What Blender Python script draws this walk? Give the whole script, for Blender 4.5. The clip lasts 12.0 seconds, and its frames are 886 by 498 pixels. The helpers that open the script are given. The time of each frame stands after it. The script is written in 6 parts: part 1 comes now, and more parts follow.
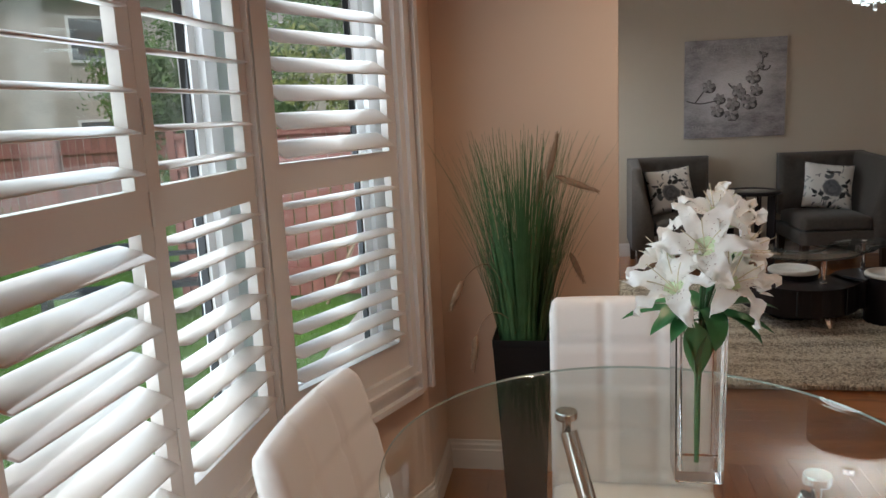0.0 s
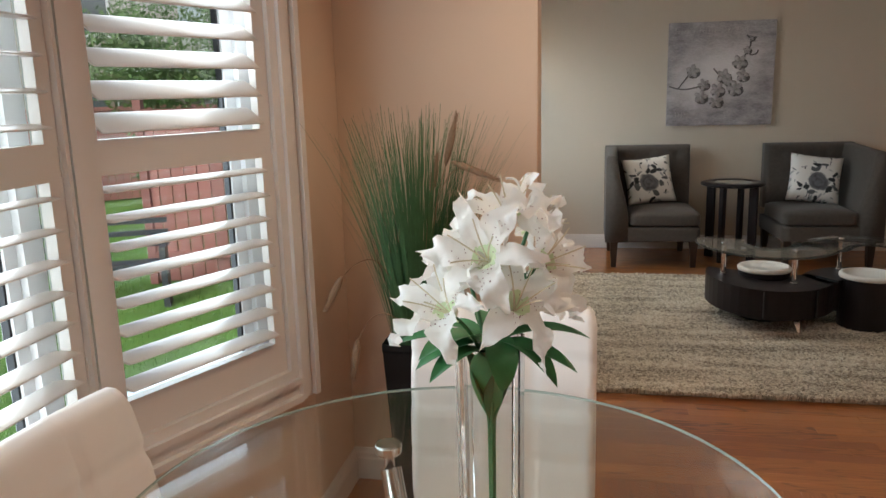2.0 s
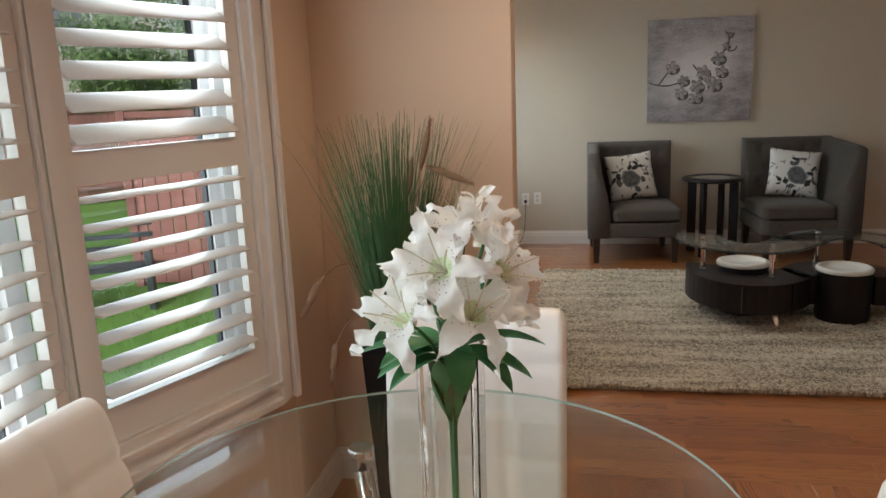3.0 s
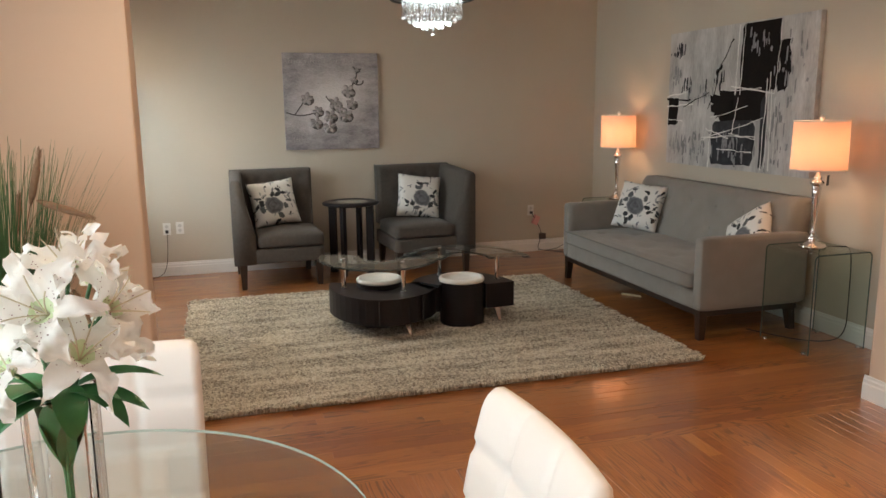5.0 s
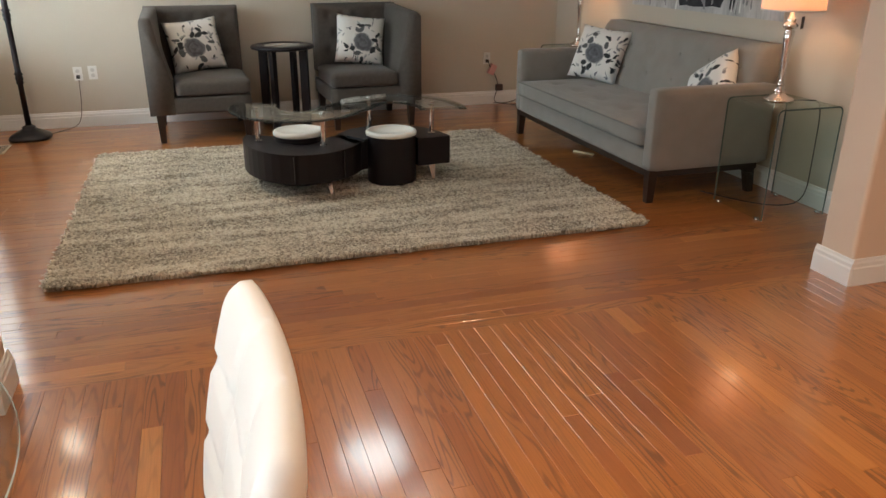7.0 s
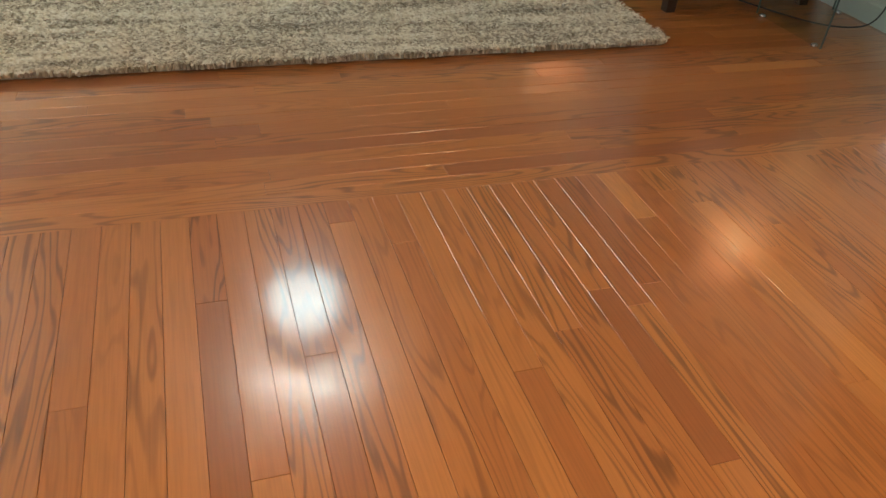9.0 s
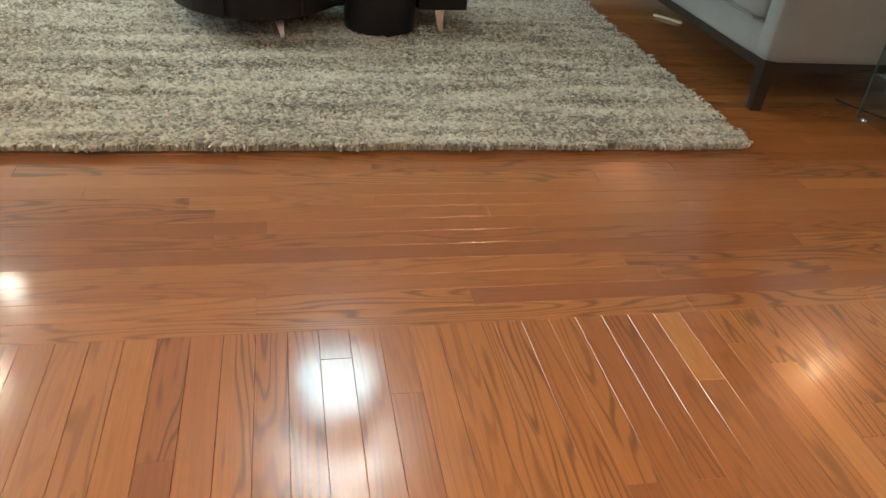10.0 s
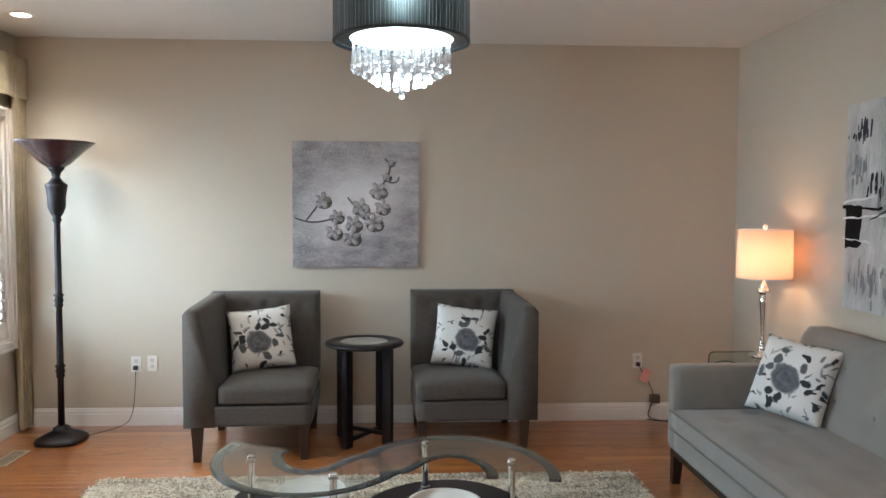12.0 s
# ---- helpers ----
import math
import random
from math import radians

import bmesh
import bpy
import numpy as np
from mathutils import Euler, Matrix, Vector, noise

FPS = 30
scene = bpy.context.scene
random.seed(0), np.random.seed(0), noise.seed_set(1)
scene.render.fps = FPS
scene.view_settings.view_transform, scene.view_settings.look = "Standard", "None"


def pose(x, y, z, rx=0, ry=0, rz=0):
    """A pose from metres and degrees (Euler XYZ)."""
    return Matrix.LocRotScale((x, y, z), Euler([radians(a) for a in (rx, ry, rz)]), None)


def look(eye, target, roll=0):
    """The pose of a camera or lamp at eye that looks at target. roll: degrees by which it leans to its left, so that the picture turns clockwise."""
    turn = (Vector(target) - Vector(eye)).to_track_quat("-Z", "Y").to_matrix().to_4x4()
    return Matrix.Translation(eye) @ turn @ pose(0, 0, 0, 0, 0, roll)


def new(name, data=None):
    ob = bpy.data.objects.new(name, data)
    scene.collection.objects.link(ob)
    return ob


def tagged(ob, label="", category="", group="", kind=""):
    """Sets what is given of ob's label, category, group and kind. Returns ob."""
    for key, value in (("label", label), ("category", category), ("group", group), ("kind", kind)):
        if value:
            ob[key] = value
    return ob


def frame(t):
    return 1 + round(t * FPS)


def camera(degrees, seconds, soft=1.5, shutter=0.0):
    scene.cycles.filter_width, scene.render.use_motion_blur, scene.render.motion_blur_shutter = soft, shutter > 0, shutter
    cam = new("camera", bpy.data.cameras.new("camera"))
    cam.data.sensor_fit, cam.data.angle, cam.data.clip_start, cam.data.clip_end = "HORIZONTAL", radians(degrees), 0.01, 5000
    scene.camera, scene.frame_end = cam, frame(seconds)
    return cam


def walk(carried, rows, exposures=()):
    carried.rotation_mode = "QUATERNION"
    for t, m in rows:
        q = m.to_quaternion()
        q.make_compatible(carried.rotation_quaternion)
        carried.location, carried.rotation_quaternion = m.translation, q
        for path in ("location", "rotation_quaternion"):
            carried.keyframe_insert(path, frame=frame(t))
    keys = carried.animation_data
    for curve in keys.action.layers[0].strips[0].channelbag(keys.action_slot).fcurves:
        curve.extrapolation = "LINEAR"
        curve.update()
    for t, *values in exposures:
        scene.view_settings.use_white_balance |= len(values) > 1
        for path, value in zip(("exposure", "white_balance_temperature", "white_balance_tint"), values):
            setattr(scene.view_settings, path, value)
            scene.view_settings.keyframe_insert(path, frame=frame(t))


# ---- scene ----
# camera and its walk
cam = camera(61.1, 12.0)
PATH = [
    (0, (-2.116, -7.677, 1.54), (-2.455, -5.74, 1.177), -2.7),
    (0.5, (-1.958, -7.553, 1.541), (-2.08, -5.59, 1.181), -2.8),
    (1, (-1.881, -7.404, 1.52), (-1.876, -5.438, 1.148), -2.6),
    (1.5, (-1.845, -7.351, 1.505), (-1.954, -5.392, 1.114), -2.0),
    (2, (-1.774, -7.318, 1.501), (-2.139, -5.394, 1.097), -1.5),
    (2.5, (-1.713, -7.319, 1.513), (-2.117, -5.403, 1.105), -2.6),
    (4.3, (-1.784, -7.438, 1.549), (-1.536, -5.501, 1.119), -0.4),
    (4.5, (-1.735, -7.435, 1.547), (-1.378, -5.51, 1.139), -0.5),
    (5, (-1.666, -7.438, 1.55), (-1.106, -5.554, 1.179), -0.6),
    (5.5, (-1.599, -7.445, 1.528), (-1.013, -5.575, 1.129), -0.9),
    (6, (-1.461, -7.425, 1.491), (-0.898, -5.585, 0.946), -1.4),
    (6.5, (-1.311, -7.328, 1.459), (-0.749, -5.524, 0.802), -0.9),
    (7, (-1.185, -7.098, 1.426), (-0.617, -5.328, 0.69), 0.3),
    (7.5, (-1.047, -6.875, 1.338), (-0.453, -5.189, 0.442), 1.8),
    (7.7, (-0.923, -6.798, 1.295), (-0.351, -5.152, 0.314), 2.5),
    (9.3, (-0.657, -6.039, 1.05), (-0.099, -4.535, -0.145), 5.5),
    (9.5, (-0.617, -5.971, 1.036), (-0.086, -4.453, -0.153), 6.0),
    (10, (-0.487, -5.825, 1.064), (-0.082, -4.198, -0.026), 6.0),
    (10.5, (-0.416, -5.636, 1.221), (-0.07, -3.869, 0.352), 5.8),
    (11, (-0.396, -5.461, 1.437), (-0.067, -3.59, 0.811), 3.6),
    (11.5, (-0.291, -5.46, 1.621), (-0.027, -3.505, 1.293), 1.4),
    (12, (-0.228, -5.524, 1.567), (-0.122, -3.529, 1.467), 0.2),
]
walk(cam, [(t, look(eye, target, roll)) for t, eye, target, roll in PATH], [(0.0, -0.62, 6500, 12), (0.6, -0.46, 7000, 12), (1.0, -0.27, 6900, 12), (1.5, -0.1, 6700, 12), (2.5, -0.34, 6550, 9), (4.5, 0.06, 7000, 11), (5.5, 0.2, 6700, 8), (6.0, 0.17, 6450, 6), (7.0, 0.32, 6600, 8), (9.3, 0.46, 6200, -4), (10.0, 0.66, 5850, -5), (11.0, 0.98, 5450, 0), (11.5, 0.88, 5650, 3), (12.0, 0.64, 5850, 6)])

# world, sun, large lights
CEIL = 2.79
world = bpy.data.worlds.new("world")
scene.world = world
world.use_nodes = True
wn, wl = world.node_tree.nodes, world.node_tree.links
sky = wn.new("ShaderNodeTexSky")
sky.sky_type, sky.sun_disc = "NISHITA", False
sky.sun_elevation, sky.sun_rotation = radians(42), radians(188)
sky.air_density, sky.dust_density, sky.ozone_density = 1.2, 3.5, 1.0
wl.new(sky.outputs[0], wn["Background"].inputs[0])
wn["Background"].inputs[1].default_value = 0.15


def light(name, kind, power, color, m, size=0.1, size_y=0.0, spot=120):
    data = bpy.data.lights.new(name, kind)
    data.energy, data.color = power, color
    if kind == "SUN":
        data.angle = size
    elif kind == "AREA":
        data.shape, data.size, data.size_y = ("RECTANGLE", size, size_y) if size_y else ("DISK", size, size)
    else:
        data.shadow_soft_size = size
        if kind == "SPOT":
            data.spot_size, data.spot_blend = radians(spot), 0.8
    ob = new(name, data)
    ob.matrix_world = m
    return ob


light("sun", "SUN", 2.4, (1.0, 0.98, 0.95), look((-2, -14, 12.8), (0, 0, 0)), size=radians(14))
DAY = (0.76, 0.90, 1.0)
WARM = (1.0, 0.66, 0.4)
light("bay_west_daylight", "AREA", 46, DAY, look((-3.09, -6.85, 1.45), (0, -6.9, 1.2)), 2.0, 1.6)
light("bay_shutter_daylight", "AREA", 21, DAY, look((-2.87, -6.85, 1.45), (0, -6.6, 1.0)), 1.9, 1.5)
light("bay_north_daylight", "AREA", 13, DAY, look((-2.93, -5.36, 1.45), (-1.5, -6.1, 1.1)), 0.5, 1.5)
light("living_daylight", "AREA", 106, DAY, look((-3.06, -1.3, 1.45), (0, -1.3, 1.0)), 1.9, 1.5)

# ---- materials ----


def mat(name, base=(0.5, 0.5, 0.5), rough=0.5, metal=0.0, vary=0.12, scale=6.0, fine=90.0, bump=0.15, depth=0.001, coat=0.0, sheen=0.0, spec=0.5, rand=0.0, stretch=(1, 1, 1)):
    """A plain surface with variation at two scales and a fine relief."""
    m = bpy.data.materials.new(name)
    m.use_nodes = True
    n, l = m.node_tree.nodes, m.node_tree.links
    b = n["Principled BSDF"]
    tex, mapping = n.new("ShaderNodeTexCoord"), n.new("ShaderNodeMapping")
    mapping.inputs["Scale"].default_value = stretch
    l.new(tex.outputs["Object"], mapping.inputs[0])
    big, small = n.new("ShaderNodeTexNoise"), n.new("ShaderNodeTexNoise")
    big.inputs["Scale"].default_value, big.inputs["Detail"].default_value = scale, 4
    small.inputs["Scale"].default_value, small.inputs["Detail"].default_value = fine, 3
    l.new(mapping.outputs[0], big.inputs["Vector"])
    l.new(mapping.outputs[0], small.inputs["Vector"])
    mix = n.new("ShaderNodeMix")
    mix.data_type = "RGBA"
    mix.inputs["A"].default_value = (*[c * (1 - vary) for c in base], 1)
    mix.inputs["B"].default_value = (*[min(1, c * (1 + vary)) for c in base], 1)
    add = n.new("ShaderNodeMath")
    add.operation = "ADD"
    l.new(big.outputs["Fac"], add.inputs[0])
    sub = n.new("ShaderNodeMath")
    sub.operation, sub.inputs[1].default_value, sub.inputs[2].default_value = "MULTIPLY_ADD", 0.5, -0.25
    l.new(small.outputs["Fac"], sub.inputs[0])
    l.new(sub.outputs[0], add.inputs[1])
    l.new(add.outputs[0], mix.inputs["Factor"])
    out = mix.outputs["Result"]
    if rand:
        info, hsv, k = n.new("ShaderNodeObjectInfo"), n.new("ShaderNodeHueSaturation"), n.new("ShaderNodeMath")
        k.operation, k.inputs[1].default_value, k.inputs[2].default_value = "MULTIPLY_ADD", rand, 1 - rand / 2
        l.new(info.outputs["Random"], k.inputs[0])
        l.new(k.outputs[0], hsv.inputs["Value"])
        l.new(out, hsv.inputs["Color"])
        out = hsv.outputs[0]
    l.new(out, b.inputs["Base Color"])
    b.inputs["Metallic"].default_value = metal
    rr = n.new("ShaderNodeMath")
    rr.operation, rr.inputs[1].default_value, rr.inputs[2].default_value = "MULTIPLY_ADD", 0.25 * rough, 0.87 * rough
    l.new(big.outputs["Fac"], rr.inputs[0])
    l.new(rr.outputs[0], b.inputs["Roughness"])
    b.inputs["Coat Weight"].default_value, b.inputs["Coat Roughness"].default_value = coat, 0.08
    b.inputs["Sheen Weight"].default_value = sheen
    b.inputs["Specular IOR Level"].default_value = spec
    if bump:
        bp = n.new("ShaderNodeBump")
        bp.inputs["Strength"].default_value, bp.inputs["Distance"].default_value = bump, depth
        l.new(small.outputs["Fac"], bp.inputs["Height"])
        l.new(bp.outputs[0], b.inputs["Normal"])
    return m


def bsdf(m):
    return m.node_tree.nodes["Principled BSDF"]


def glass_mat(name, tint=(0.94, 0.98, 0.96), rough=0.0):
    m = bpy.data.materials.new(name)
    m.use_nodes = True
    b = bsdf(m)
    b.inputs["Base Color"].default_value = (*tint, 1)
    b.inputs["Transmission Weight"].default_value, b.inputs["Roughness"].default_value, b.inputs["IOR"].default_value = 1, rough, 1.5
    return m


def pane_mat(name, tint, gloss=0.0):
    """Clear sheet glass: light goes straight through, and the sheet mirrors more at a grazing look."""
    m = bpy.data.materials.new(name)
    m.use_nodes = True
    n, l = m.node_tree.nodes, m.node_tree.links
    n.remove(bsdf(m))
    mix, lw, tr, gl = n.new("ShaderNodeMixShader"), n.new("ShaderNodeLayerWeight"), n.new("ShaderNodeBsdfTransparent"), n.new("ShaderNodeBsdfGlossy")
    pw, ma = n.new("ShaderNodeMath"), n.new("ShaderNodeMath")
    pw.operation, pw.inputs[1].default_value = "POWER", 5.0
    lw.inputs["Blend"].default_value = 0.5
    l.new(lw.outputs["Facing"], pw.inputs[0])
    ma.operation, ma.inputs[1].default_value, ma.inputs[2].default_value = "MULTIPLY_ADD", 0.92, 0.04
    l.new(pw.outputs[0], ma.inputs[0])
    tr.inputs[0].default_value = (*tint, 1)
    gl.inputs["Roughness"].default_value = gloss
    l.new(ma.outputs[0], mix.inputs[0])
    l.new(tr.outputs[0], mix.inputs[1])
    l.new(gl.outputs[0], mix.inputs[2])
    l.new(mix.outputs[0], n["Material Output"].inputs[0])
    return m


def emit_mat(name, color, strength):
    m = bpy.data.materials.new(name)
    m.use_nodes = True
    b = bsdf(m)
    b.inputs["Base Color"].default_value = (*color, 1)
    b.inputs["Emission Color"].default_value, b.inputs["Emission Strength"].default_value = (*color, 1), strength
    return m


def wood_mat(name, island):
    """Glossy red oak strips, each with its own tone and its own stretch of grain along local x."""
    m = bpy.data.materials.new(name)
    m.use_nodes = True
    n, l = m.node_tree.nodes, m.node_tree.links
    b = bsdf(m)
    if island:
        rnd = n.new("ShaderNodeNewGeometry").outputs["Random Per Island"]
    else:
        rnd = n.new("ShaderNodeObjectInfo").outputs["Random"]
    tex, mul, addv, mp = n.new("ShaderNodeTexCoord"), n.new("ShaderNodeMath"), n.new("ShaderNodeVectorMath"), n.new("ShaderNodeMapping")
    mul.operation, mul.inputs[1].default_value = "MULTIPLY", 57.0
    l.new(rnd, mul.inputs[0])
    addv.operation = "ADD"
    l.new(tex.outputs["Object"], addv.inputs[0])
    l.new(mul.outputs[0], addv.inputs[1])
    mp.inputs["Scale"].default_value = (0.9, 9.0, 9.0)
    l.new(addv.outputs[0], mp.inputs[0])
    ramp = n.new("ShaderNodeValToRGB")
    e = ramp.color_ramp.elements
    e[0].position, e[0].color = 0.0, (0.27, 0.083, 0.020, 1)
    e[1].position, e[1].color = 1.0, (0.52, 0.215, 0.052, 1)
    for p, c in ((0.06, (0.325, 0.103, 0.023, 1)), (0.5, (0.375, 0.127, 0.028, 1)), (0.94, (0.425, 0.155, 0.036, 1))):
        el = e.new(p)
        el.color = c
    l.new(rnd, ramp.inputs[0])
    # cathedral grain: thin dark rings of a stretched, bent field, strong on some strips and faint on others
    warp = n.new("ShaderNodeTexNoise")
    warp.inputs["Scale"].default_value, warp.inputs["Detail"].default_value, warp.inputs["Roughness"].default_value = 1.0, 2.5, 0.45
    l.new(mp.outputs[0], warp.inputs["Vector"])
    ring, sine = n.new("ShaderNodeMath"), n.new("ShaderNodeMath")
    ring.operation, ring.inputs[1].default_value = "MULTIPLY", 110.0
    sine.operation = "SINE"
    l.new(warp.outputs["Fac"], ring.inputs[0])
    l.new(ring.outputs[0], sine.inputs[0])
    mp2, pore = n.new("ShaderNodeMapping"), n.new("ShaderNodeTexNoise")
    mp2.inputs["Scale"].default_value = (7, 230, 100)
    l.new(addv.outputs[0], mp2.inputs[0])
    l.new(mp2.outputs[0], pore.inputs["Vector"])
    pore.inputs["Scale"].default_value, pore.inputs["Detail"].default_value = 1.0, 3
    # how strongly a strip shows its rings, and broken up along it
    own, patchy, thick = n.new("ShaderNodeMath"), n.new("ShaderNodeTexNoise"), n.new("ShaderNodeMath")
    own.operation, own.inputs[1].default_value = "MULTIPLY", 7.31
    l.new(rnd, own.inputs[0])
    frac = n.new("ShaderNodeMath")
    frac.operation = "FRACT"
    l.new(own.outputs[0], frac.inputs[0])
    patchy.inputs["Scale"].default_value = 2.2
    l.new(addv.outputs[0], patchy.inputs["Vector"])
    thick.operation = "MULTIPLY"
    l.new(frac.outputs[0], thick.inputs[0]), l.new(patchy.outputs["Fac"], thick.inputs[1])
    depth_ = n.new("ShaderNodeMapRange")
    for k, v in zip(("From Min", "From Max", "To Min", "To Max"), (0.04, 0.36, 0.0, 0.52)):
        depth_.inputs[k].default_value = v
    l.new(thick.outputs[0], depth_.inputs[0])
    line = n.new("ShaderNodeMapRange")
    for k, v in zip(("From Min", "From Max", "To Min", "To Max"), (-0.2, -1.0, 0.0, 1.0)):
        line.inputs[k].default_value = v
    l.new(sine.outputs[0], line.inputs[0])
    cut, mr, mr2 = n.new("ShaderNodeMath"), n.new("ShaderNodeMath"), n.new("ShaderNodeMapRange")
    cut.operation = "MULTIPLY"
    l.new(line.outputs[0], cut.inputs[0]), l.new(depth_.outputs[0], cut.inputs[1])
    mr.operation, mr.inputs[0].default_value = "SUBTRACT", 1.04
    l.new(cut.outputs[0], mr.inputs[1])
    for k, v in zip(("From Min", "From Max", "To Min", "To Max"), (0.34, 0.62, 0.90, 1.05)):
        mr2.inputs[k].default_value = v
    l.new(pore.outputs["Fac"], mr2.inputs[0])
    mm = n.new("ShaderNodeMath")
    mm.operation = "MULTIPLY"
    l.new(mr.outputs[0], mm.inputs[0])
    l.new(mr2.outputs[0], mm.inputs[1])
    vm = n.new("ShaderNodeVectorMath")
    vm.operation = "SCALE"
    l.new(ramp.outputs[0], vm.inputs[0])
    l.new(mm.outputs[0], vm.inputs["Scale"])
    l.new(vm.outputs[0], b.inputs["Base Color"])
    b.inputs["Roughness"].default_value = 0.3
    b.inputs["Coat Weight"].default_value, b.inputs["Coat Roughness"].default_value, b.inputs["Coat IOR"].default_value = 1.0, 0.115, 1.72
    wave = n.new("ShaderNodeTexNoise")
    wave.inputs["Scale"].default_value = 5.0
    l.new(addv.outputs[0], wave.inputs["Vector"])
    bp, bp2 = n.new("ShaderNodeBump"), n.new("ShaderNodeBump")
    bp.inputs["Strength"].default_value, bp.inputs["Distance"].default_value = 0.25, 0.004
    l.new(wave.outputs["Fac"], bp.inputs["Height"])
    bp2.inputs["Strength"].default_value, bp2.inputs["Distance"].default_value = 0.12, 0.0006
    l.new(pore.outputs["Fac"], bp2.inputs["Height"])
    l.new(bp.outputs[0], bp2.inputs["Normal"])
    l.new(bp2.outputs[0], b.inputs["Normal"])
    l.new(bp.outputs[0], b.inputs["Coat Normal"])
    return m


M_LIVING = mat("greige_wall_paint", (0.56, 0.50, 0.41), 0.6, vary=0.03, scale=1.5, fine=220, bump=0.12)
M_DINING = mat("warm_beige_wall_paint", (0.70, 0.54, 0.415), 0.6, vary=0.03, scale=1.5, fine=220, bump=0.12)
M_CEIL = mat("white_ceiling_paint", (0.78, 0.77, 0.75), 0.8, vary=0.02, fine=160, bump=0.25)
M_TRIM = mat("white_trim_paint", (0.80, 0.78, 0.75), 0.35, vary=0.02, fine=120, bump=0.05)
M_SHUT = mat("white_shutter_paint", (0.76, 0.71, 0.665), 0.35, vary=0.02, fine=120, bump=0.05)
M_VINYL = mat("white_window_vinyl", (0.82, 0.84, 0.86), 0.35, vary=0.02)
M_GASKET = mat("black_gasket", (0.03, 0.03, 0.035), 0.6)
M_PANE = pane_mat("window_glass", (0.93, 0.95, 0.95))
M_TGLASS = pane_mat("table_glass", (0.93, 0.955, 0.94))
M_BGLASS = pane_mat("bent_table_glass", (0.74, 0.85, 0.81))
M_TEDGE = mat("green_glass_edge", (0.15, 0.24, 0.205), 0.2, bump=0)
M_VASE = glass_mat("clear_vase_glass", (0.98, 0.99, 0.99))
M_CRYSTAL = glass_mat("crystal_glass", (1, 1, 1), 0.22)
M_FLOOR_P = wood_mat("red_oak_strip", False)
M_FLOOR_J = wood_mat("red_oak_strip_field", True)
M_SUB = mat("dark_joint", (0.05, 0.02, 0.01), 0.8)
M_GREY = mat("charcoal_tweed", (0.088, 0.076, 0.066), 0.95, vary=0.25, scale=40, fine=900, bump=0.5, sheen=0.15, spec=0.2)
M_SOFA = mat("light_grey_tweed", (0.255, 0.238, 0.217), 0.95, vary=0.14, scale=9, fine=800, bump=0.5, sheen=0.2, spec=0.2)
M_PIPE = mat("grey_piping", (0.2, 0.19, 0.175), 0.95, fine=800, spec=0.2)
M_ESP = mat("espresso_wood", (0.012, 0.008, 0.009), 0.42, spec=0.3, vary=0.35, scale=8, fine=60, bump=0.1, stretch=(1, 1, 0.1))
M_LEG = mat("dark_brown_leg", (0.028, 0.015, 0.01), 0.4, vary=0.3, stretch=(1, 1, 0.1))
M_CHROME = mat("chrome", (0.82, 0.82, 0.82), 0.07, 1.0, vary=0.02, bump=0.0)
M_STEEL = mat("brushed_steel", (0.6, 0.6, 0.6), 0.25, 1.0, vary=0.05, bump=0.05)
M_LEATHER = mat("white_leatherette", (0.80, 0.755, 0.71), 0.42, vary=0.02, scale=3, fine=420, bump=0.25, depth=0.0006)
M_STOOLTOP = mat("white_stool_cushion", (0.78, 0.75, 0.69), 0.45, vary=0.03, fine=300)
M_IRON = mat("dark_bronze", (0.022, 0.018, 0.02), 0.38, 0.5, vary=0.4, scale=25, fine=120, bump=0.3, depth=0.002)
M_PLATE = mat("white_wall_plate", (0.78, 0.76, 0.72), 0.4, vary=0.02)
M_BLACK = mat("black_plastic", (0.015, 0.015, 0.016), 0.45)
M_CORD_B = mat("brown_cord", (0.08, 0.055, 0.045), 0.6)
M_PINK = mat("pink_paper_tag", (0.7, 0.35, 0.32), 0.7)
M_PLANTER = mat("black_planter", (0.010, 0.010, 0.011), 0.45, vary=0.2, spec=0.25)
M_CANVAS = mat("canvas_edge", (0.6, 0.58, 0.55), 0.8)
M_BULB = emit_mat("warm_bulb", (1.0, 0.66, 0.36), 12)
M_POT = emit_mat("lit_recessed_lens", (1.0, 0.82, 0.6), 14)
M_DIFF = emit_mat("lit_acrylic_disc", (0.80, 0.94, 1.0), 4.5)


# ---- mesh helpers ----


def link(name, bm, material, parent=None, label="", smooth=False, bevel=0.0, seg=2):
    me = bpy.data.meshes.new(name)
    if bevel:
        es = [e for e in bm.edges if len(e.link_faces) == 2 and e.calc_face_angle(0) > 0.6]
        bmesh.ops.bevel(bm, geom=es, offset=bevel, segments=seg, affect="EDGES", profile=0.6, clamp_overlap=True)
    bmesh.ops.recalc_face_normals(bm, faces=bm.faces)
    for f in bm.faces:
        f.smooth = smooth
    bm.to_mesh(me)
    bm.free()
    for m in (material if isinstance(material, (list, tuple)) else [material]):
        me.materials.append(m)
    ob = new(name, me)
    if parent:
        ob.parent = parent
    if label:
        tagged(ob, label)
    return ob


def part(name, bm, material, parent, label="", **kw):
    return link(name, bm, material, parent, label, **kw)


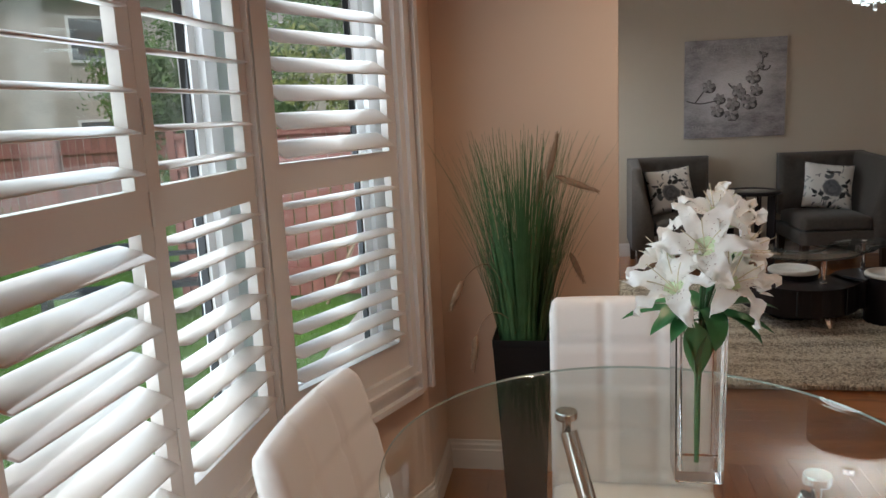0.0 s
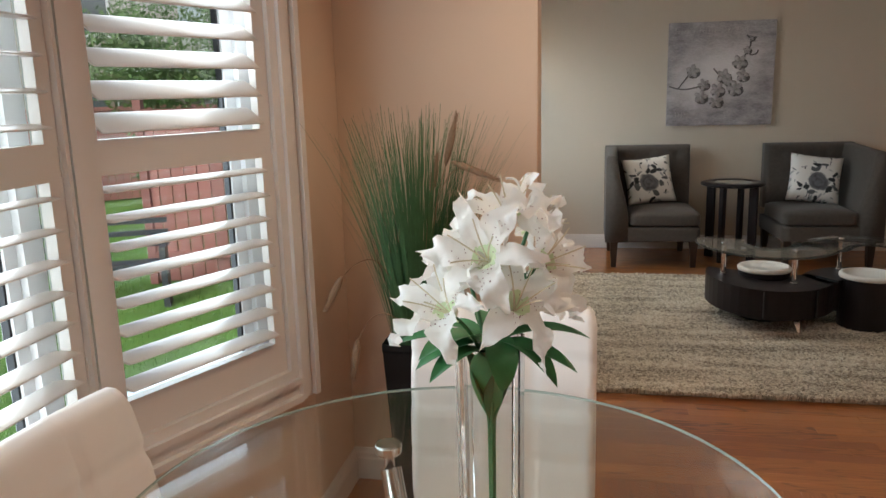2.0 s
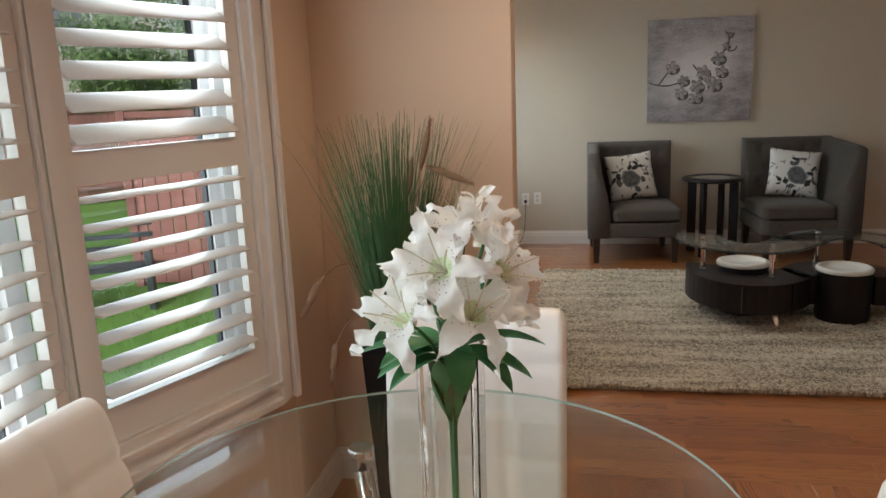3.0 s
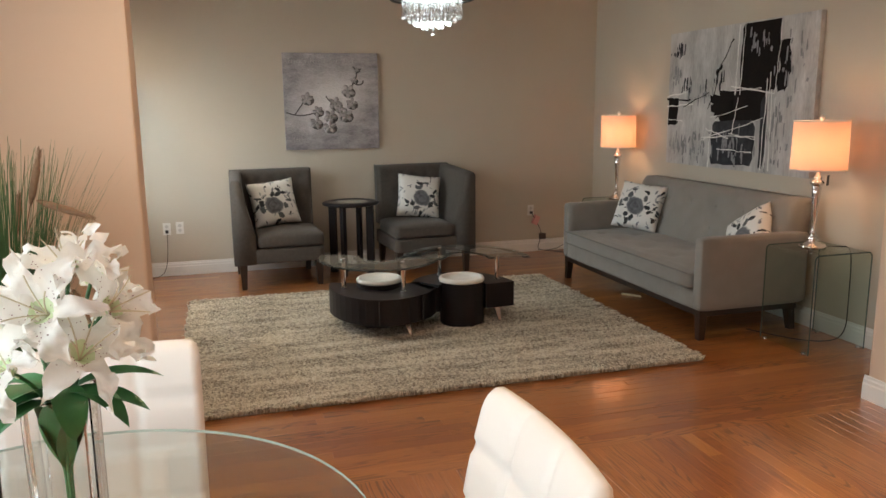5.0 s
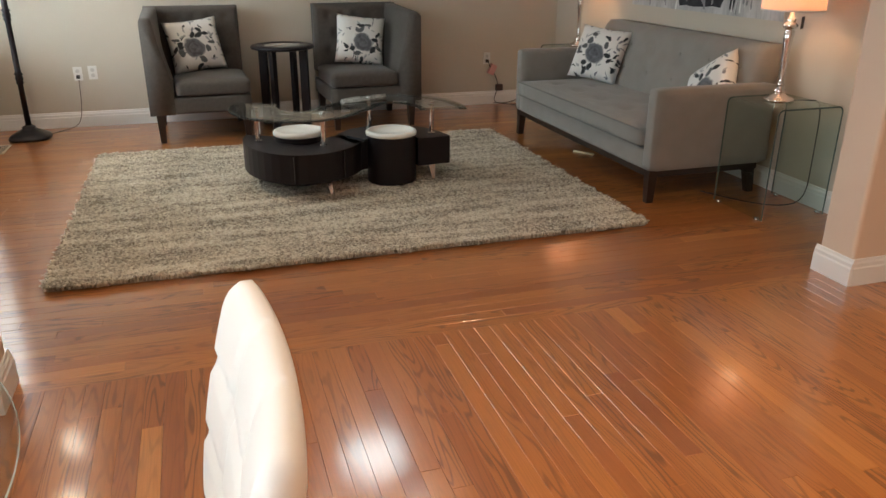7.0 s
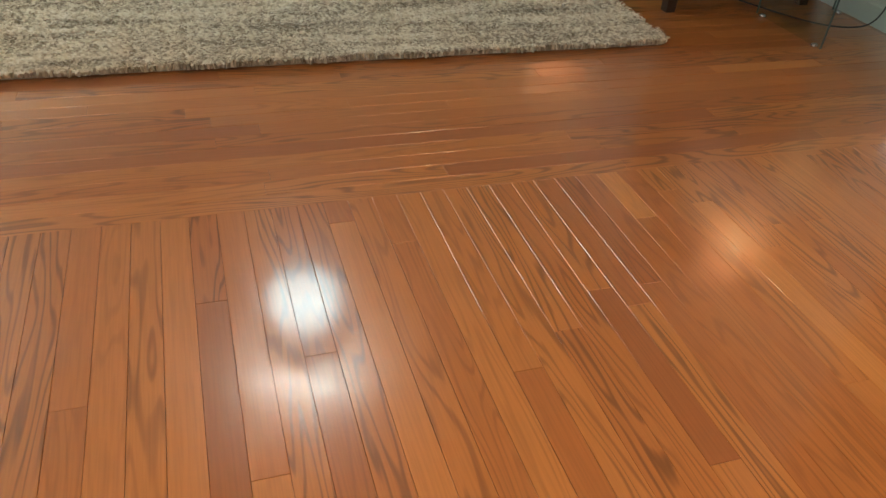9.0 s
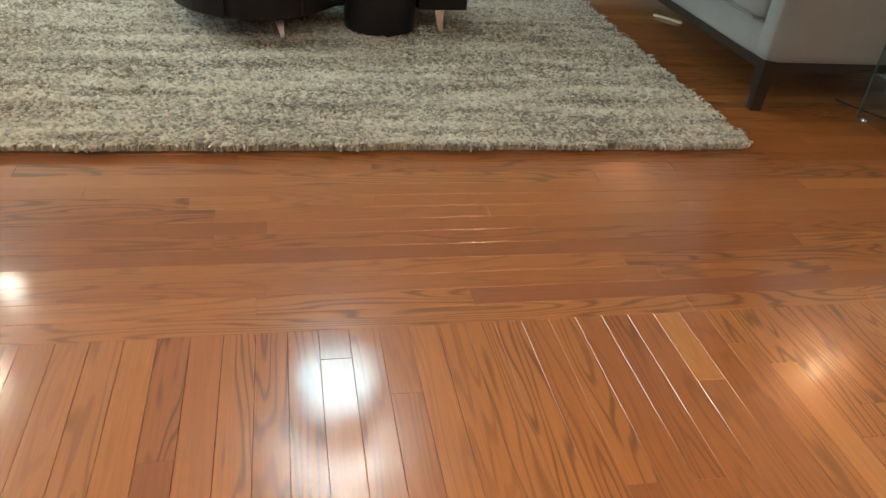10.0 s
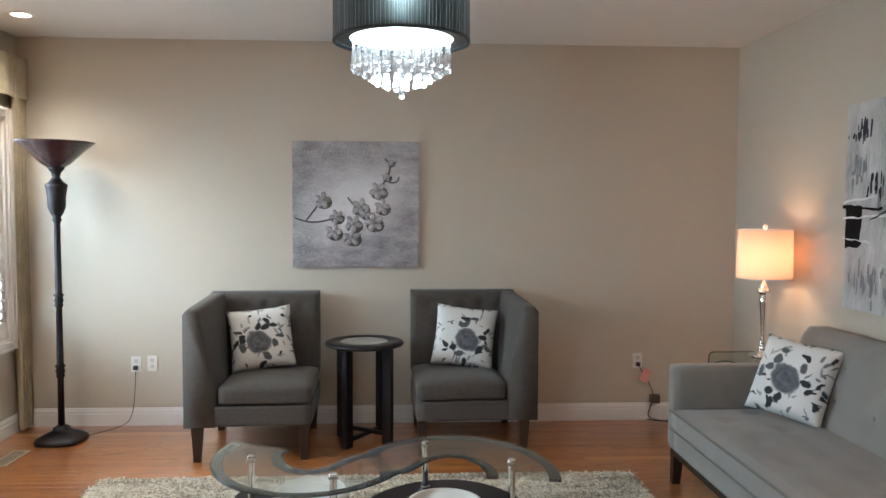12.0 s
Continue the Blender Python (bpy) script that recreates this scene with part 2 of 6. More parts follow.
def box(bm, x0, x1, y0, y1, z0, z1, m=None):
    vs = [bm.verts.new((x, y, z)) for z in (z0, z1) for x, y in ((x0, y0), (x1, y0), (x1, y1), (x0, y1))]
    for f in ((0, 3, 2, 1), (4, 5, 6, 7), (0, 1, 5, 4), (1, 2, 6, 5), (2, 3, 7, 6), (3, 0, 4, 7)):
        bm.faces.new([vs[i] for i in f])
    if m is not None:
        bmesh.ops.transform(bm, matrix=m, verts=vs)
    return vs


def boxm(*a, m=None):
    bm = bmesh.new()
    box(bm, *a, m=m)
    return bm


def taper(bm, x, y, z0, z1, a0, a1, b0=None, b1=None, dx=0, dy=0):
    """A four-sided leg, a0 wide at its foot and a1 at its top."""
    b0, b1 = b0 or a0, b1 or a1
    vs = []
    for z, a, b, ox, oy in ((z0, a0, b0, dx, dy), (z1, a1, b1, 0, 0)):
        vs += [bm.verts.new((x + ox + sx * a / 2, y + oy + sy * b / 2, z)) for sx, sy in ((-1, -1), (1, -1), (1, 1), (-1, 1))]
    for f in ((0, 3, 2, 1), (4, 5, 6, 7), (0, 1, 5, 4), (1, 2, 6, 5), (2, 3, 7, 6), (3, 0, 4, 7)):
        bm.faces.new([vs[i] for i in f])


def lathe(bm, rings, seg=32, x=0, y=0, cap=True, sq=0.0):
    """A turned shape from rings of (radius, height)."""
    loops = []
    for r, z in rings:
        loop = []
        for i in range(seg):
            a = 2 * math.pi * (i + 0.5) / seg
            k = 1.0
            if sq:
                k = 1 / (abs(math.cos(a)) ** sq + abs(math.sin(a)) ** sq) ** (1 / sq)
            loop.append(bm.verts.new((x + r * k * math.cos(a), y + r * k * math.sin(a), z)))
        loops.append(loop)
    for a, b in zip(loops, loops[1:]):
        for i in range(seg):
            bm.faces.new((a[i], a[(i + 1) % seg], b[(i + 1) % seg], b[i]))
    if cap:
        for loop in (loops[0][::-1], loops[-1]):
            if (loop[0].co - loop[seg // 2].co).length > 1e-4:
                bm.faces.new(loop)
    return loops


def prism(bm, pts, z0, z1):
    lo, hi = [bm.verts.new((*p, z0)) for p in pts], [bm.verts.new((*p, z1)) for p in pts]
    n = len(pts)
    bm.faces.new(lo[::-1])
    bm.faces.new(hi)
    for i in range(n):
        bm.faces.new((lo[i], lo[(i + 1) % n], hi[(i + 1) % n], hi[i]))
    return lo + hi


def tube(name, pts, r, material, parent=None, label=""):
    """A cord or thin rod along a smooth line."""
    cu = bpy.data.curves.new(name, "CURVE")
    cu.dimensions, cu.bevel_depth, cu.bevel_resolution, cu.resolution_u = "3D", r, 2, 8
    sp = cu.splines.new("NURBS")
    sp.points.add(len(pts) - 1)
    for p, q in zip(sp.points, pts):
        p.co = (*q, 1)
    sp.use_endpoint_u, sp.order_u = True, 3
    tmp = bpy.data.objects.new(name, cu)
    me = bpy.data.meshes.new_from_object(tmp)
    bpy.data.objects.remove(tmp)
    me.materials.clear()
    me.materials.append(material)
    ob = new(name, me)
    if parent:
        ob.parent = parent
    if label:
        tagged(ob, label)
    return ob


def empty(name, m, label, category, group=""):
    ob = new(name)
    ob.empty_display_size = 0.1
    ob.matrix_world = m
    return tagged(ob, label, category, group)


def wall(name, bm, material, label):
    return tagged(link(name, bm, material), label, kind="structure")


# ---- large structure ----
WEST, EAST = -2.96, 2.27
SOUTH = -10.2
PN, PS = -4.45, -4.65
BXN, BYN = -2.66, -5.04  # corner where the angled bay window ends


def wall_y(name, y0, y1, x0, x1, holes, material, label, top=CEIL):
    """A wall that runs along x, with rectangular openings (x0, x1, z0, z1)."""
    bm = bmesh.new()
    xs = x0
    for hx0, hx1, hz0, hz1 in sorted(holes):
        box(bm, xs, hx0, y0, y1, 0, top)
        if hz0 > 0:
            box(bm, hx0, hx1, y0, y1, 0, hz0)
        if hz1 < top:
            box(bm, hx0, hx1, y0, y1, hz1, top)
        xs = hx1
    box(bm, xs, x1, y0, y1, 0, top)
    return wall(name, bm, material, label)


def wall_x(name, x0, x1, y0, y1, holes, material, label, top=CEIL):
    bm = bmesh.new()
    ys = y0
    for hy0, hy1, hz0, hz1 in sorted(holes):
        box(bm, x0, x1, ys, hy0, 0, top)
        if hz0 > 0:
            box(bm, x0, x1, hy0, hy1, 0, hz0)
        if hz1 < top:
            box(bm, x0, x1, hy0, hy1, hz1, top)
        ys = hy1
    box(bm, x0, x1, ys, y1, 0, top)
    return wall(name, bm, material, label)


LW = (-2.35, -0.24, 0.66, 2.20)  # living room window: y0, y1, z0, z1
wall_y("wall_north", 0, 0.15, WEST - 0.15, EAST + 0.15, [], M_LIVING, "plain greige painted living room wall")
wall_x("wall_east", EAST, EAST + 0.15, PN, 0, [], M_LIVING, "greige painted wall behind the grey sofa")
wall_x("wall_west", WEST - 0.07, WEST, PN, 0, [LW], M_LIVING, "greige painted wall with a shuttered window")

# partition with a wide arched-corner opening
OX0, OX1, OZ = -1.93, 1.565, 2.42
bm = bmesh.new()
R = 0.28
prof = [(BXN, 0.0), (OX0, 0.0), (OX0, OZ - R)]
prof += [(OX0 + R - R * math.cos(a), OZ - R + R * math.sin(a)) for a in np.linspace(0.2, math.pi / 2, 8)]
prof += [(OX1 - R + R * math.sin(a), OZ - R + R * math.cos(a)) for a in np.linspace(0.0, math.pi / 2 - 0.2, 8)]
prof += [(OX1, OZ - R), (OX1, 0.0), (3.4, 0.0), (3.4, CEIL), (BXN, CEIL)]
a, b = [bm.verts.new((x, PS, z)) for x, z in prof], [bm.verts.new((x, PN, z)) for x, z in prof]
bm.faces.new(a)
fn = bm.faces.new(b[::-1])
for i in range(len(prof)):
    bm.faces.new((a[i], b[i], b[(i + 1) % len(prof)], a[(i + 1) % len(prof)]))
es = [e for e in bm.edges if len(e.link_faces) == 2 and (fn in e.link_faces or any(f.normal.y < -0.9 or f.calc_center_median().y < PS + 0.01 for f in e.link_faces)) and all(OX0 - 0.01 < v.co.x < OX1 + 0.01 and v.co.z < CEIL - 0.01 for v in e.verts) and abs(e.verts[0].co.y - e.verts[1].co.y) < 1e-4]
bmesh.ops.bevel(bm, geom=es, offset=0.018, segments=4, affect="EDGES", profile=0.5)
wall("wall_partition", bm, M_DINING, "beige painted dividing wall with a wide opening and bullnose corners")
# its living room side past the opening
wall("wall_partition_lining", boxm(WEST - 0.01, BXN - 0.002, PS, PN, 0, CEIL), M_LIVING, "greige painted end of the dividing wall")

# dining side: bay
BX = -2.555
wall("wall_bay_return", boxm(BXN - 0.15, BXN, BYN, PS - 0.002, 0, CEIL), M_DINING, "narrow beige wall beside the bay window")
BW = -2.96
BAY_S = -8.0
SILL, HEADZ = 0.62, 2.30


def segment_wall(name, p, q, z0, z1, thick, material, label):
    """A wall piece from p to q whose room face is on its left."""
    (x0, y0), (x1, y1) = p, q
    d = Vector((x1 - x0, y1 - y0, 0)).normalized()
    nrm = Vector((d.y, -d.x, 0)) * thick
    bm = bmesh.new()
    prism(bm, [(x0, y0), (x1, y1), (x1 + nrm.x, y1 + nrm.y), (x0 + nrm.x, y0 + nrm.y)], z0, z1)
    return wall(name, bm, material, label)


for nm, p, q in (("north", (BXN, BYN), (-2.96, -5.772)), ("west", (-2.96, -5.772), (-2.96, BAY_S)), ("south", (-2.96, BAY_S), (BX, BAY_S - 0.575))):
    (x0, y0), (x1, y1) = p, q
    d = Vector((x1 - x0, y1 - y0, 0)).normalized()
    o = Vector((d.y, -d.x, 0)) * 0.14
    for z0, z1, w in ((0, SILL, "apron"), (HEADZ, CEIL, "head")):
        bm = bmesh.new()
        prism(bm, [(x0, y0), (x0 + o.x, y0 + o.y), (x1 + o.x, y1 + o.y), (x1, y1)], z0, z1)
        wall(f"wall_bay_{nm}_{w}", bm, M_DINING, "beige painted wall above and below the bay windows")
wall_x("wall_west_dining", BX - 0.15, BX, SOUTH, BAY_S - 0.577, [], M_DINING, "beige painted dining room wall")
wall_y("wall_south", SOUTH - 0.15, SOUTH, BX - 0.15, 3.4, [], M_DINING, "plain beige wall that closes the room")
wall_x("wall_east_dining", 3.4, 3.55, SOUTH, PS, [], M_DINING, "plain beige wall that closes the dining side")
wall("ceiling", boxm(-3.3, 3.6, SOUTH - 0.2, 0.2, CEIL, CEIL + 0.15), M_CEIL, "flat white painted ceiling")


def baseboard(name, p, q):
    """A stepped white board along p to q, standing out to the left of that way."""
    (x0, y0), (x1, y1) = p, q
    L = math.hypot(x1 - x0, y1 - y0)
    m = pose(x0, y0, 0, 0, 0, math.degrees(math.atan2(y1 - y0, x1 - x0)))
    prof = ((0, 0), (0.016, 0), (0.016, 0.085), (0.012, 0.092), (0.012, 0.108), (0.007, 0.116), (0.005, 0.128), (0, 0.13))
    bm = bmesh.new()
    a, b = [bm.verts.new((0, y, z)) for y, z in prof], [bm.verts.new((L, y, z)) for y, z in prof]
    bm.faces.new(a[::-1]), bm.faces.new(b)
    for i in range(len(prof)):
        bm.faces.new((a[i], a[(i + 1) % len(prof)], b[(i + 1) % len(prof)], b[i]))
    bmesh.ops.transform(bm, matrix=m, verts=bm.verts)
    return tagged(link(name, bm, M_TRIM), "white moulded baseboard along the wall", kind="structure")


baseboard("baseboard_north", (EAST, 0), (WEST, 0))
baseboard("baseboard_east", (EAST, PN), (EAST, 0))
baseboard("baseboard_west", (WEST, 0), (WEST, PN))
baseboard("baseboard_jamb_east", (OX1, PS - 0.014), (OX1, PN + 0.014))
baseboard("baseboard_jamb_west", (OX0, PN + 0.014), (OX0, PS - 0.014))
baseboard("baseboard_south_pillar", (3.4, PS), (OX1, PS))
baseboard("baseboard_stub", (OX0, PS), (BXN, PS))
baseboard("baseboard_return", (BXN, PS), (BXN, BYN))
baseboard("baseboard_bay", (BXN, BYN), (-2.96, -5.772))
baseboard("baseboard_bay_west", (-2.96, -5.772), (-2.96, BAY_S))

# ---- windows and shutters ----


def shutter_panel(width, z0, z1, zr0, zr1, parent, tilt=(15, 10)):
    """One hinged plantation panel in local x, its room face towards -y: stiles, rails, louvers."""
    st, th = 0.045, 0.028
    for nm, a in (("stile", (0, st)), ("stile", (width - st, width))):
        part(nm, boxm(a[0], a[1], -th / 2, th / 2, z0, z1), M_SHUT, parent, bevel=0.003)
    for a, b in ((z0, z0 + 0.10), (zr0, zr1), (z1 - 0.08, z1)):
        part("rail", boxm(st, width - st, -th / 2, th / 2, a, b), M_SHUT, parent, bevel=0.002)
    for z in (z0 + 0.22, (zr0 + zr1) / 2, z1 - 0.22):
        for x in (0.0, width):
            part("hinge", boxm(x - 0.004, x + 0.004, -th / 2 - 0.004, -th / 2 + 0.004, z - 0.035, z + 0.035), M_PLATE, parent)
    L = width - 2 * st - 0.004
    bm = bmesh.new()
    n = 14
    loops = []
    for x in (0, L):
        loops.append([bm.verts.new((x, 0.044 * math.cos(2 * math.pi * i / n), 0.0055 * math.sin(2 * math.pi * i / n))) for i in range(n)])
    bm.faces.new(loops[0]), bm.faces.new(loops[1][::-1])
    for i in range(n):
        bm.faces.new((loops[0][i], loops[1][i], loops[1][(i + 1) % n], loops[0][(i + 1) % n]))
    first = None
    for a, b, gap, deg in ((z0 + 0.10, zr0, 0.0745, tilt[0]), (zr1, z1 - 0.08, 0.081, tilt[1])):
        k = int(round((b - a) / gap))
        for i in range(k):
            z = a + (i + 0.5) * (b - a) / k
            if first is None:
                first = part("louver", bm, M_SHUT, parent, smooth=True)
                ob = first
            else:
                ob = new("louver", first.data)
                ob.parent = parent
            ob.matrix_basis = pose(st + 0.002, 0, z, deg + random.uniform(-0.7, 0.7))


def window(name, m, width, z0, z1, panels, label, split=True, zr=(1.33, 1.415), edge=0.03, tilts=((15, 10),)):
    """A window in local x, room side -y: casing, outer vinyl frame and glass, inner plantation shutters."""
    w = empty(name, m, label, "window")
    w["kind"] = "structure"
    # vinyl unit
    yo = 0.105
    cols = 2 if split else 1
    part("window_frame", boxm(-0.0, 0.065, yo - 0.04, yo + 0.03, z0, z1), M_VINYL, w, bevel=0.004)
    part("window_frame", boxm(width - 0.065, width, yo - 0.04, yo + 0.03, z0, z1), M_VINYL, w, bevel=0.004)
    part("window_frame", boxm(0.065, width - 0.065, yo - 0.04, yo + 0.03, z0, z0 + 0.06), M_VINYL, w, bevel=0.004)
    part("window_frame", boxm(0.065, width - 0.065, yo - 0.04, yo + 0.03, z1 - 0.06, z1), M_VINYL, w, bevel=0.004)
    inner = width - 0.13
    for c in range(cols):
        a, b = 0.065 + inner * c / cols, 0.065 + inner * (c + 1) / cols
        sw = 0.038
        for q in ((a, a + sw, z0 + 0.06, z1 - 0.06), (b - sw, b, z0 + 0.06, z1 - 0.06), (a + sw, b - sw, z0 + 0.06, z0 + 0.10), (a + sw, b - sw, z1 - 0.10, z1 - 0.06)):
            part("sash", boxm(q[0], q[1], yo - 0.02, yo + 0.015, q[2], q[3]), M_VINYL, w, bevel=0.003)
        for q in ((a + sw, a + sw + 0.007), (b - sw - 0.007, b - sw)):
            part("gasket", boxm(q[0], q[1], yo - 0.012, yo + 0.008, z0 + 0.10, z1 - 0.10), M_GASKET, w)
        g = part("pane", boxm(a + sw, b - sw, yo - 0.003, yo + 0.003, z0 + 0.10, z1 - 0.10), M_PANE, w)
        g.visible_shadow = False
    # shutter frame and casing
    for q in ((0.0, edge), (width - edge, width)):
        part("shutter_frame", boxm(q[0], q[1], -0.035, 0.03, z0, z1), M_SHUT, w, bevel=0.003)
    for q in ((z0, z0 + 0.03), (z1 - 0.03, z1)):
        part("shutter_frame", boxm(edge, width - edge, -0.035, 0.03, q[0], q[1]), M_SHUT, w, bevel=0.003)
    pw = (width - 2 * edge) / panels
    for i in range(panels):
        s = part("shutter", boxm(0.0, 0.004, -0.02, -0.016, z0 + 0.9, z0 + 0.97), M_STEEL, w, "white shutter panel with tilted louvers")
        s.matrix_basis = pose(edge + pw * i + 0.001, -0.004, 0)
        shutter_panel(pw - 0.002, z0 + 0.032, z1 - 0.032, *zr, s, tilts[i % len(tilts)])
    return w


def casing(parent, x0, x1, z0, z1, wide=0.06, low=True, high=True):
    """Moulded trim about a window; low and high: whether its two sides have a leg."""
    prof_d = 0.02
    legs = [(x0 - wide, x0, z0 - wide, z1 + wide)] * low + [(x1, x1 + wide, z0 - wide, z1 + wide)] * high
    for q in legs + [(x0, x1, z0 - wide, z0), (x0, x1, z1, z1 + wide)]:
        part("casing", boxm(q[0], q[1], -prof_d - 0.014, -0.0005, q[2], q[3]), M_SHUT, parent, bevel=0.004, seg=2)
        dx, dz = q[1] - q[0], q[3] - q[2]
        if dx < dz:
            for a, b, h in ((0.0, 0.24, 0.030), (0.30, 0.38, 0.022), (0.72, 0.98, 0.034)):
                lo, hi = (a, b) if q[0] >= x1 - 0.001 else (1 - b, 1 - a)
                part("casing_bead", boxm(q[0] + lo * dx, q[0] + hi * dx, -prof_d - h, -prof_d - 0.0135, q[2] + 0.004, q[3] - 0.004), M_SHUT, parent, bevel=0.003)
        else:
            for a, b, h in ((0.0, 0.24, 0.030), (0.72, 0.98, 0.034)):
                lo, hi = (a, b) if q[2] >= z1 - 0.001 else (1 - b, 1 - a)
                part("casing_bead", boxm(q[0] + 0.001, q[1] - 0.001, -prof_d - h, -prof_d - 0.0135, q[2] + lo * dz, q[2] + hi * dz), M_SHUT, parent, bevel=0.003)


# angled bay window: local x runs from its north end to the west corner
# local frame: x along the wall towards the north-east, -y into the room
ang_n, Ln = math.degrees(math.atan2(BYN + 5.772, BXN + 2.96)), math.hypot(BXN + 2.96, BYN + 5.772)
ang = math.degrees(math.atan2(0.575, 0.43))
Lb = math.hypot(0.405, 0.547)
wn3 = window("window_bay_north", pose(-2.96 + 0.006, -5.772 + 0.008, 0, 0, 0, ang_n), Ln - 0.12, SILL, HEADZ, 1, "angled bay window with white plantation shutters", split=False, edge=0.03, tilts=((4, 33),))
casing(wn3, 0.0, Ln - 0.12, SILL, HEADZ, 0.08, low=False)
wn2 = window("window_bay_west", pose(-2.96, -5.782 - 2.08, 0, 0, 0, 90), 2.08, SILL, HEADZ, 4, "wide bay window with four white plantation shutter panels", edge=0.012, tilts=((18, 9), (18, 9), (19, 10), (-2, 5)))
casing(wn2, 0.0, 2.08, SILL, HEADZ, 0.05, high=False)
wn1 = window("window_bay_south", pose(BX, BAY_S - 0.575, 0, 0, 0, 180 - ang), Lb - 0.02, SILL, HEADZ, 1, "angled bay window with white plantation shutters", split=False)
wnl = window("window_living", pose(WEST, LW[0], 0, 0, 0, 90), LW[1] - LW[0], LW[2], LW[3], 4, "living room window with white plantation shutters", zr=(1.14, 1.22), tilts=((24, 24),))
casing(wnl, 0.0, LW[1] - LW[0], LW[2], LW[3], 0.06)

# ---- living room furniture ----


def rounded(bm, x0, x1, y0, y1, z0, z1, r=0.03, seg=3, m=None):
    vs = box(bm, x0, x1, y0, y1, z0, z1)
    es = list({e for v in vs for e in v.link_edges})
    out = bmesh.ops.bevel(bm, geom=es, offset=r, segments=seg, affect="EDGES", profile=0.5, clamp_overlap=True)
    return out


def soft_box(x0, x1, y0, y1, z0, z1, r=0.03, crown=0.0, cuts=8):
    """A stuffed block: rounded, with its top bulging by crown."""
    bm = bmesh.new()
    nx, ny, nz = cuts, cuts, 4
    cx, cy, cz = (x0 + x1) / 2, (y0 + y1) / 2, (z0 + z1) / 2
    hx, hy, hz = (x1 - x0) / 2, (y1 - y0) / 2, (z1 - z0) / 2
    bmesh.ops.create_cube(bm, size=2)
    bmesh.ops.subdivide_edges(bm, edges=bm.edges, cuts=7, use_grid_fill=True)
    for v in bm.verts:
        p = Vector((v.co.x * hx, v.co.y * hy, v.co.z * hz))
        q = Vector([max(-h + r, min(h - r, c)) for c, h in zip(p, (hx, hy, hz))])
        # push grid lines towards the edges so that the rounding has vertices
        s = Vector([math.copysign(abs(c) ** 0.6, c) for c in v.co])
        p = Vector((s.x * hx, s.y * hy, s.z * hz))
        q = Vector([max(-h + r, min(h - r, c)) for c, h in zip(p, (hx, hy, hz))])
        d = p - q
        if d.length > 1e-6:
            p = q + d.normalized() * min(d.length, r)
        u, w = p.x / hx, p.y / hy
        if crown and v.co.z > 0.99:
            p.z += crown * (1 - u ** 4) * (1 - w ** 4)
        v.co = Vector((cx, cy, cz)) + p
    return bm


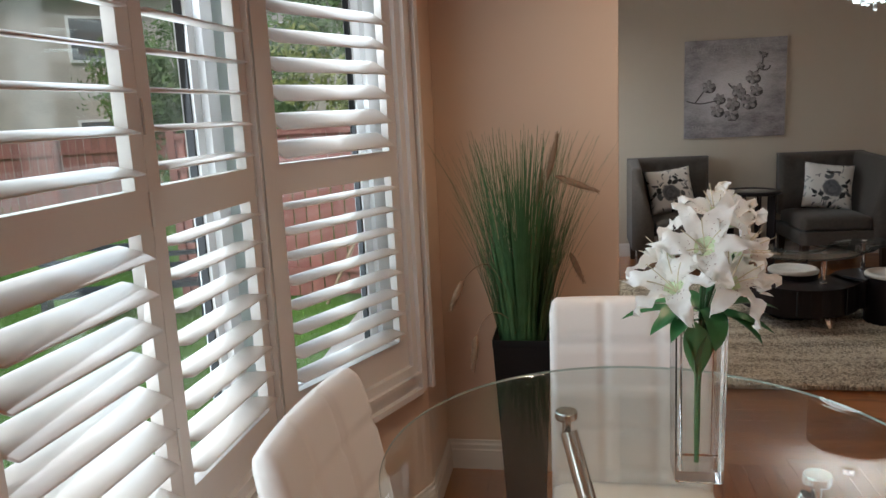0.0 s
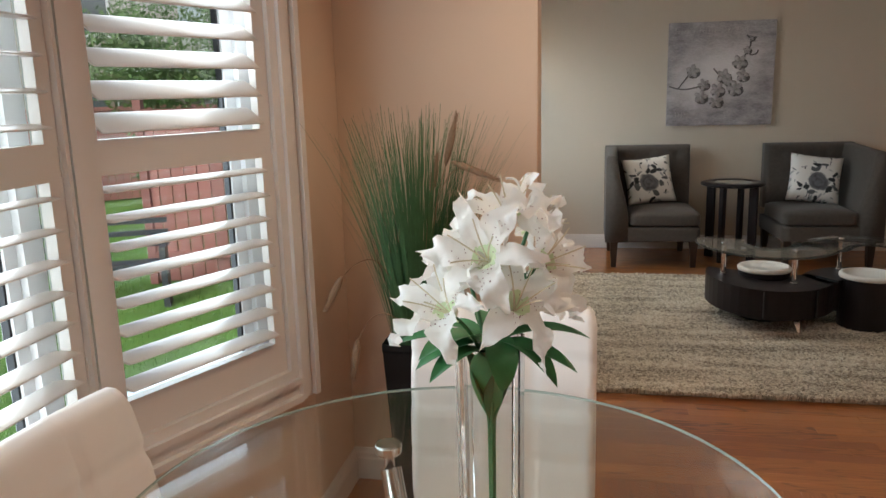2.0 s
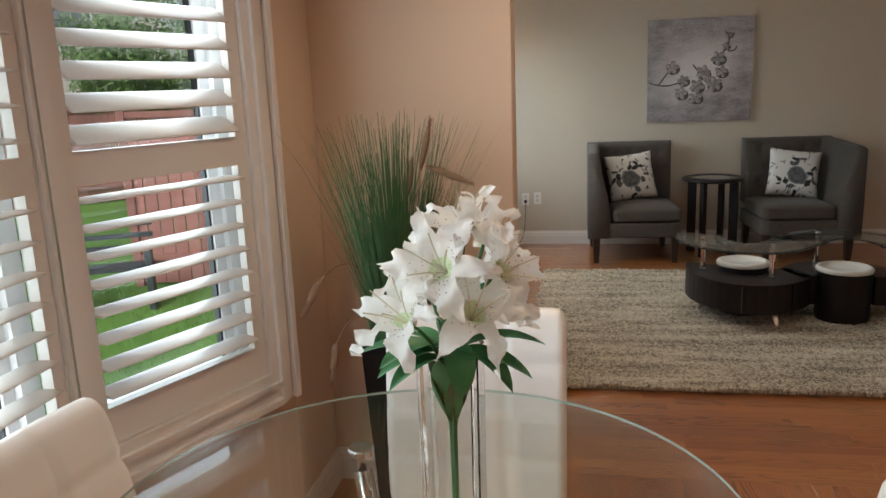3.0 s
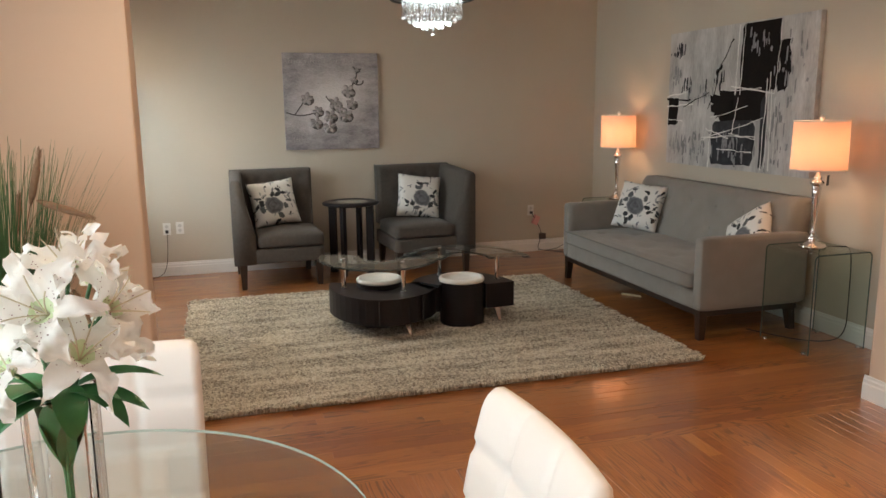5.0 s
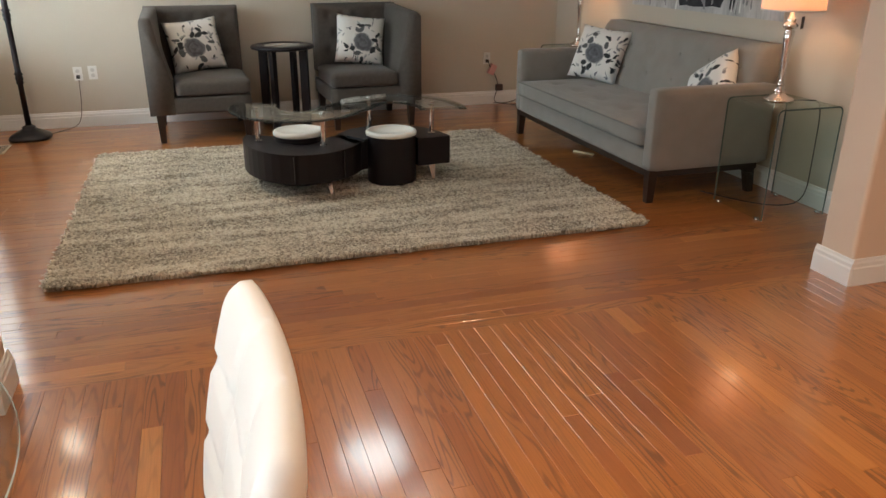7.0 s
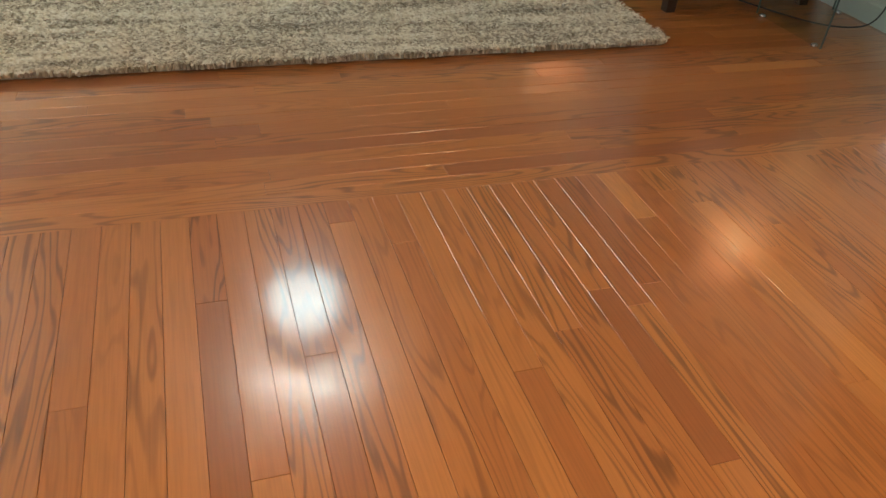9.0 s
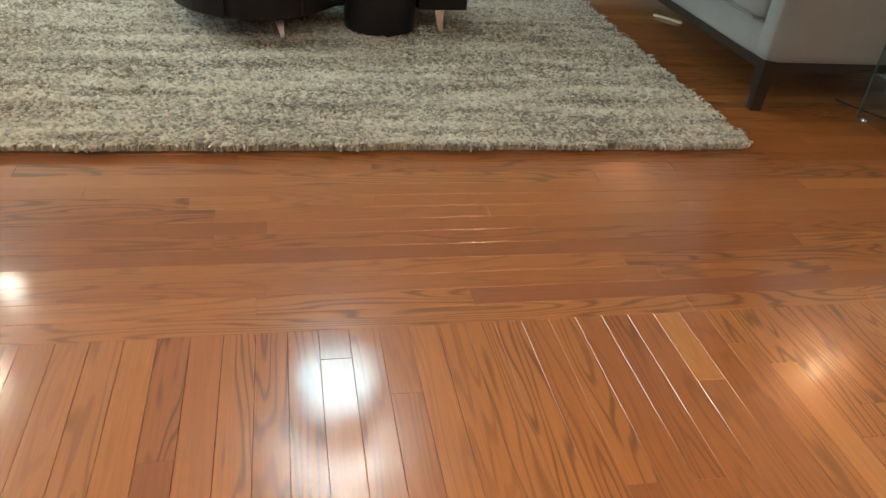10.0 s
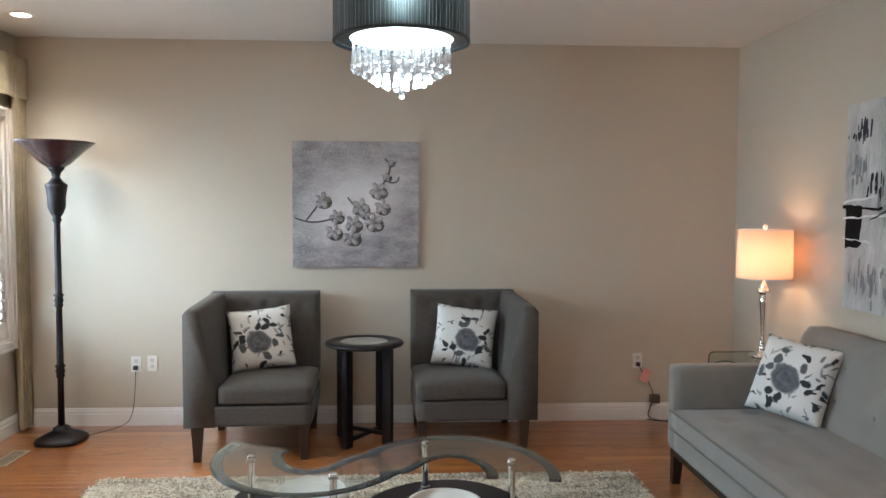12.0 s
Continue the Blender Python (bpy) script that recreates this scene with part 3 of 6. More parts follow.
def armchair(m, side, label):
    """A tufted corner armchair with one wing arm. side -1: arm at local -x. Local y = -d is the front."""
    W, D, ZB, ZS, ZT = 0.75, 0.765, 0.22, 0.472, 0.995
    ch = empty("armchair", m, label, "chair", "pair of armchairs")
    s = side
    def bx(a, b):
        return (min(s * a, s * b), max(s * a, s * b))
    # base under the seat
    part("seat_base", soft_box(-W / 2, W / 2, -D + 0.012, 0.0, ZB, 0.354, 0.018), M_GREY, ch, smooth=True)
    x0, x1 = bx(W / 2 - 0.17, -W / 2 - 0.0)
    part("seat_cushion", soft_box(x0, x1, -D + 0.004, -0.13, 0.356, ZS, 0.03, 0.025), M_GREY, ch, "plump seat cushion", smooth=True)
    # back with tufts
    bm = bmesh.new()
    nx, nz = 36, 24
    x0, x1 = -W / 2, W / 2
    tufts = [(x0 + 0.13 + 0.125 * i, z) for z in (0.60, 0.75, 0.90) for i in range(5)]
    tufts = [(x + (0.06 if abs(z - 0.75) < 0.01 else 0), z) for x, z in tufts if x < x1 - 0.1]
    front, rear = [], []
    for j in range(nz + 1):
        z = 0.42 + (ZT - 0.42) * j / nz
        fr, rr = [], []
        for i in range(nx + 1):
            x = x0 + W * i / nx
            e = min((x - x0) / 0.03, (x1 - x) / 0.03, (ZT - z) / 0.03, 1)
            e = max(e, 0)
            y = -0.15 + 0.03 * (1 - math.sqrt(max(0, 1 - (1 - e) ** 2)))
            y += sum(0.024 * math.exp(-((x - a) ** 2 + (z - b) ** 2) / 0.0008) for a, b in tufts)
            y += 0.03 * (z - 0.45) / 0.5
            fr.append(bm.verts.new((x, y, z)))
            rr.append(bm.verts.new((x, -0.0 + 0.02 * (z - 0.45), z)))
        front.append(fr)
        rear.append(rr)
    for j in range(nz):
        for i in range(nx):
            bm.faces.new((front[j][i], front[j][i + 1], front[j + 1][i + 1], front[j + 1][i]))
            bm.faces.new((rear[j][i], rear[j + 1][i], rear[j + 1][i + 1], rear[j][i + 1]))
    for i in range(nx):
        bm.faces.new((front[nz][i], front[nz][i + 1], rear[nz][i + 1], rear[nz][i]))
        bm.faces.new((front[0][i + 1], front[0][i], rear[0][i], rear[0][i + 1]))
    for j in range(nz):
        bm.faces.new((front[j][0], front[j + 1][0], rear[j + 1][0], rear[j][0]))
        bm.faces.new((front[j + 1][nx], front[j][nx], rear[j][nx], rear[j + 1][nx]))
    part("backrest", bm, M_GREY, ch, "button-tufted back", smooth=True)
    # wing arm: a slanting panel whose top falls to the front
    bm = bmesh.new()
    t = 0.085
    N = 10
    ol, il = [], []
    for i in range(N + 1):
        y = -0.02 - (D - 0.03) * i / N
        k = i / N
        top = ZT - 0.005 - 0.035 * min(1, max(0, (k - 0.10) / 0.80)) - 0.012 * max(0, (k - 0.9) / 0.1) ** 2
        out = -W / 2 - 0.005 - 0.03 * k
        ol.append((out, y, top))
        il.append((out + t + 0.03 * (1 - k), y, top))
    rows = []
    for o, i_ in zip(ol, il):
        wide = 0.105 * min(1.0, (-0.02 - o[1]) / 0.5)
        ring = [(o[0], o[1], ZB), (o[0], o[1], o[2] - 0.02), (o[0] + 0.015, o[1], o[2]), (i_[0] - 0.015, o[1], o[2]), (i_[0], o[1], o[2] - 0.02), (i_[0] + 0.3 * wide, o[1], 0.74), (i_[0] + 0.75 * wide, o[1], 0.56), (i_[0] + wide, o[1], 0.44), (i_[0] + wide, o[1], ZB + 0.002)]
        rows.append([bm.verts.new((s * -1 * x if s > 0 else x, y, z)) for x, y, z in ring])
    for r0, r1 in zip(rows, rows[1:]):
        for i in range(9):
            bm.faces.new((r0[i], r0[(i + 1) % 9], r1[(i + 1) % 9], r1[i]))
    bm.faces.new(rows[0]), bm.faces.new(rows[-1][::-1])
    part("armrest", bm, M_GREY, ch, "high wing arm", smooth=True, bevel=0.008)
    for lx, ly in ((-W / 2 + 0.04, -D + 0.05), (W / 2 - 0.05, -D + 0.05), (-W / 2 + 0.05, -0.05), (W / 2 - 0.05, -0.05)):
        bm = bmesh.new()
        taper(bm, lx, ly, 0, ZB + 0.01, 0.042, 0.066, dy=0.02 if ly > -0.3 else 0)
        part("leg", bm, M_LEG, ch, bevel=0.003)
    return ch


armchair(pose(-1.20, -0.10, 0, 0, 0, 2.0), -1, "charcoal grey tufted armchair with one high wing arm")
armchair(pose(0.20, -0.03, 0, 0, 0, 2.5), 1, "charcoal grey tufted armchair beside the round side table")


def floral_mat(name, seed):
    """White cloth with one large grey rose, dark leaves and small sprigs, on the face in local x-z."""
    m = bpy.data.materials.new(name)
    m.use_nodes = True
    n, l = m.node_tree.nodes, m.node_tree.links
    b = bsdf(m)
    b.inputs["Roughness"].default_value = 0.9
    tex = n.new("ShaderNodeTexCoord")
    rng = random.Random(seed)

    def rgb(c):
        r = n.new("ShaderNodeRGB")
        r.outputs[0].default_value = (*c, 1)
        return r.outputs[0]

    def math_(op, a, bb=None, c=None):
        k = n.new("ShaderNodeMath")
        k.operation = op
        for i, v in enumerate((a, bb, c)):
            if v is None:
                continue
            if isinstance(v, (int, float)):
                k.inputs[i].default_value = v
            else:
                l.new(v, k.inputs[i])
        return k.outputs[0]

    warp = n.new("ShaderNodeTexNoise")
    warp.inputs["Scale"].default_value, warp.inputs["Detail"].default_value = 16, 3
    l.new(tex.outputs["Object"], warp.inputs["Vector"])
    wv = n.new("ShaderNodeVectorMath")
    wv.operation = "MULTIPLY_ADD"
    wv.inputs[1].default_value, wv.inputs[2].default_value = (0.05, 0, 0.05), (-0.025, 0, -0.025)
    l.new(warp.outputs["Color"], wv.inputs[0])
    pos = n.new("ShaderNodeVectorMath")
    l.new(tex.outputs["Object"], pos.inputs[0])
    l.new(wv.outputs[0], pos.inputs[1])
    col = rgb((0.74, 0.73, 0.70))

    def blob(cx, cz, rx, rz, ang, color, edge=0.12, petals=None):
        nonlocal col
        mp = n.new("ShaderNodeMapping")
        mp.vector_type = "TEXTURE"
        mp.inputs["Location"].default_value, mp.inputs["Rotation"].default_value, mp.inputs["Scale"].default_value = (cx, 0, cz), (0, radians(ang), 0), (rx, 1000, rz)
        l.new(pos.outputs[0], mp.inputs[0])
        ln = n.new("ShaderNodeVectorMath")
        ln.operation = "LENGTH"
        l.new(mp.outputs[0], ln.inputs[0])
        fac = n.new("ShaderNodeMapRange")
        for k, v in zip(("From Min", "From Max", "To Min", "To Max"), (1 - edge, 1 + edge, 1, 0)):
            fac.inputs[k].default_value = v
        l.new(ln.outputs["Value"], fac.inputs[0])
        mix = n.new("ShaderNodeMix")
        mix.data_type = "RGBA"
        l.new(fac.outputs[0], mix.inputs["Factor"])
        l.new(col, mix.inputs["A"])
        c = rgb(color)
        if petals:
            wav = math_("SINE", math_("MULTIPLY", ln.outputs["Value"], 17.0))
            wn2_ = n.new("ShaderNodeTexNoise")
            wn2_.inputs["Scale"].default_value = 30
            l.new(pos.outputs[0], wn2_.inputs["Vector"])
            k = math_("ADD", math_("MULTIPLY", wav, 0.10), wn2_.outputs["Fac"])
            m2 = n.new("ShaderNodeMix")
            m2.data_type = "RGBA"
            l.new(k, m2.inputs["Factor"])
            l.new(c, m2.inputs["A"])
            m2.inputs["B"].default_value = (*petals, 1)
            c = m2.outputs["Result"]
        l.new(c, mix.inputs["B"])
        col = mix.outputs["Result"]

    dark, mid = (0.03, 0.035, 0.038), (0.20, 0.21, 0.23)
    for _ in range(58):
        a, r = rng.uniform(0, 6.28), rng.uniform(0.10, 0.27)
        x, z = max(-0.20, min(0.20, r * math.cos(a))), max(-0.20, min(0.20, r * math.sin(a)))
        blob(x, z, rng.uniform(0.004, 0.009), rng.uniform(0.012, 0.026), rng.uniform(0, 180), rng.choice([mid, (0.36, 0.38, 0.38), dark]), 0.2)
    ox, oz = rng.uniform(-0.02, 0.02), rng.uniform(-0.035, 0.0)
    for a in (25, 62, 140, 178, 262, 318):
        a += rng.uniform(-12, 12) + seed * 31
        for d_, w_ in ((0.110, 0.020), (0.150, 0.015)):
            t_ = a + (d_ - 0.115) * rng.choice((-500, 500))
            blob(ox + d_ * math.cos(radians(t_)), oz + d_ * math.sin(radians(t_)), w_, 0.030, rng.uniform(0, 180), rng.choice((dark, dark, (0.10, 0.11, 0.115))), 0.14)
    blob(ox, oz, 0.084, 0.076, rng.uniform(0, 60), (0.035, 0.038, 0.045), 0.10, (0.20, 0.205, 0.225))
    l.new(col, b.inputs["Base Color"])
    fine, bp = n.new("ShaderNodeTexNoise"), n.new("ShaderNodeBump")
    fine.inputs["Scale"].default_value = 600
    l.new(fine.outputs["Fac"], bp.inputs["Height"])
    bp.inputs["Strength"].default_value, bp.inputs["Distance"].default_value = 0.3, 0.001
    l.new(bp.outputs[0], b.inputs["Normal"])
    return m


def cushion(m, material, label, size=0.44, thick=0.075, seed=0):
    """A square scatter cushion standing in local x-z, its centre at the origin, with pulled corners."""
    rng = random.Random(seed)
    N = 20
    bm = bmesh.new()
    sides = []
    for sgn in (-1, 1):
        g = []
        for j in range(N + 1):
            row = []
            for i in range(N + 1):
                u, v = 2 * i / N - 1, 2 * j / N - 1
                pinch = 1 - 0.06 * (1 - u * u) * abs(v) ** 4 * 1.0 - 0.0
                pinch2 = 1 - 0.06 * (1 - v * v) * abs(u) ** 4
                y = sgn * thick * ((1 - u ** 4) * (1 - v ** 4)) ** 0.55
                y += 0.004 * math.sin(7 * u + seed) * math.sin(5 * v + 2 * seed) * (1 - u * u) * (1 - v * v)
                row.append(bm.verts.new((u * size / 2 * pinch2, y, v * size / 2 * pinch)))
            g.append(row)
        sides.append(g)
    for g in sides:
        for j in range(N):
            for i in range(N):
                bm.faces.new((g[j][i], g[j][i + 1], g[j + 1][i + 1], g[j + 1][i]))
    bmesh.ops.remove_doubles(bm, verts=bm.verts, dist=0.0005)
    ob = link("cushion", bm, material, smooth=True)
    ob.matrix_world = m
    return tagged(ob, label, "cushion", "floral cushions")


F1, F2, F3, F4 = [floral_mat("floral_print", i) for i in (1, 2, 3, 5)]
cushion(pose(-1.195, -0.37, 0.695, -20, -6, 9), F1, "white scatter cushion with a grey rose print on the armchair", 0.43, seed=1)
cushion(pose(0.20, -0.34, 0.695, -20, 7, -4), F2, "white cushion with grey rose print leaning in its armchair", 0.43, seed=2)
cushion(pose(1.855, -1.66, 0.677, -24, 5, -58), F3, "white scatter cushion with a grey rose print on the sofa", 0.43, seed=3)
cushion(pose(1.90, -3.03, 0.615, -30, -32, -80), F4, "white floral cushion lying back in the sofa corner", 0.42, seed=4)

# round side table between the armchairs
st = empty("side_table", pose(-0.49, -0.44, 0), "round espresso side table with glass inset and flat legs", "table")
bm = bmesh.new()
lathe(bm, [(0.165, 0.655), (0.235, 0.655), (0.262, 0.662), (0.268, 0.672), (0.262, 0.684), (0.245, 0.69), (0.165, 0.69), (0.165, 0.655)], 48, cap=False)
part("table_rim", bm, M_ESP, st, smooth=True)
bm = bmesh.new()
lathe(bm, [(0.163, 0.676), (0.163, 0.686)], 40)
part("glass_inset", bm, mat("frosted_inset", (0.42, 0.42, 0.38), 0.12, vary=0.05, bump=0), st, "pale frosted glass disc")
for a in (45, 135, 225, 315):
    bm = boxm(0.155, 0.225, -0.018, 0.018, 0, 0.657, m=pose(0, 0, 0, 0, 0, a + 12))
    part("leg", bm, M_ESP, st, bevel=0.003)
for a in (0, 90):
    part("stretcher", boxm(-0.156, 0.156, -0.012, 0.012, 0.035 + a * 0.0003, 0.06 + a * 0.0003, m=pose(0, 0, 0, 0, 0, a + 57)), M_ESP, st, bevel=0.002)

# sofa, its back to the east wall
SY0, SY1, SX = -3.34, -1.27, 1.315
sofa = empty("sofa", pose(0, 0, 0), "light grey tweed sofa with tufted back and dark legs", "sofa")


def blk(name, *a, r=0.03, crown=0.0, label="", material=None):
    return part(name, soft_box(*a, r, crown), material or M_SOFA, sofa, label, smooth=True)


blk("seat_frame", SX, 2.18, SY0 + 0.02, SY1 - 0.02, 0.20, 0.335, r=0.02)
blk("armrest", SX - 0.005, 2.16, SY0, SY0 + 0.10, 0.20, 0.695, r=0.03)
blk("armrest", SX - 0.005, 2.16, SY1 - 0.10, SY1, 0.20, 0.695, r=0.03)
bm = soft_box(SX - 0.032, 2.02, SY0 + 0.105, SY1 - 0.105, 0.33, 0.455, 0.035, 0.02)
bmesh.ops.subdivide_edges(bm, edges=[e for e in bm.edges if all(v.co.z > 0.44 for v in e.verts)], cuts=5, use_grid_fill=True)
tufts = [(SX + 0.17 + 0.22 * (i % 2), SY0 + 0.24 + i * (SY1 - SY0 - 0.48) / 9) for i in range(10)]
for v in bm.verts:
    if v.co.z > 0.44:
        v.co.z -= sum(0.022 * math.exp(-((v.co.x - p) ** 2 + (v.co.y - q) ** 2) / 0.0022) for p, q in tufts)
part("seat_cushion", bm, M_SOFA, sofa, "long single bench cushion with shallow tufts", smooth=True)
y0, y1 = SY0 + 0.12, SY1 - 0.12
tube("piping", [(SX - 0.033, y0, 0.445), (SX - 0.033, y1, 0.445)], 0.005, M_PIPE, sofa, "thin piping along the cushion edge")
tube("piping", [(SX - 0.033, y0, 0.345), (SX - 0.033, y1, 0.345)], 0.005, M_PIPE, sofa, "thin piping along the cushion edge")
bm = bmesh.new()
ny, nz = 60, 18
BYA, BYB = SY0 + 0.06, SY1 - 0.085
btn = [(BYA + 0.16 + i * (BYB - BYA - 0.32) / 5, z) for i in range(6) for z in (0.60, 0.77)]
fr, rr = [], []
for j in range(nz + 1):
    z = 0.40 + 0.515 * j / nz
    a, b = [], []
    for i in range(ny + 1):
        y = BYA + (BYB - BYA) * i / ny
        e = max(0, min((y - BYA) / 0.05, (BYB - y) / 0.05, (0.915 - z) / 0.07, 1))
        x = 1.90 + 0.16 * (z - 0.4) / 0.53 + 0.05 * (1 - math.sqrt(max(0, 1 - (1 - e) ** 2)))
        x += sum(0.022 * math.exp(-((y - p) ** 2 + (z - q) ** 2) / 0.0018) for p, q in btn)
        a.append(bm.verts.new((x, y, z)))
        b.append(bm.verts.new((2.14 + 0.08 * (z - 0.4) / 0.53, y, z)))
    fr.append(a)
    rr.append(b)
for j in range(nz):
    for i in range(ny):
        bm.faces.new((fr[j][i], fr[j + 1][i], fr[j + 1][i + 1], fr[j][i + 1]))
        bm.faces.new((rr[j][i], rr[j][i + 1], rr[j + 1][i + 1], rr[j + 1][i]))
    bm.faces.new((fr[j][0], rr[j][0], rr[j + 1][0], fr[j + 1][0]))
    bm.faces.new((fr[j][ny], fr[j + 1][ny], rr[j + 1][ny], rr[j][ny]))
for i in range(ny):
    bm.faces.new((fr[nz][i], rr[nz][i], rr[nz][i + 1], fr[nz][i + 1]))
    bm.faces.new((fr[0][i], fr[0][i + 1], rr[0][i + 1], rr[0][i]))
part("backrest", bm, M_SOFA, sofa, "high button-tufted back", smooth=True)
for p, q in btn:
    bm = bmesh.new()
    lathe(bm, [(0.001, 0.006), (0.008, 0.004), (0.011, -0.002)], 10, cap=False)
    bmesh.ops.transform(bm, matrix=Matrix.Translation((1.917 + 0.16 * (q - 0.4) / 0.53, p, q)) @ pose(0, 0, 0, 0, -90, 0), verts=bm.verts)
    part("button", bm, M_SOFA, sofa)
part("rail", boxm(SX + 0.012, 2.10, SY0 + 0.02, SY0 + 0.055, 0.165, 0.203), M_LEG, sofa)
part("rail", boxm(SX + 0.012, 2.10, SY1 - 0.055, SY1 - 0.02, 0.165, 0.203), M_LEG, sofa)
part("rail", boxm(SX + 0.012, SX + 0.047, SY0 + 0.056, SY1 - 0.056, 0.165, 0.203), M_LEG, sofa)
for lx, ly, dx in ((SX + 0.042, SY0 + 0.05, 0.0), (SX + 0.042, SY1 - 0.05, -0.01), (2.08, SY0 + 0.075, 0.03), (2.08, SY1 - 0.075, 0.03)):
    bm = bmesh.new()
    taper(bm, lx, ly, 0, 0.168, 0.044, 0.058, dx=dx)
    part("leg", bm, M_LEG, sofa, bevel=0.003)

toy = link("toy_stick", boxm(-0.008, 0.008, -0.085, 0.085, 0.0, 0.014, m=pose(1.54, -2.10, 0.001, 0, 0, 35)), mat("pale_yellow_plastic", (0.62, 0.52, 0.30), 0.5), bevel=0.004)
tagged(toy, "small pale yellow stick toy lying on the floor under the sofa", "toy")


def glass_end_table(name, x0, x1, y0, y1, h, label):
    t = empty(name, pose(0, 0, 0), label, "table", "glass end tables")
    th, r = 0.009, 0.035
    outer, inner = [], []
    for cx, a0, a1 in ((x0 + r, 180, 90), (x1 - r, 90, 0)):
        for k in range(7):
            a = radians(a0 + (a1 - a0) * k / 6)
            outer.append((cx + r * math.cos(a), h - r + r * math.sin(a)))
            inner.append((cx + (r - th) * math.cos(a), h - r + (r - th) * math.sin(a)))
    outer = [(x0, 0.004)] + outer + [(x1, 0.004)]
    inner = [(x0 + th, 0.004)] + inner + [(x1 - th, 0.004)]
    bm = bmesh.new()
    rows = [[bm.verts.new((x, y, z)) for x, z in pts] for y in (y0, y1) for pts in (outer, inner)]
    o0, i0, o1, i1 = rows
    n = len(outer)
    bm_f = []
    for k in range(n - 1):
        bm.faces.new((o0[k], o0[k + 1], o1[k + 1], o1[k]))
    part("bent_glass", bm, M_BGLASS, t, "single bent sheet of clear glass", smooth=True).visible_shadow = False
    for y in (y0, y1):
        bm = bmesh.new()
        for k in range(n - 1):
            vs = [bm.verts.new((p[0], y + dy, p[1])) for dy in (-0.001, 0.001) for p in (outer[k], outer[k + 1], inner[k + 1], inner[k])]
            bm.faces.new(vs[:4]), bm.faces.new(vs[4:])
            for q in range(4):
                bm.faces.new((vs[q], vs[(q + 1) % 4], vs[4 + (q + 1) % 4], vs[4 + q]))
        part("glass_edge", bm, M_EDGE, t, "dark green polished edge")
    for px in (x0 + 0.006, x1 - 0.006):
        for py in (y0 + 0.04, y1 - 0.04):
            bm = bmesh.new()
            lathe(bm, [(0.014, 0.0), (0.016, 0.004), (0.014, 0.012)], 16, px, py)
            part("foot_pad", bm, M_STEEL, t)
    return t


M_EDGE = mat("dark_green_edge", (0.10, 0.135, 0.12), 0.15, vary=0.1, bump=0)
glass_end_table("end_table", 1.775, 2.215, -3.80, -3.37, 0.64, "clear bent-glass end table holding a lit lamp")
glass_end_table("end_table", 1.775, 2.215, -1.17, -0.73, 0.655, "clear bent-glass end table in the room corner")


def shade_mat():
    m = bpy.data.materials.new("linen_shade")
    m.use_nodes = True
    n, l = m.node_tree.nodes, m.node_tree.links
    b = bsdf(m)
    b.inputs["Base Color"].default_value = (0.78, 0.60, 0.52, 1)
    b.inputs["Roughness"].default_value = 0.9
    mix, tr = n.new("ShaderNodeMixShader"), n.new("ShaderNodeBsdfTranslucent")
    tr.inputs[0].default_value = (1.0, 0.60, 0.44, 1)
    mix.inputs[0].default_value = 0.32
    wv = n.new("ShaderNodeTexNoise")
    wv.inputs["Scale"].default_value = 300
    bp = n.new("ShaderNodeBump")
    bp.inputs["Strength"].default_value, bp.inputs["Distance"].default_value = 0.3, 0.001
    l.new(wv.outputs["Fac"], bp.inputs["Height"])
    l.new(bp.outputs[0], b.inputs["Normal"])
    l.new(b.outputs[0], mix.inputs[1]), l.new(tr.outputs[0], mix.inputs[2])
    l.new(mix.outputs[0], n["Material Output"].inputs[0])
    return m


M_SHADE = shade_mat()


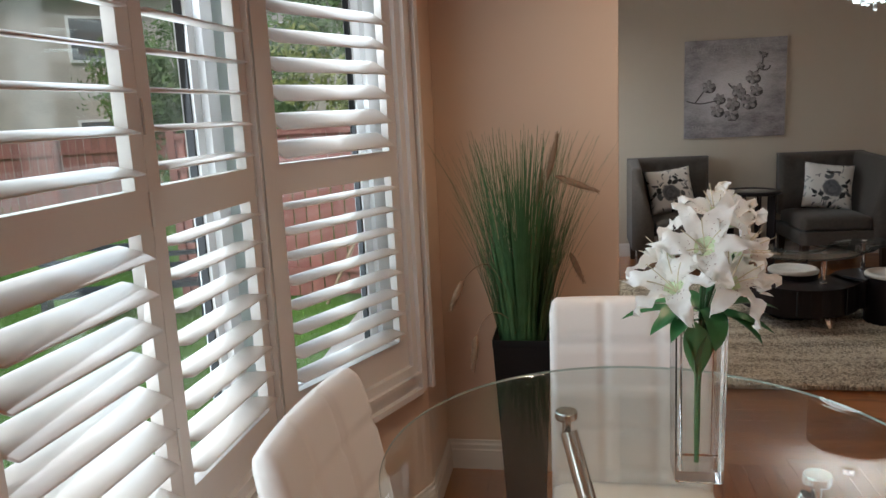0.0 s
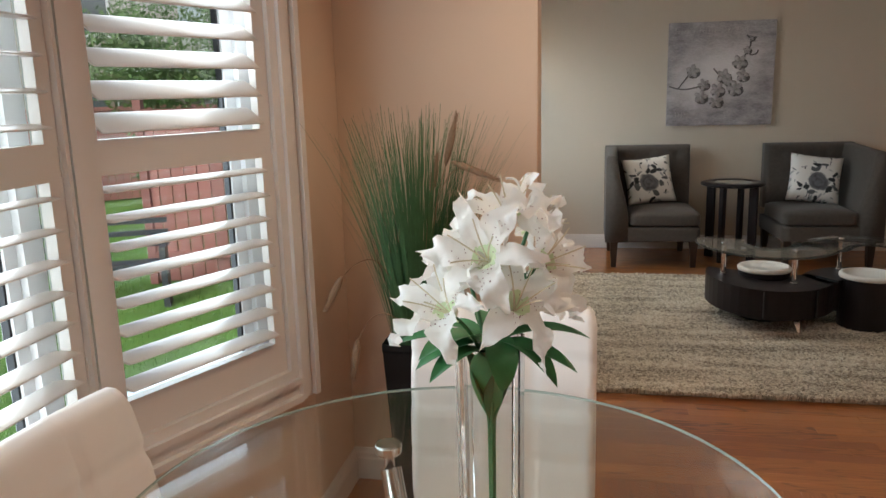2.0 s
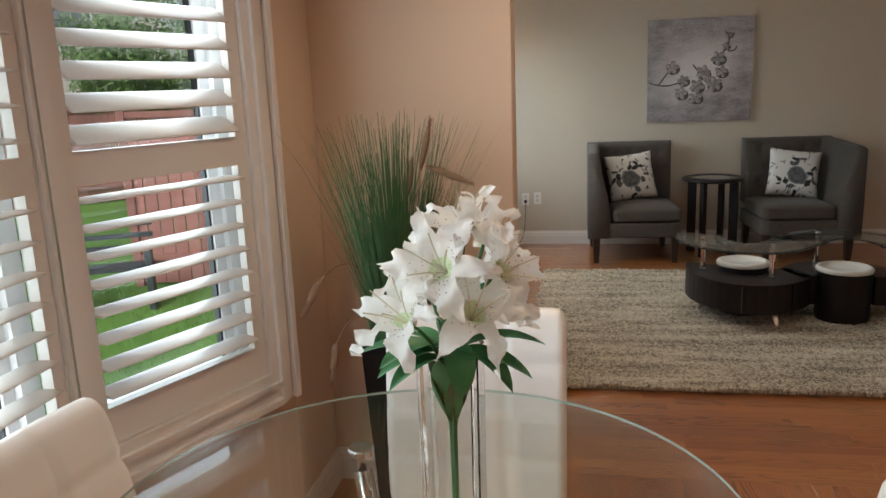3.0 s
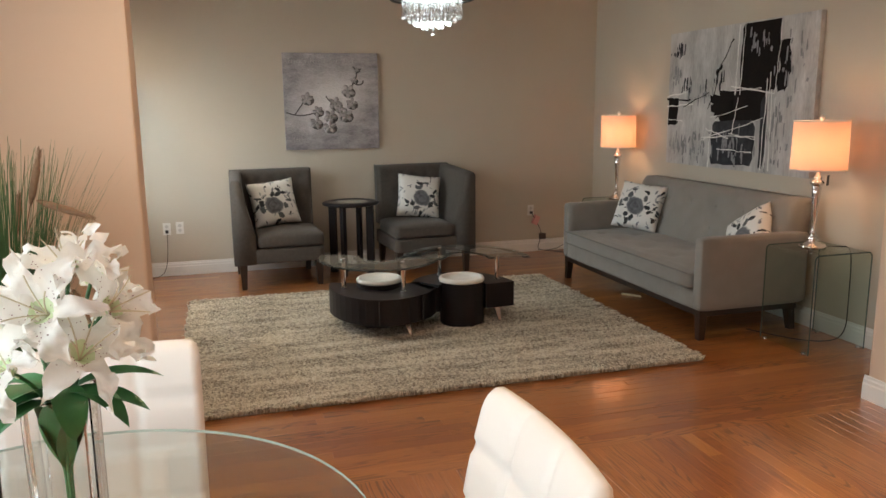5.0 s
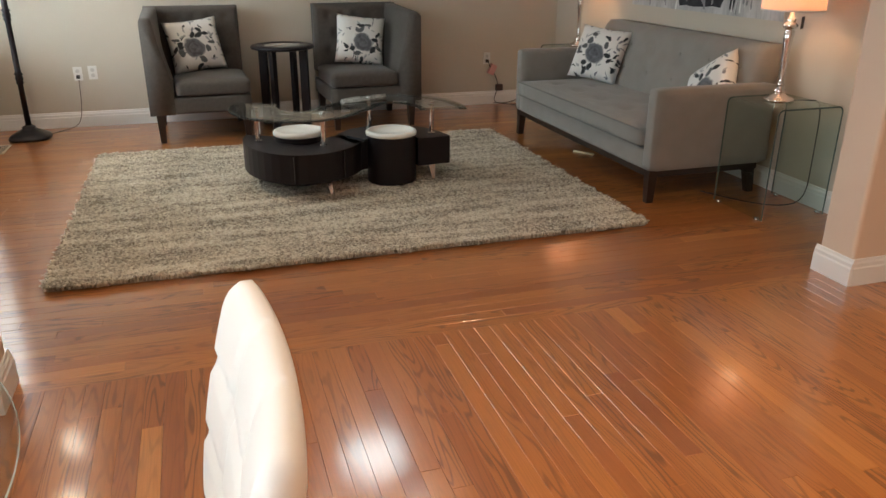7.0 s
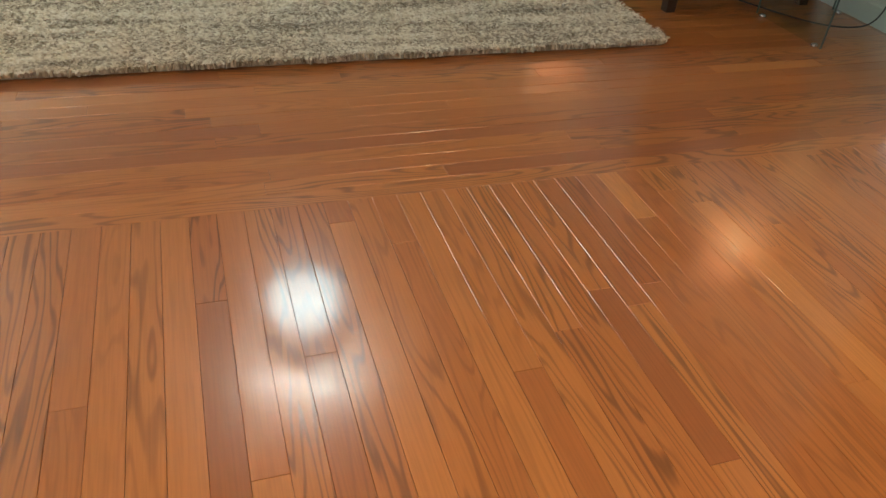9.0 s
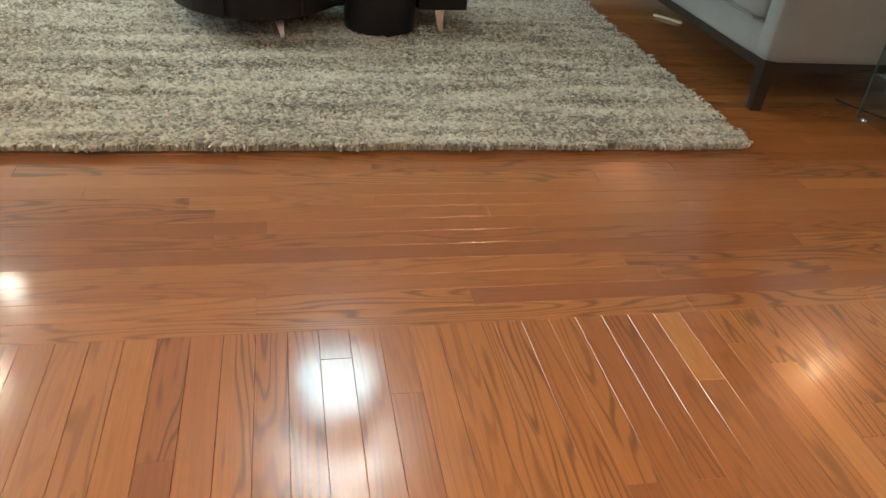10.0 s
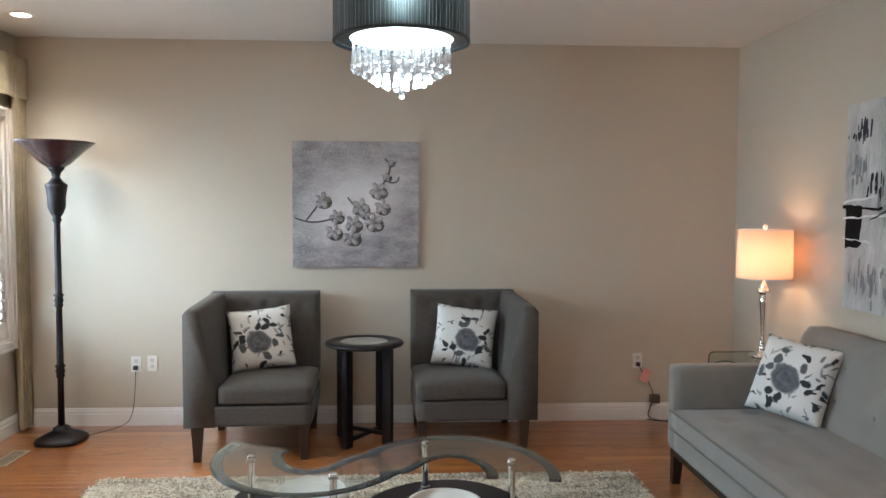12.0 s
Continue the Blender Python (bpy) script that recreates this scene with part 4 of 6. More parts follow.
def table_lamp(x, y, z, label):
    t = empty("table_lamp", pose(x, y, z), label, "lamp", "table lamps")
    bm = bmesh.new()
    lathe(bm, [(0.082, 0), (0.085, 0.008), (0.078, 0.016), (0.052, 0.022), (0.050, 0.030), (0.034, 0.036), (0.03, 0.05), (0.036, 0.062), (0.022, 0.07), (0.016, 0.085), (0.024, 0.092), (0.017, 0.1), (0.013, 0.12), (0.019, 0.24), (0.026, 0.34), (0.030, 0.385), (0.022, 0.392), (0.034, 0.40), (0.044, 0.415), (0.034, 0.43), (0.020, 0.437), (0.030, 0.446), (0.020, 0.455), (0.012, 0.47), (0.012, 0.55)], 32)
    part("base", bm, M_CHROME, t, "turned chrome base", smooth=True)
    zs, ze = 0.50, 0.80
    bm = bmesh.new()
    lathe(bm, [(0.166, zs), (0.162, ze)], 48, cap=False)
    part("shade", bm, M_SHADE, t, "glowing off-white drum shade", smooth=True)
    for zz, r in ((zs, 0.166), (ze, 0.162)):
        bm = bmesh.new()
        lathe(bm, [(r - 0.001, zz - 0.004), (r + 0.002, zz - 0.004), (r + 0.002, zz + 0.004), (r - 0.001, zz + 0.004), (r - 0.001, zz - 0.004)], 48, cap=False)
        part("shade_trim", bm, M_CANVAS, t)
    bm = bmesh.new()
    for a in (0, 120, 240):
        box(bm, 0.01, 0.161, -0.0015, 0.0015, ze - 0.02, ze - 0.017, m=pose(0, 0, 0, 0, 0, a))
    lathe(bm, [(0.003, 0.55), (0.003, 0.81)], 8)
    part("harp", bm, M_STEEL, t)
    bm = bmesh.new()
    lathe(bm, [(0.004, 0.80), (0.012, 0.812), (0.017, 0.822), (0.012, 0.832), (0.002, 0.84)], 16)
    part("finial", bm, M_STOOLTOP, t, smooth=True)
    bm = bmesh.new()
    lathe(bm, [(0.014, 0.56), (0.028, 0.60), (0.030, 0.63), (0.018, 0.66), (0.001, 0.67)], 16)
    b = part("bulb", bm, M_BULB, t, smooth=True)
    b.visible_shadow = False
    L = light("lamp_light", "POINT", 3.0, (1.0, 0.56, 0.30), pose(x, y, z + 0.64), 0.035)
    return t


table_lamp(1.968, -3.56, 0.641, "chrome table lamp with lit drum shade by the sofa")
table_lamp(2.045, -0.92, 0.656, "chrome table lamp with lit drum shade in the corner")
tag = link("paper_tag", boxm(-0.022, 0.022, -0.001, 0.001, -0.035, 0.03), M_BLACK)
tag.matrix_world = pose(2.012, -3.60, 1.075, 0, 0, 30)
tagged(tag, "small dark tag hanging from the lamp neck", "tag")
for pts, lab in (([(2.06, -3.55, 0.635), (2.15, -3.60, 0.64), (2.20, -3.62, 0.64), (2.235, -3.62, 0.58), (2.20, -3.66, 0.30), (2.16, -3.70, 0.06), (2.05, -3.62, 0.01), (1.9, -3.45, 0.008), (1.8, -3.2, 0.006)], "thin dark lamp cord hanging behind the glass end table"),
                 ([(2.0, -1.0, 0.635), (1.85, -1.1, 0.64), (1.72, -1.0, 0.66), (1.70, -0.8, 0.5), (1.75, -0.4, 0.05), (1.6, -0.06, 0.02)], "dark lamp cord trailing off the corner table")):
    tagged(tube("lamp_cord", pts, 0.0035, M_BLACK), lab, "cord")

# coffee table: an S of dark wood under an S of glass, with two round stools
ct = empty("coffee_table", pose(0, 0, 0), "espresso S-shaped coffee table with glass top on chrome posts", "table")


def s_shape(half, grow=0.0, cut=0):
    """The outline of a band of that half width about an S-shaped line."""
    line = []
    for k in range(25):
        a = radians(150 + (352 - 150) * k / 24)
        line.append((-0.615 + 0.29 * math.cos(a), -2.27 + 0.37 * math.sin(a) * (1.0 if math.sin(a) < 0 else 0.55)))
    for k in range(25):
        a = radians(172 - (172 + 20) * k / 24)
        line.append((-0.03 + 0.295 * math.cos(a), -2.56 + 0.38 * math.sin(a) * (1.0 if math.sin(a) > 0 else 0.55)))
    # smooth the joint
    for _ in range(6):
        line = [line[0]] + [tuple((a + 2 * b + c) / 4 for a, b, c in zip(p, q, r)) for p, q, r in zip(line, line[1:], line[2:])] + [line[-1]]
    left, right = [], []
    for i, p in enumerate(line):
        a, b = line[max(0, i - 1)], line[min(len(line) - 1, i + 1)]
        d = Vector((b[0] - a[0], b[1] - a[1])).normalized()
        left.append((p[0] - d.y * half, p[1] + d.x * half))
        right.append((p[0] + d.y * half, p[1] - d.x * half))
    return left, right


def s_prism(half, z0, z1, cut=0):
    left, right = s_shape(half)
    left, right = left[:len(left) - cut], right[:len(right) - cut]
    bm = bmesh.new()
    n = len(left)
    g = [[bm.verts.new((*p, z)) for p in side] for z in (z0, z1) for side in (left, right)]
    l0, r0, l1, r1 = g
    for i in range(n - 1):
        bm.faces.new((l0[i], l0[i + 1], r0[i + 1], r0[i]))
        bm.faces.new((l1[i], r1[i], r1[i + 1], l1[i + 1]))
        bm.faces.new((l0[i], l1[i], l1[i + 1], l0[i + 1]))
        bm.faces.new((r0[i], r0[i + 1], r1[i + 1], r1[i]))
    bm.faces.new((l0[0], r0[0], r1[0], l1[0])), bm.faces.new((l0[-1], l1[-1], r1[-1], r0[-1]))
    return bm


GT = 0.52
part("glass_top", s_prism(0.142, GT - 0.010, GT), M_TGLASS, ct, "S-shaped clear glass").visible_shadow = False
# painted dark rim under the glass
lo, ro = s_shape(0.150)
li, ri = s_shape(0.100)
bm = bmesh.new()
for A, B in ((lo, li), (ri, ro)):
    va, vb = [bm.verts.new((*p, GT - 0.013)) for p in A], [bm.verts.new((*p, GT - 0.013)) for p in B]
    wa, wb = [bm.verts.new((*p, GT - 0.0115)) for p in A], [bm.verts.new((*p, GT - 0.0115)) for p in B]
    for i in range(len(A) - 1):
        bm.faces.new((va[i], va[i + 1], vb[i + 1], vb[i])), bm.faces.new((wa[i], wb[i], wb[i + 1], wa[i + 1]))
        bm.faces.new((va[i], wa[i], wa[i + 1], va[i + 1])), bm.faces.new((vb[i], vb[i + 1], wb[i + 1], wb[i]))
part("glass_rim", bm, mat("smoked_rim", (0.012, 0.012, 0.013), 0.2, bump=0), ct, "dark smoked border of the glass")
bm = s_prism(0.128, 0.13, 0.31, cut=3)
for v in bm.verts:
    if v.co.x < -0.615:
        v.co.x = -0.615 + (v.co.x + 0.615) * 0.87
    elif v.co.x > 0:
        v.co.x *= 0.86
part("base_body", bm, M_ESP, ct, "curved espresso base", smooth=False, bevel=0.004)
for px, py in ((-0.875, -2.335), (-0.505, -2.57), (-0.128, -2.17), (0.228, -2.433)):
    bm = bmesh.new()
    lathe(bm, [(0.022, 0.31), (0.022, 0.322), (0.015, 0.325), (0.015, 0.498), (0.02, 0.50), (0.02, GT - 0.0135)], 20, px, py)
    part("post", bm, M_CHROME, ct, "chrome post", smooth=False)
    bm = bmesh.new()
    lathe(bm, [(0.018, GT + 0.0005), (0.018, GT + 0.005), (0.012, GT + 0.008)], 20, px, py)
    part("post_cap", bm, M_CHROME, ct)
for px, py, dx, dy in ((-0.50, -2.60, 0.02, -0.06), (0.205, -2.49, 0.01, -0.04), (-0.86, -2.36, -0.03, 0.03), (-0.15, -2.10, 0.0, 0.03), (-0.75, -2.05, -0.02, 0.03)):
    bm = bmesh.new()
    taper(bm, px, py, 0.03, 0.131, 0.014, 0.045, 0.02, 0.05, dx=dx, dy=dy)
    part("foot", bm, M_STEEL, ct, "splayed chrome foot", bevel=0.004)
for a in (-0.71, -0.40):
    yy = -2.27 - math.sqrt(max(0.01, (0.498 ** 2) * (1 - ((a + 0.615) / 0.418) ** 2)))
    part("door_gap", boxm(a - 0.003, a + 0.003, yy - 0.004, yy + 0.02, 0.14, 0.30), M_BLACK, ct)


def stool(x, y, label):
    s = empty("stool", pose(x, y, 0.03), label, "stool", "coffee table stools")
    bm = bmesh.new()
    lathe(bm, [(0.150, 0.0), (0.156, 0.012), (0.158, 0.16), (0.158, 0.31)], 48)
    part("body", bm, M_ESP, s, smooth=False)
    bm = bmesh.new()
    lathe(bm, [(0.161, 0.311), (0.163, 0.318), (0.163, 0.328), (0.155, 0.337), (0.135, 0.340), (0.134, 0.336), (0.05, 0.338), (0.001, 0.338)], 48)
    part("cushion_top", bm, M_STOOLTOP, s, "round off-white padded top", smooth=True)
    return s


stool(-0.055, -2.475, "round espresso stool with off-white top under the coffee table")
stool(-0.62, -2.31, "round espresso stool with off-white top behind the coffee table")
rem = link("remote_control", boxm(-0.02, 0.02, -0.08, 0.08, 0, 0.016), M_BLACK, bevel=0.005)
rem.matrix_world = pose(-0.27, -2.45, 0.311, 0, 0, 35)
tagged(rem, "black remote control on the dark table base", "remote control")

# floor lamp
fl = empty("floor_lamp", pose(-2.545, -0.36, 0), "dark bronze torchiere floor lamp with marbled red glass bowl", "lamp")
bm = bmesh.new()
lathe(bm, [(0.150, 0), (0.155, 0.015), (0.145, 0.03), (0.10, 0.055), (0.06, 0.075), (0.045, 0.085), (0.05, 0.095), (0.028, 0.11)], 48, sq=3.2)
part("base", bm, M_IRON, fl, "square stepped base", smooth=True)
rings = [(0.022, 0.10)]
for z in (0.50, 0.98):
    rings += [(0.020, z - 0.07), (0.030, z - 0.055), (0.024, z - 0.04), (0.032, z - 0.02), (0.024, z), (0.034, z + 0.015), (0.022, z + 0.03)]
rings += [(0.020, 1.48), (0.03, 1.50), (0.024, 1.52), (0.04, 1.545), (0.055, 1.585), (0.058, 1.66), (0.068, 1.72), (0.072, 1.735), (0.045, 1.755), (0.025, 1.785), (0.03, 1.815), (0.05, 1.84), (0.055, 1.85)]
bm = bmesh.new()
lathe(bm, rings, 28)
part("pole", bm, M_IRON, fl, "turned pole with rings and an urn", smooth=True)
bm = bmesh.new()
lathe(bm, [(0.05, 1.85), (0.09, 1.875), (0.13, 1.915), (0.18, 1.965), (0.235, 2.01), (0.248, 2.02), (0.235, 2.014), (0.175, 1.97), (0.12, 1.92), (0.04, 1.865)], 40, cap=False)
M_BOWL = mat("marbled_bowl_glass", (0.045, 0.018, 0.020), 0.12, vary=0.9, scale=14, fine=40, bump=0.1)
part("shade", bm, M_BOWL, fl, "marbled dark red glass bowl", smooth=True)
tagged(tube("lamp_cord", [(-2.45, -0.35, 0.012), (-2.35, -0.2, 0.008), (-2.25, -0.06, 0.01), (-2.2, -0.03, 0.05), (-2.17, -0.025, 0.2), (-2.165, -0.02, 0.40)], 0.003, M_CORD_B), "thin dark cord from the floor lamp to the outlet", "cord")


def outlet(x, z, label, plugged):
    o = empty("wall_outlet", pose(x, 0, z), label, "outlet")
    part("plate", boxm(-0.035, 0.035, -0.006, -0.0005, -0.057, 0.057), M_PLATE, o, bevel=0.002)
    for dz in (-0.022, 0.022):
        bm = bmesh.new()
        lathe(bm, [(0.016, -0.001), (0.016, 0.001)], 16)
        bmesh.ops.transform(bm, matrix=pose(0, -0.007, dz, 90), verts=bm.verts)
        part("socket", bm, M_CANVAS, o)
    if plugged:
        part("plug", boxm(-0.013, 0.013, -0.034, -0.007, -0.038, -0.010), M_BLACK, o, "black plug", bevel=0.003)
    return o


outlet(-2.166, 0.45, "white outlet plate with a plugged-in black cord", True)
outlet(-2.05, 0.455, "blank white wall plate beside the outlet", False)
outlet(1.535, 0.45, "white outlet plate with plug and extension cord", True)
cap = link("cord_tag", boxm(-0.03, 0.03, -0.02, 0.02, -0.05, 0.05), M_PINK, bevel=0.006)
cap.matrix_world = pose(1.585, -0.03, 0.345, 0, 25, 0)
tagged(cap, "pale pink tag on the extension cord by the outlet", "tag")
blk2 = link("adapter", boxm(-0.032, 0.032, -0.02, 0.02, -0.03, 0.03), M_CORD_B, bevel=0.004)
blk2.matrix_world = pose(1.665, -0.03, 0.165)
tagged(blk2, "dark brown power adapter hanging by the baseboard", "adapter")
tagged(tube("black_cable", [(1.535, -0.035, 0.425), (1.55, -0.04, 0.39), (1.61, -0.035, 0.30), (1.66, -0.03, 0.19), (1.63, -0.03, 0.1), (1.60, -0.035, 0.02), (1.75, -0.12, 0.01), (1.9, -0.3, 0.008)], 0.0035, M_BLACK), "black extension cord running down the wall", "cord")

# chandelier
M_LINER = mat("sheer_liner", (0.30, 0.38, 0.39), 0.6, vary=0.1)
bsdf(M_LINER).inputs["Transmission Weight"].default_value = 0.25
cx, cy = -0.235, -2.43
chd = empty("chandelier", pose(cx, cy, CEIL), "black string drum chandelier with a lit disc and hanging crystals", "chandelier")
bm = bmesh.new()
lathe(bm, [(0.06, -0.004), (0.06, -0.02), (0.045, -0.03), (0.012, -0.035), (0.012, -0.235)], 24)
part("canopy", bm, M_CHROME, chd, "chrome canopy and stem", smooth=False)
RZ0, RZ1, RR = -0.535, -0.235, 0.275
bm = bmesh.new()
for i in range(300):
    a = 2 * math.pi * i / 300
    w = 2 * math.pi * RR / 300 * 0.42
    r = RR + 0.0015 * math.sin(i * 2.3)
    box(bm, r - 0.001, r + 0.001, -w, w, RZ0 + 0.004, RZ1 - 0.004, m=pose(0, 0, 0, 0, 0, math.degrees(a)))
M_STRING = mat("black_string", (0.012, 0.016, 0.018), 0.3, vary=0.3, spec=0.8, sheen=0.2, bump=0)
ob = part("string_shade", bm, M_STRING, chd, "pleated black string drum")
ob["kind"] = "stuff"
bm = bmesh.new()
lathe(bm, [(RR - 0.006, RZ0 + 0.005), (RR - 0.006, RZ1 - 0.005)], 64, cap=False)
part("inner_drum", bm, M_LINER, chd)
for z in (RZ0, RZ1):
    bm = bmesh.new()
    lathe(bm, [(RR - 0.008, z - 0.005), (RR + 0.004, z - 0.005), (RR + 0.004, z + 0.005), (RR - 0.008, z + 0.005), (RR - 0.008, z - 0.005)], 64, cap=False)
    part("rim", bm, M_BLACK, chd)
bm = bmesh.new()
lathe(bm, [(0.21, RZ0 + 0.008), (RR - 0.008, RZ0 + 0.008), (RR - 0.008, RZ0 + 0.012), (0.21, RZ0 + 0.012), (0.21, RZ0 + 0.008)], 48, cap=False)
part("bottom_ring", bm, mat("dark_ring", (0.08, 0.09, 0.09), 0.3, 0.6), chd)
bm = bmesh.new()
lathe(bm, [(0.001, RZ0 + 0.012), (0.212, RZ0 + 0.012)], 48, cap=False)
part("light_disc", bm, M_DIFF, chd, "bright lit disc")
n_c = 0
cr = bmesh.new()
lathe(cr, [(0.0, 0.0), (0.007, -0.003), (0.0085, -0.04), (0.0125, -0.078), (0.009, -0.086), (0.0, -0.088)], 8, cap=False)
base_c = None
bead = bmesh.new()
lathe(bead, [(0.001, 0.0), (0.0085, -0.007), (0.001, -0.014)], 6, cap=False)
base_b = None
for r, k, z in ((0.195, 26, RZ0 - 0.035), (0.155, 21, RZ0 - 0.058), (0.115, 16, RZ0 - 0.082), (0.07, 10, RZ0 - 0.10), (0.001, 1, RZ0 - 0.14)):
    for i in range(k):
        a = 2 * math.pi * i / k + r * 9
        x, y = r * math.cos(a), r * math.sin(a)
        if base_c is None:
            base_c = part("crystal", cr, M_CRYSTAL, chd, "clear glass drop")
            ob = base_c
        else:
            ob = new("crystal", base_c.data)
            ob.parent = chd
        zz = z + random.uniform(-0.006, 0.006)
        ob.matrix_basis = pose(x, y, zz)
        zb = zz
        while zb + 0.014 < RZ0 + 0.008:
            if base_b is None:
                base_b = part("bead", bead, M_CRYSTAL, chd, "clear glass bead")
                ob = base_b
            else:
                ob = new("bead", base_b.data)
                ob.parent = chd
            ob.matrix_basis = pose(x, y, zb + 0.016)
            zb += 0.016
light("drum_inner_light", "POINT", 4, (0.85, 1.0, 0.98), pose(cx, cy, CEIL - 0.38), 0.05)
light("chandelier_light", "AREA", 3.4, (0.74, 0.93, 1.0), pose(cx, cy, CEIL + RZ0 - 0.15), 0.50)
light("chandelier_up_light", "AREA", 13, (1.0, 0.95, 0.88), pose(cx, cy, CEIL + RZ1 - 0.03, 180), 0.42)

# art over the armchairs
AX0, AX1, AZ0, AZ1 = -1.028, -0.114, 1.158, 2.073


def relief_art():
    art = empty("relief_picture", pose((AX0 + AX1) / 2, 0, (AZ0 + AZ1) / 2), "square silver relief picture of orchid blooms", "picture")
    h = (AX1 - AX0) / 2
    m = mat("silver_leaf_paint", (0.36, 0.35, 0.37), 0.42, 0.30, vary=0.75, scale=7, fine=42, bump=1.0, depth=0.006, stretch=(1, 1, 2.0))
    # pale burst behind the blooms
    n, l = m.node_tree.nodes, m.node_tree.links
    b = bsdf(m)
    src = b.inputs["Base Color"].links[0].from_socket
    tc, mp, ln, mr, mx = n.new("ShaderNodeTexCoord"), n.new("ShaderNodeMapping"), n.new("ShaderNodeVectorMath"), n.new("ShaderNodeMapRange"), n.new("ShaderNodeMix")
    mp.vector_type = "TEXTURE"
    mp.inputs["Location"].default_value, mp.inputs["Rotation"].default_value, mp.inputs["Scale"].default_value = (-0.02, 0, 0.0), (0, radians(-28), 0), (0.42, 100, 0.26)
    l.new(tc.outputs["Object"], mp.inputs[0])
    ln.operation = "LENGTH"
    l.new(mp.outputs[0], ln.inputs[0])
    for k, v in zip(("From Min", "From Max", "To Min", "To Max"), (0.35, 1.25, 0.75, 0.0)):
        mr.inputs[k].default_value = v
    l.new(ln.outputs["Value"], mr.inputs[0])
    mx.data_type = "RGBA"
    l.new(mr.outputs[0], mx.inputs["Factor"])
    l.new(src, mx.inputs["A"])
    mx.inputs["B"].default_value = (0.82, 0.82, 0.83, 1)
    l.new(mx.outputs["Result"], b.inputs["Base Color"])
    part("canvas", boxm(-h, h, -0.035, -0.002, -h, h), m, art, bevel=0.003)
    M_BLOOM = mat("silver_bloom", (0.42, 0.41, 0.42), 0.32, 0.65, vary=0.6, scale=26, fine=70, bump=0.8, depth=0.003)
    M_DARKS = mat("dark_silver", (0.13, 0.125, 0.13), 0.4, 0.4, vary=0.3)

    def petal_bloom(x, z, r, rot):
        bm = bmesh.new()
        for k in range(5):
            a = radians(rot + 72 * k)
            px, pz = x + 0.55 * r * math.cos(a), z + 0.55 * r * math.sin(a)
            g = bmesh.ops.create_uvsphere(bm, u_segments=12, v_segments=8, radius=1)["verts"]
            bmesh.ops.transform(bm, matrix=Matrix.Translation((px, -0.036, pz)) @ Matrix.Rotation(-a, 4, "Y") @ Matrix.Diagonal((0.50 * r, 0.012, 0.34 * r, 1)), verts=g)
        g = bmesh.ops.create_uvsphere(bm, u_segments=10, v_segments=6, radius=1)["verts"]
        bmesh.ops.transform(bm, matrix=Matrix.Translation((x, -0.05, z)) @ Matrix.Diagonal((0.22 * r, 0.014, 0.2 * r, 1)), verts=g)
        part("bloom", bm, M_BLOOM, art, "raised silver orchid bloom", smooth=True)
        bm = bmesh.new()
        g = bmesh.ops.create_uvsphere(bm, u_segments=12, v_segments=6, radius=1)["verts"]
        bmesh.ops.transform(bm, matrix=Matrix.Translation((x + 0.01, -0.035, z - 0.3 * r)) @ Matrix.Diagonal((0.98 * r, 0.003, 0.80 * r, 1)), verts=g)
        part("bloom_ground", bm, M_DARKS, art, "darker paint round a bloom", smooth=True)

    for x, z, r, a in ((-0.24, 0.03, 0.07, 10), (-0.14, -0.09, 0.06, 40), (-0.16, -0.20, 0.07, 5), (-0.02, -0.14, 0.075, 60), (-0.03, -0.24, 0.075, 20), (0.03, -0.02, 0.075, 0), (0.13, -0.13, 0.08, 30), (0.16, 0.10, 0.075, 50), (0.19, -0.02, 0.065, 80), (0.22, 0.20, 0.04, 15), (0.25, 0.30, 0.03, 40), (0.07, -0.07, 0.05, 70)):
        petal_bloom(x, z, r * 0.86, a)
    # raised brush ridges across the ground
    rr2 = random.Random(31)
    for _ in range(60):
        x, z = rr2.uniform(-0.40, 0.40), rr2.uniform(-0.42, 0.42)
        w_, h_ = rr2.uniform(0.02, 0.09), rr2.uniform(0.002, 0.005)
        bm = bmesh.new()
        box(bm, max(-h + 0.01, x - w_), min(h - 0.01, x + w_), -0.0365, -0.034, z, z + h_, m=None)
        part("brush_ridge", bm, m, art, bevel=0.0007)
    for pts in ([(-0.44, -0.10), (-0.36, -0.13), (-0.25, -0.13), (-0.15, -0.10)], [(-0.36, -0.12), (-0.30, -0.04), (-0.27, 0.0)], [(0.16, 0.1), (0.24, 0.2), (0.25, 0.3), (0.21, 0.33)], [(0.24, 0.16), (0.31, 0.15), (0.31, 0.2)], [(-0.06, 0.05), (-0.02, 0.0)], [(0.24, 0.26), (0.29, 0.31)]):
        tube("stem", [(x, -0.038, z) for x, z in pts], 0.006, M_DARKS, art, "raised dark stem")
    # faint raised lettering strokes, too worn to read
    for z0, n_, xa in ((0.36, 14, -0.40), (-0.38, 5, -0.38), (0.36, 9, 0.0)):
        bm = bmesh.new()
        for i in range(n_):
            x = xa + i * 0.026
            box(bm, x, x + 0.006, -0.0385, -0.036, z0, z0 + random.uniform(0.03, 0.05))
            box(bm, x, x + 0.018, -0.0385, -0.036, z0 + 0.02, z0 + 0.025)
        part("worn_writing", bm, M_BLOOM, art, "faint worn raised strokes")


relief_art()


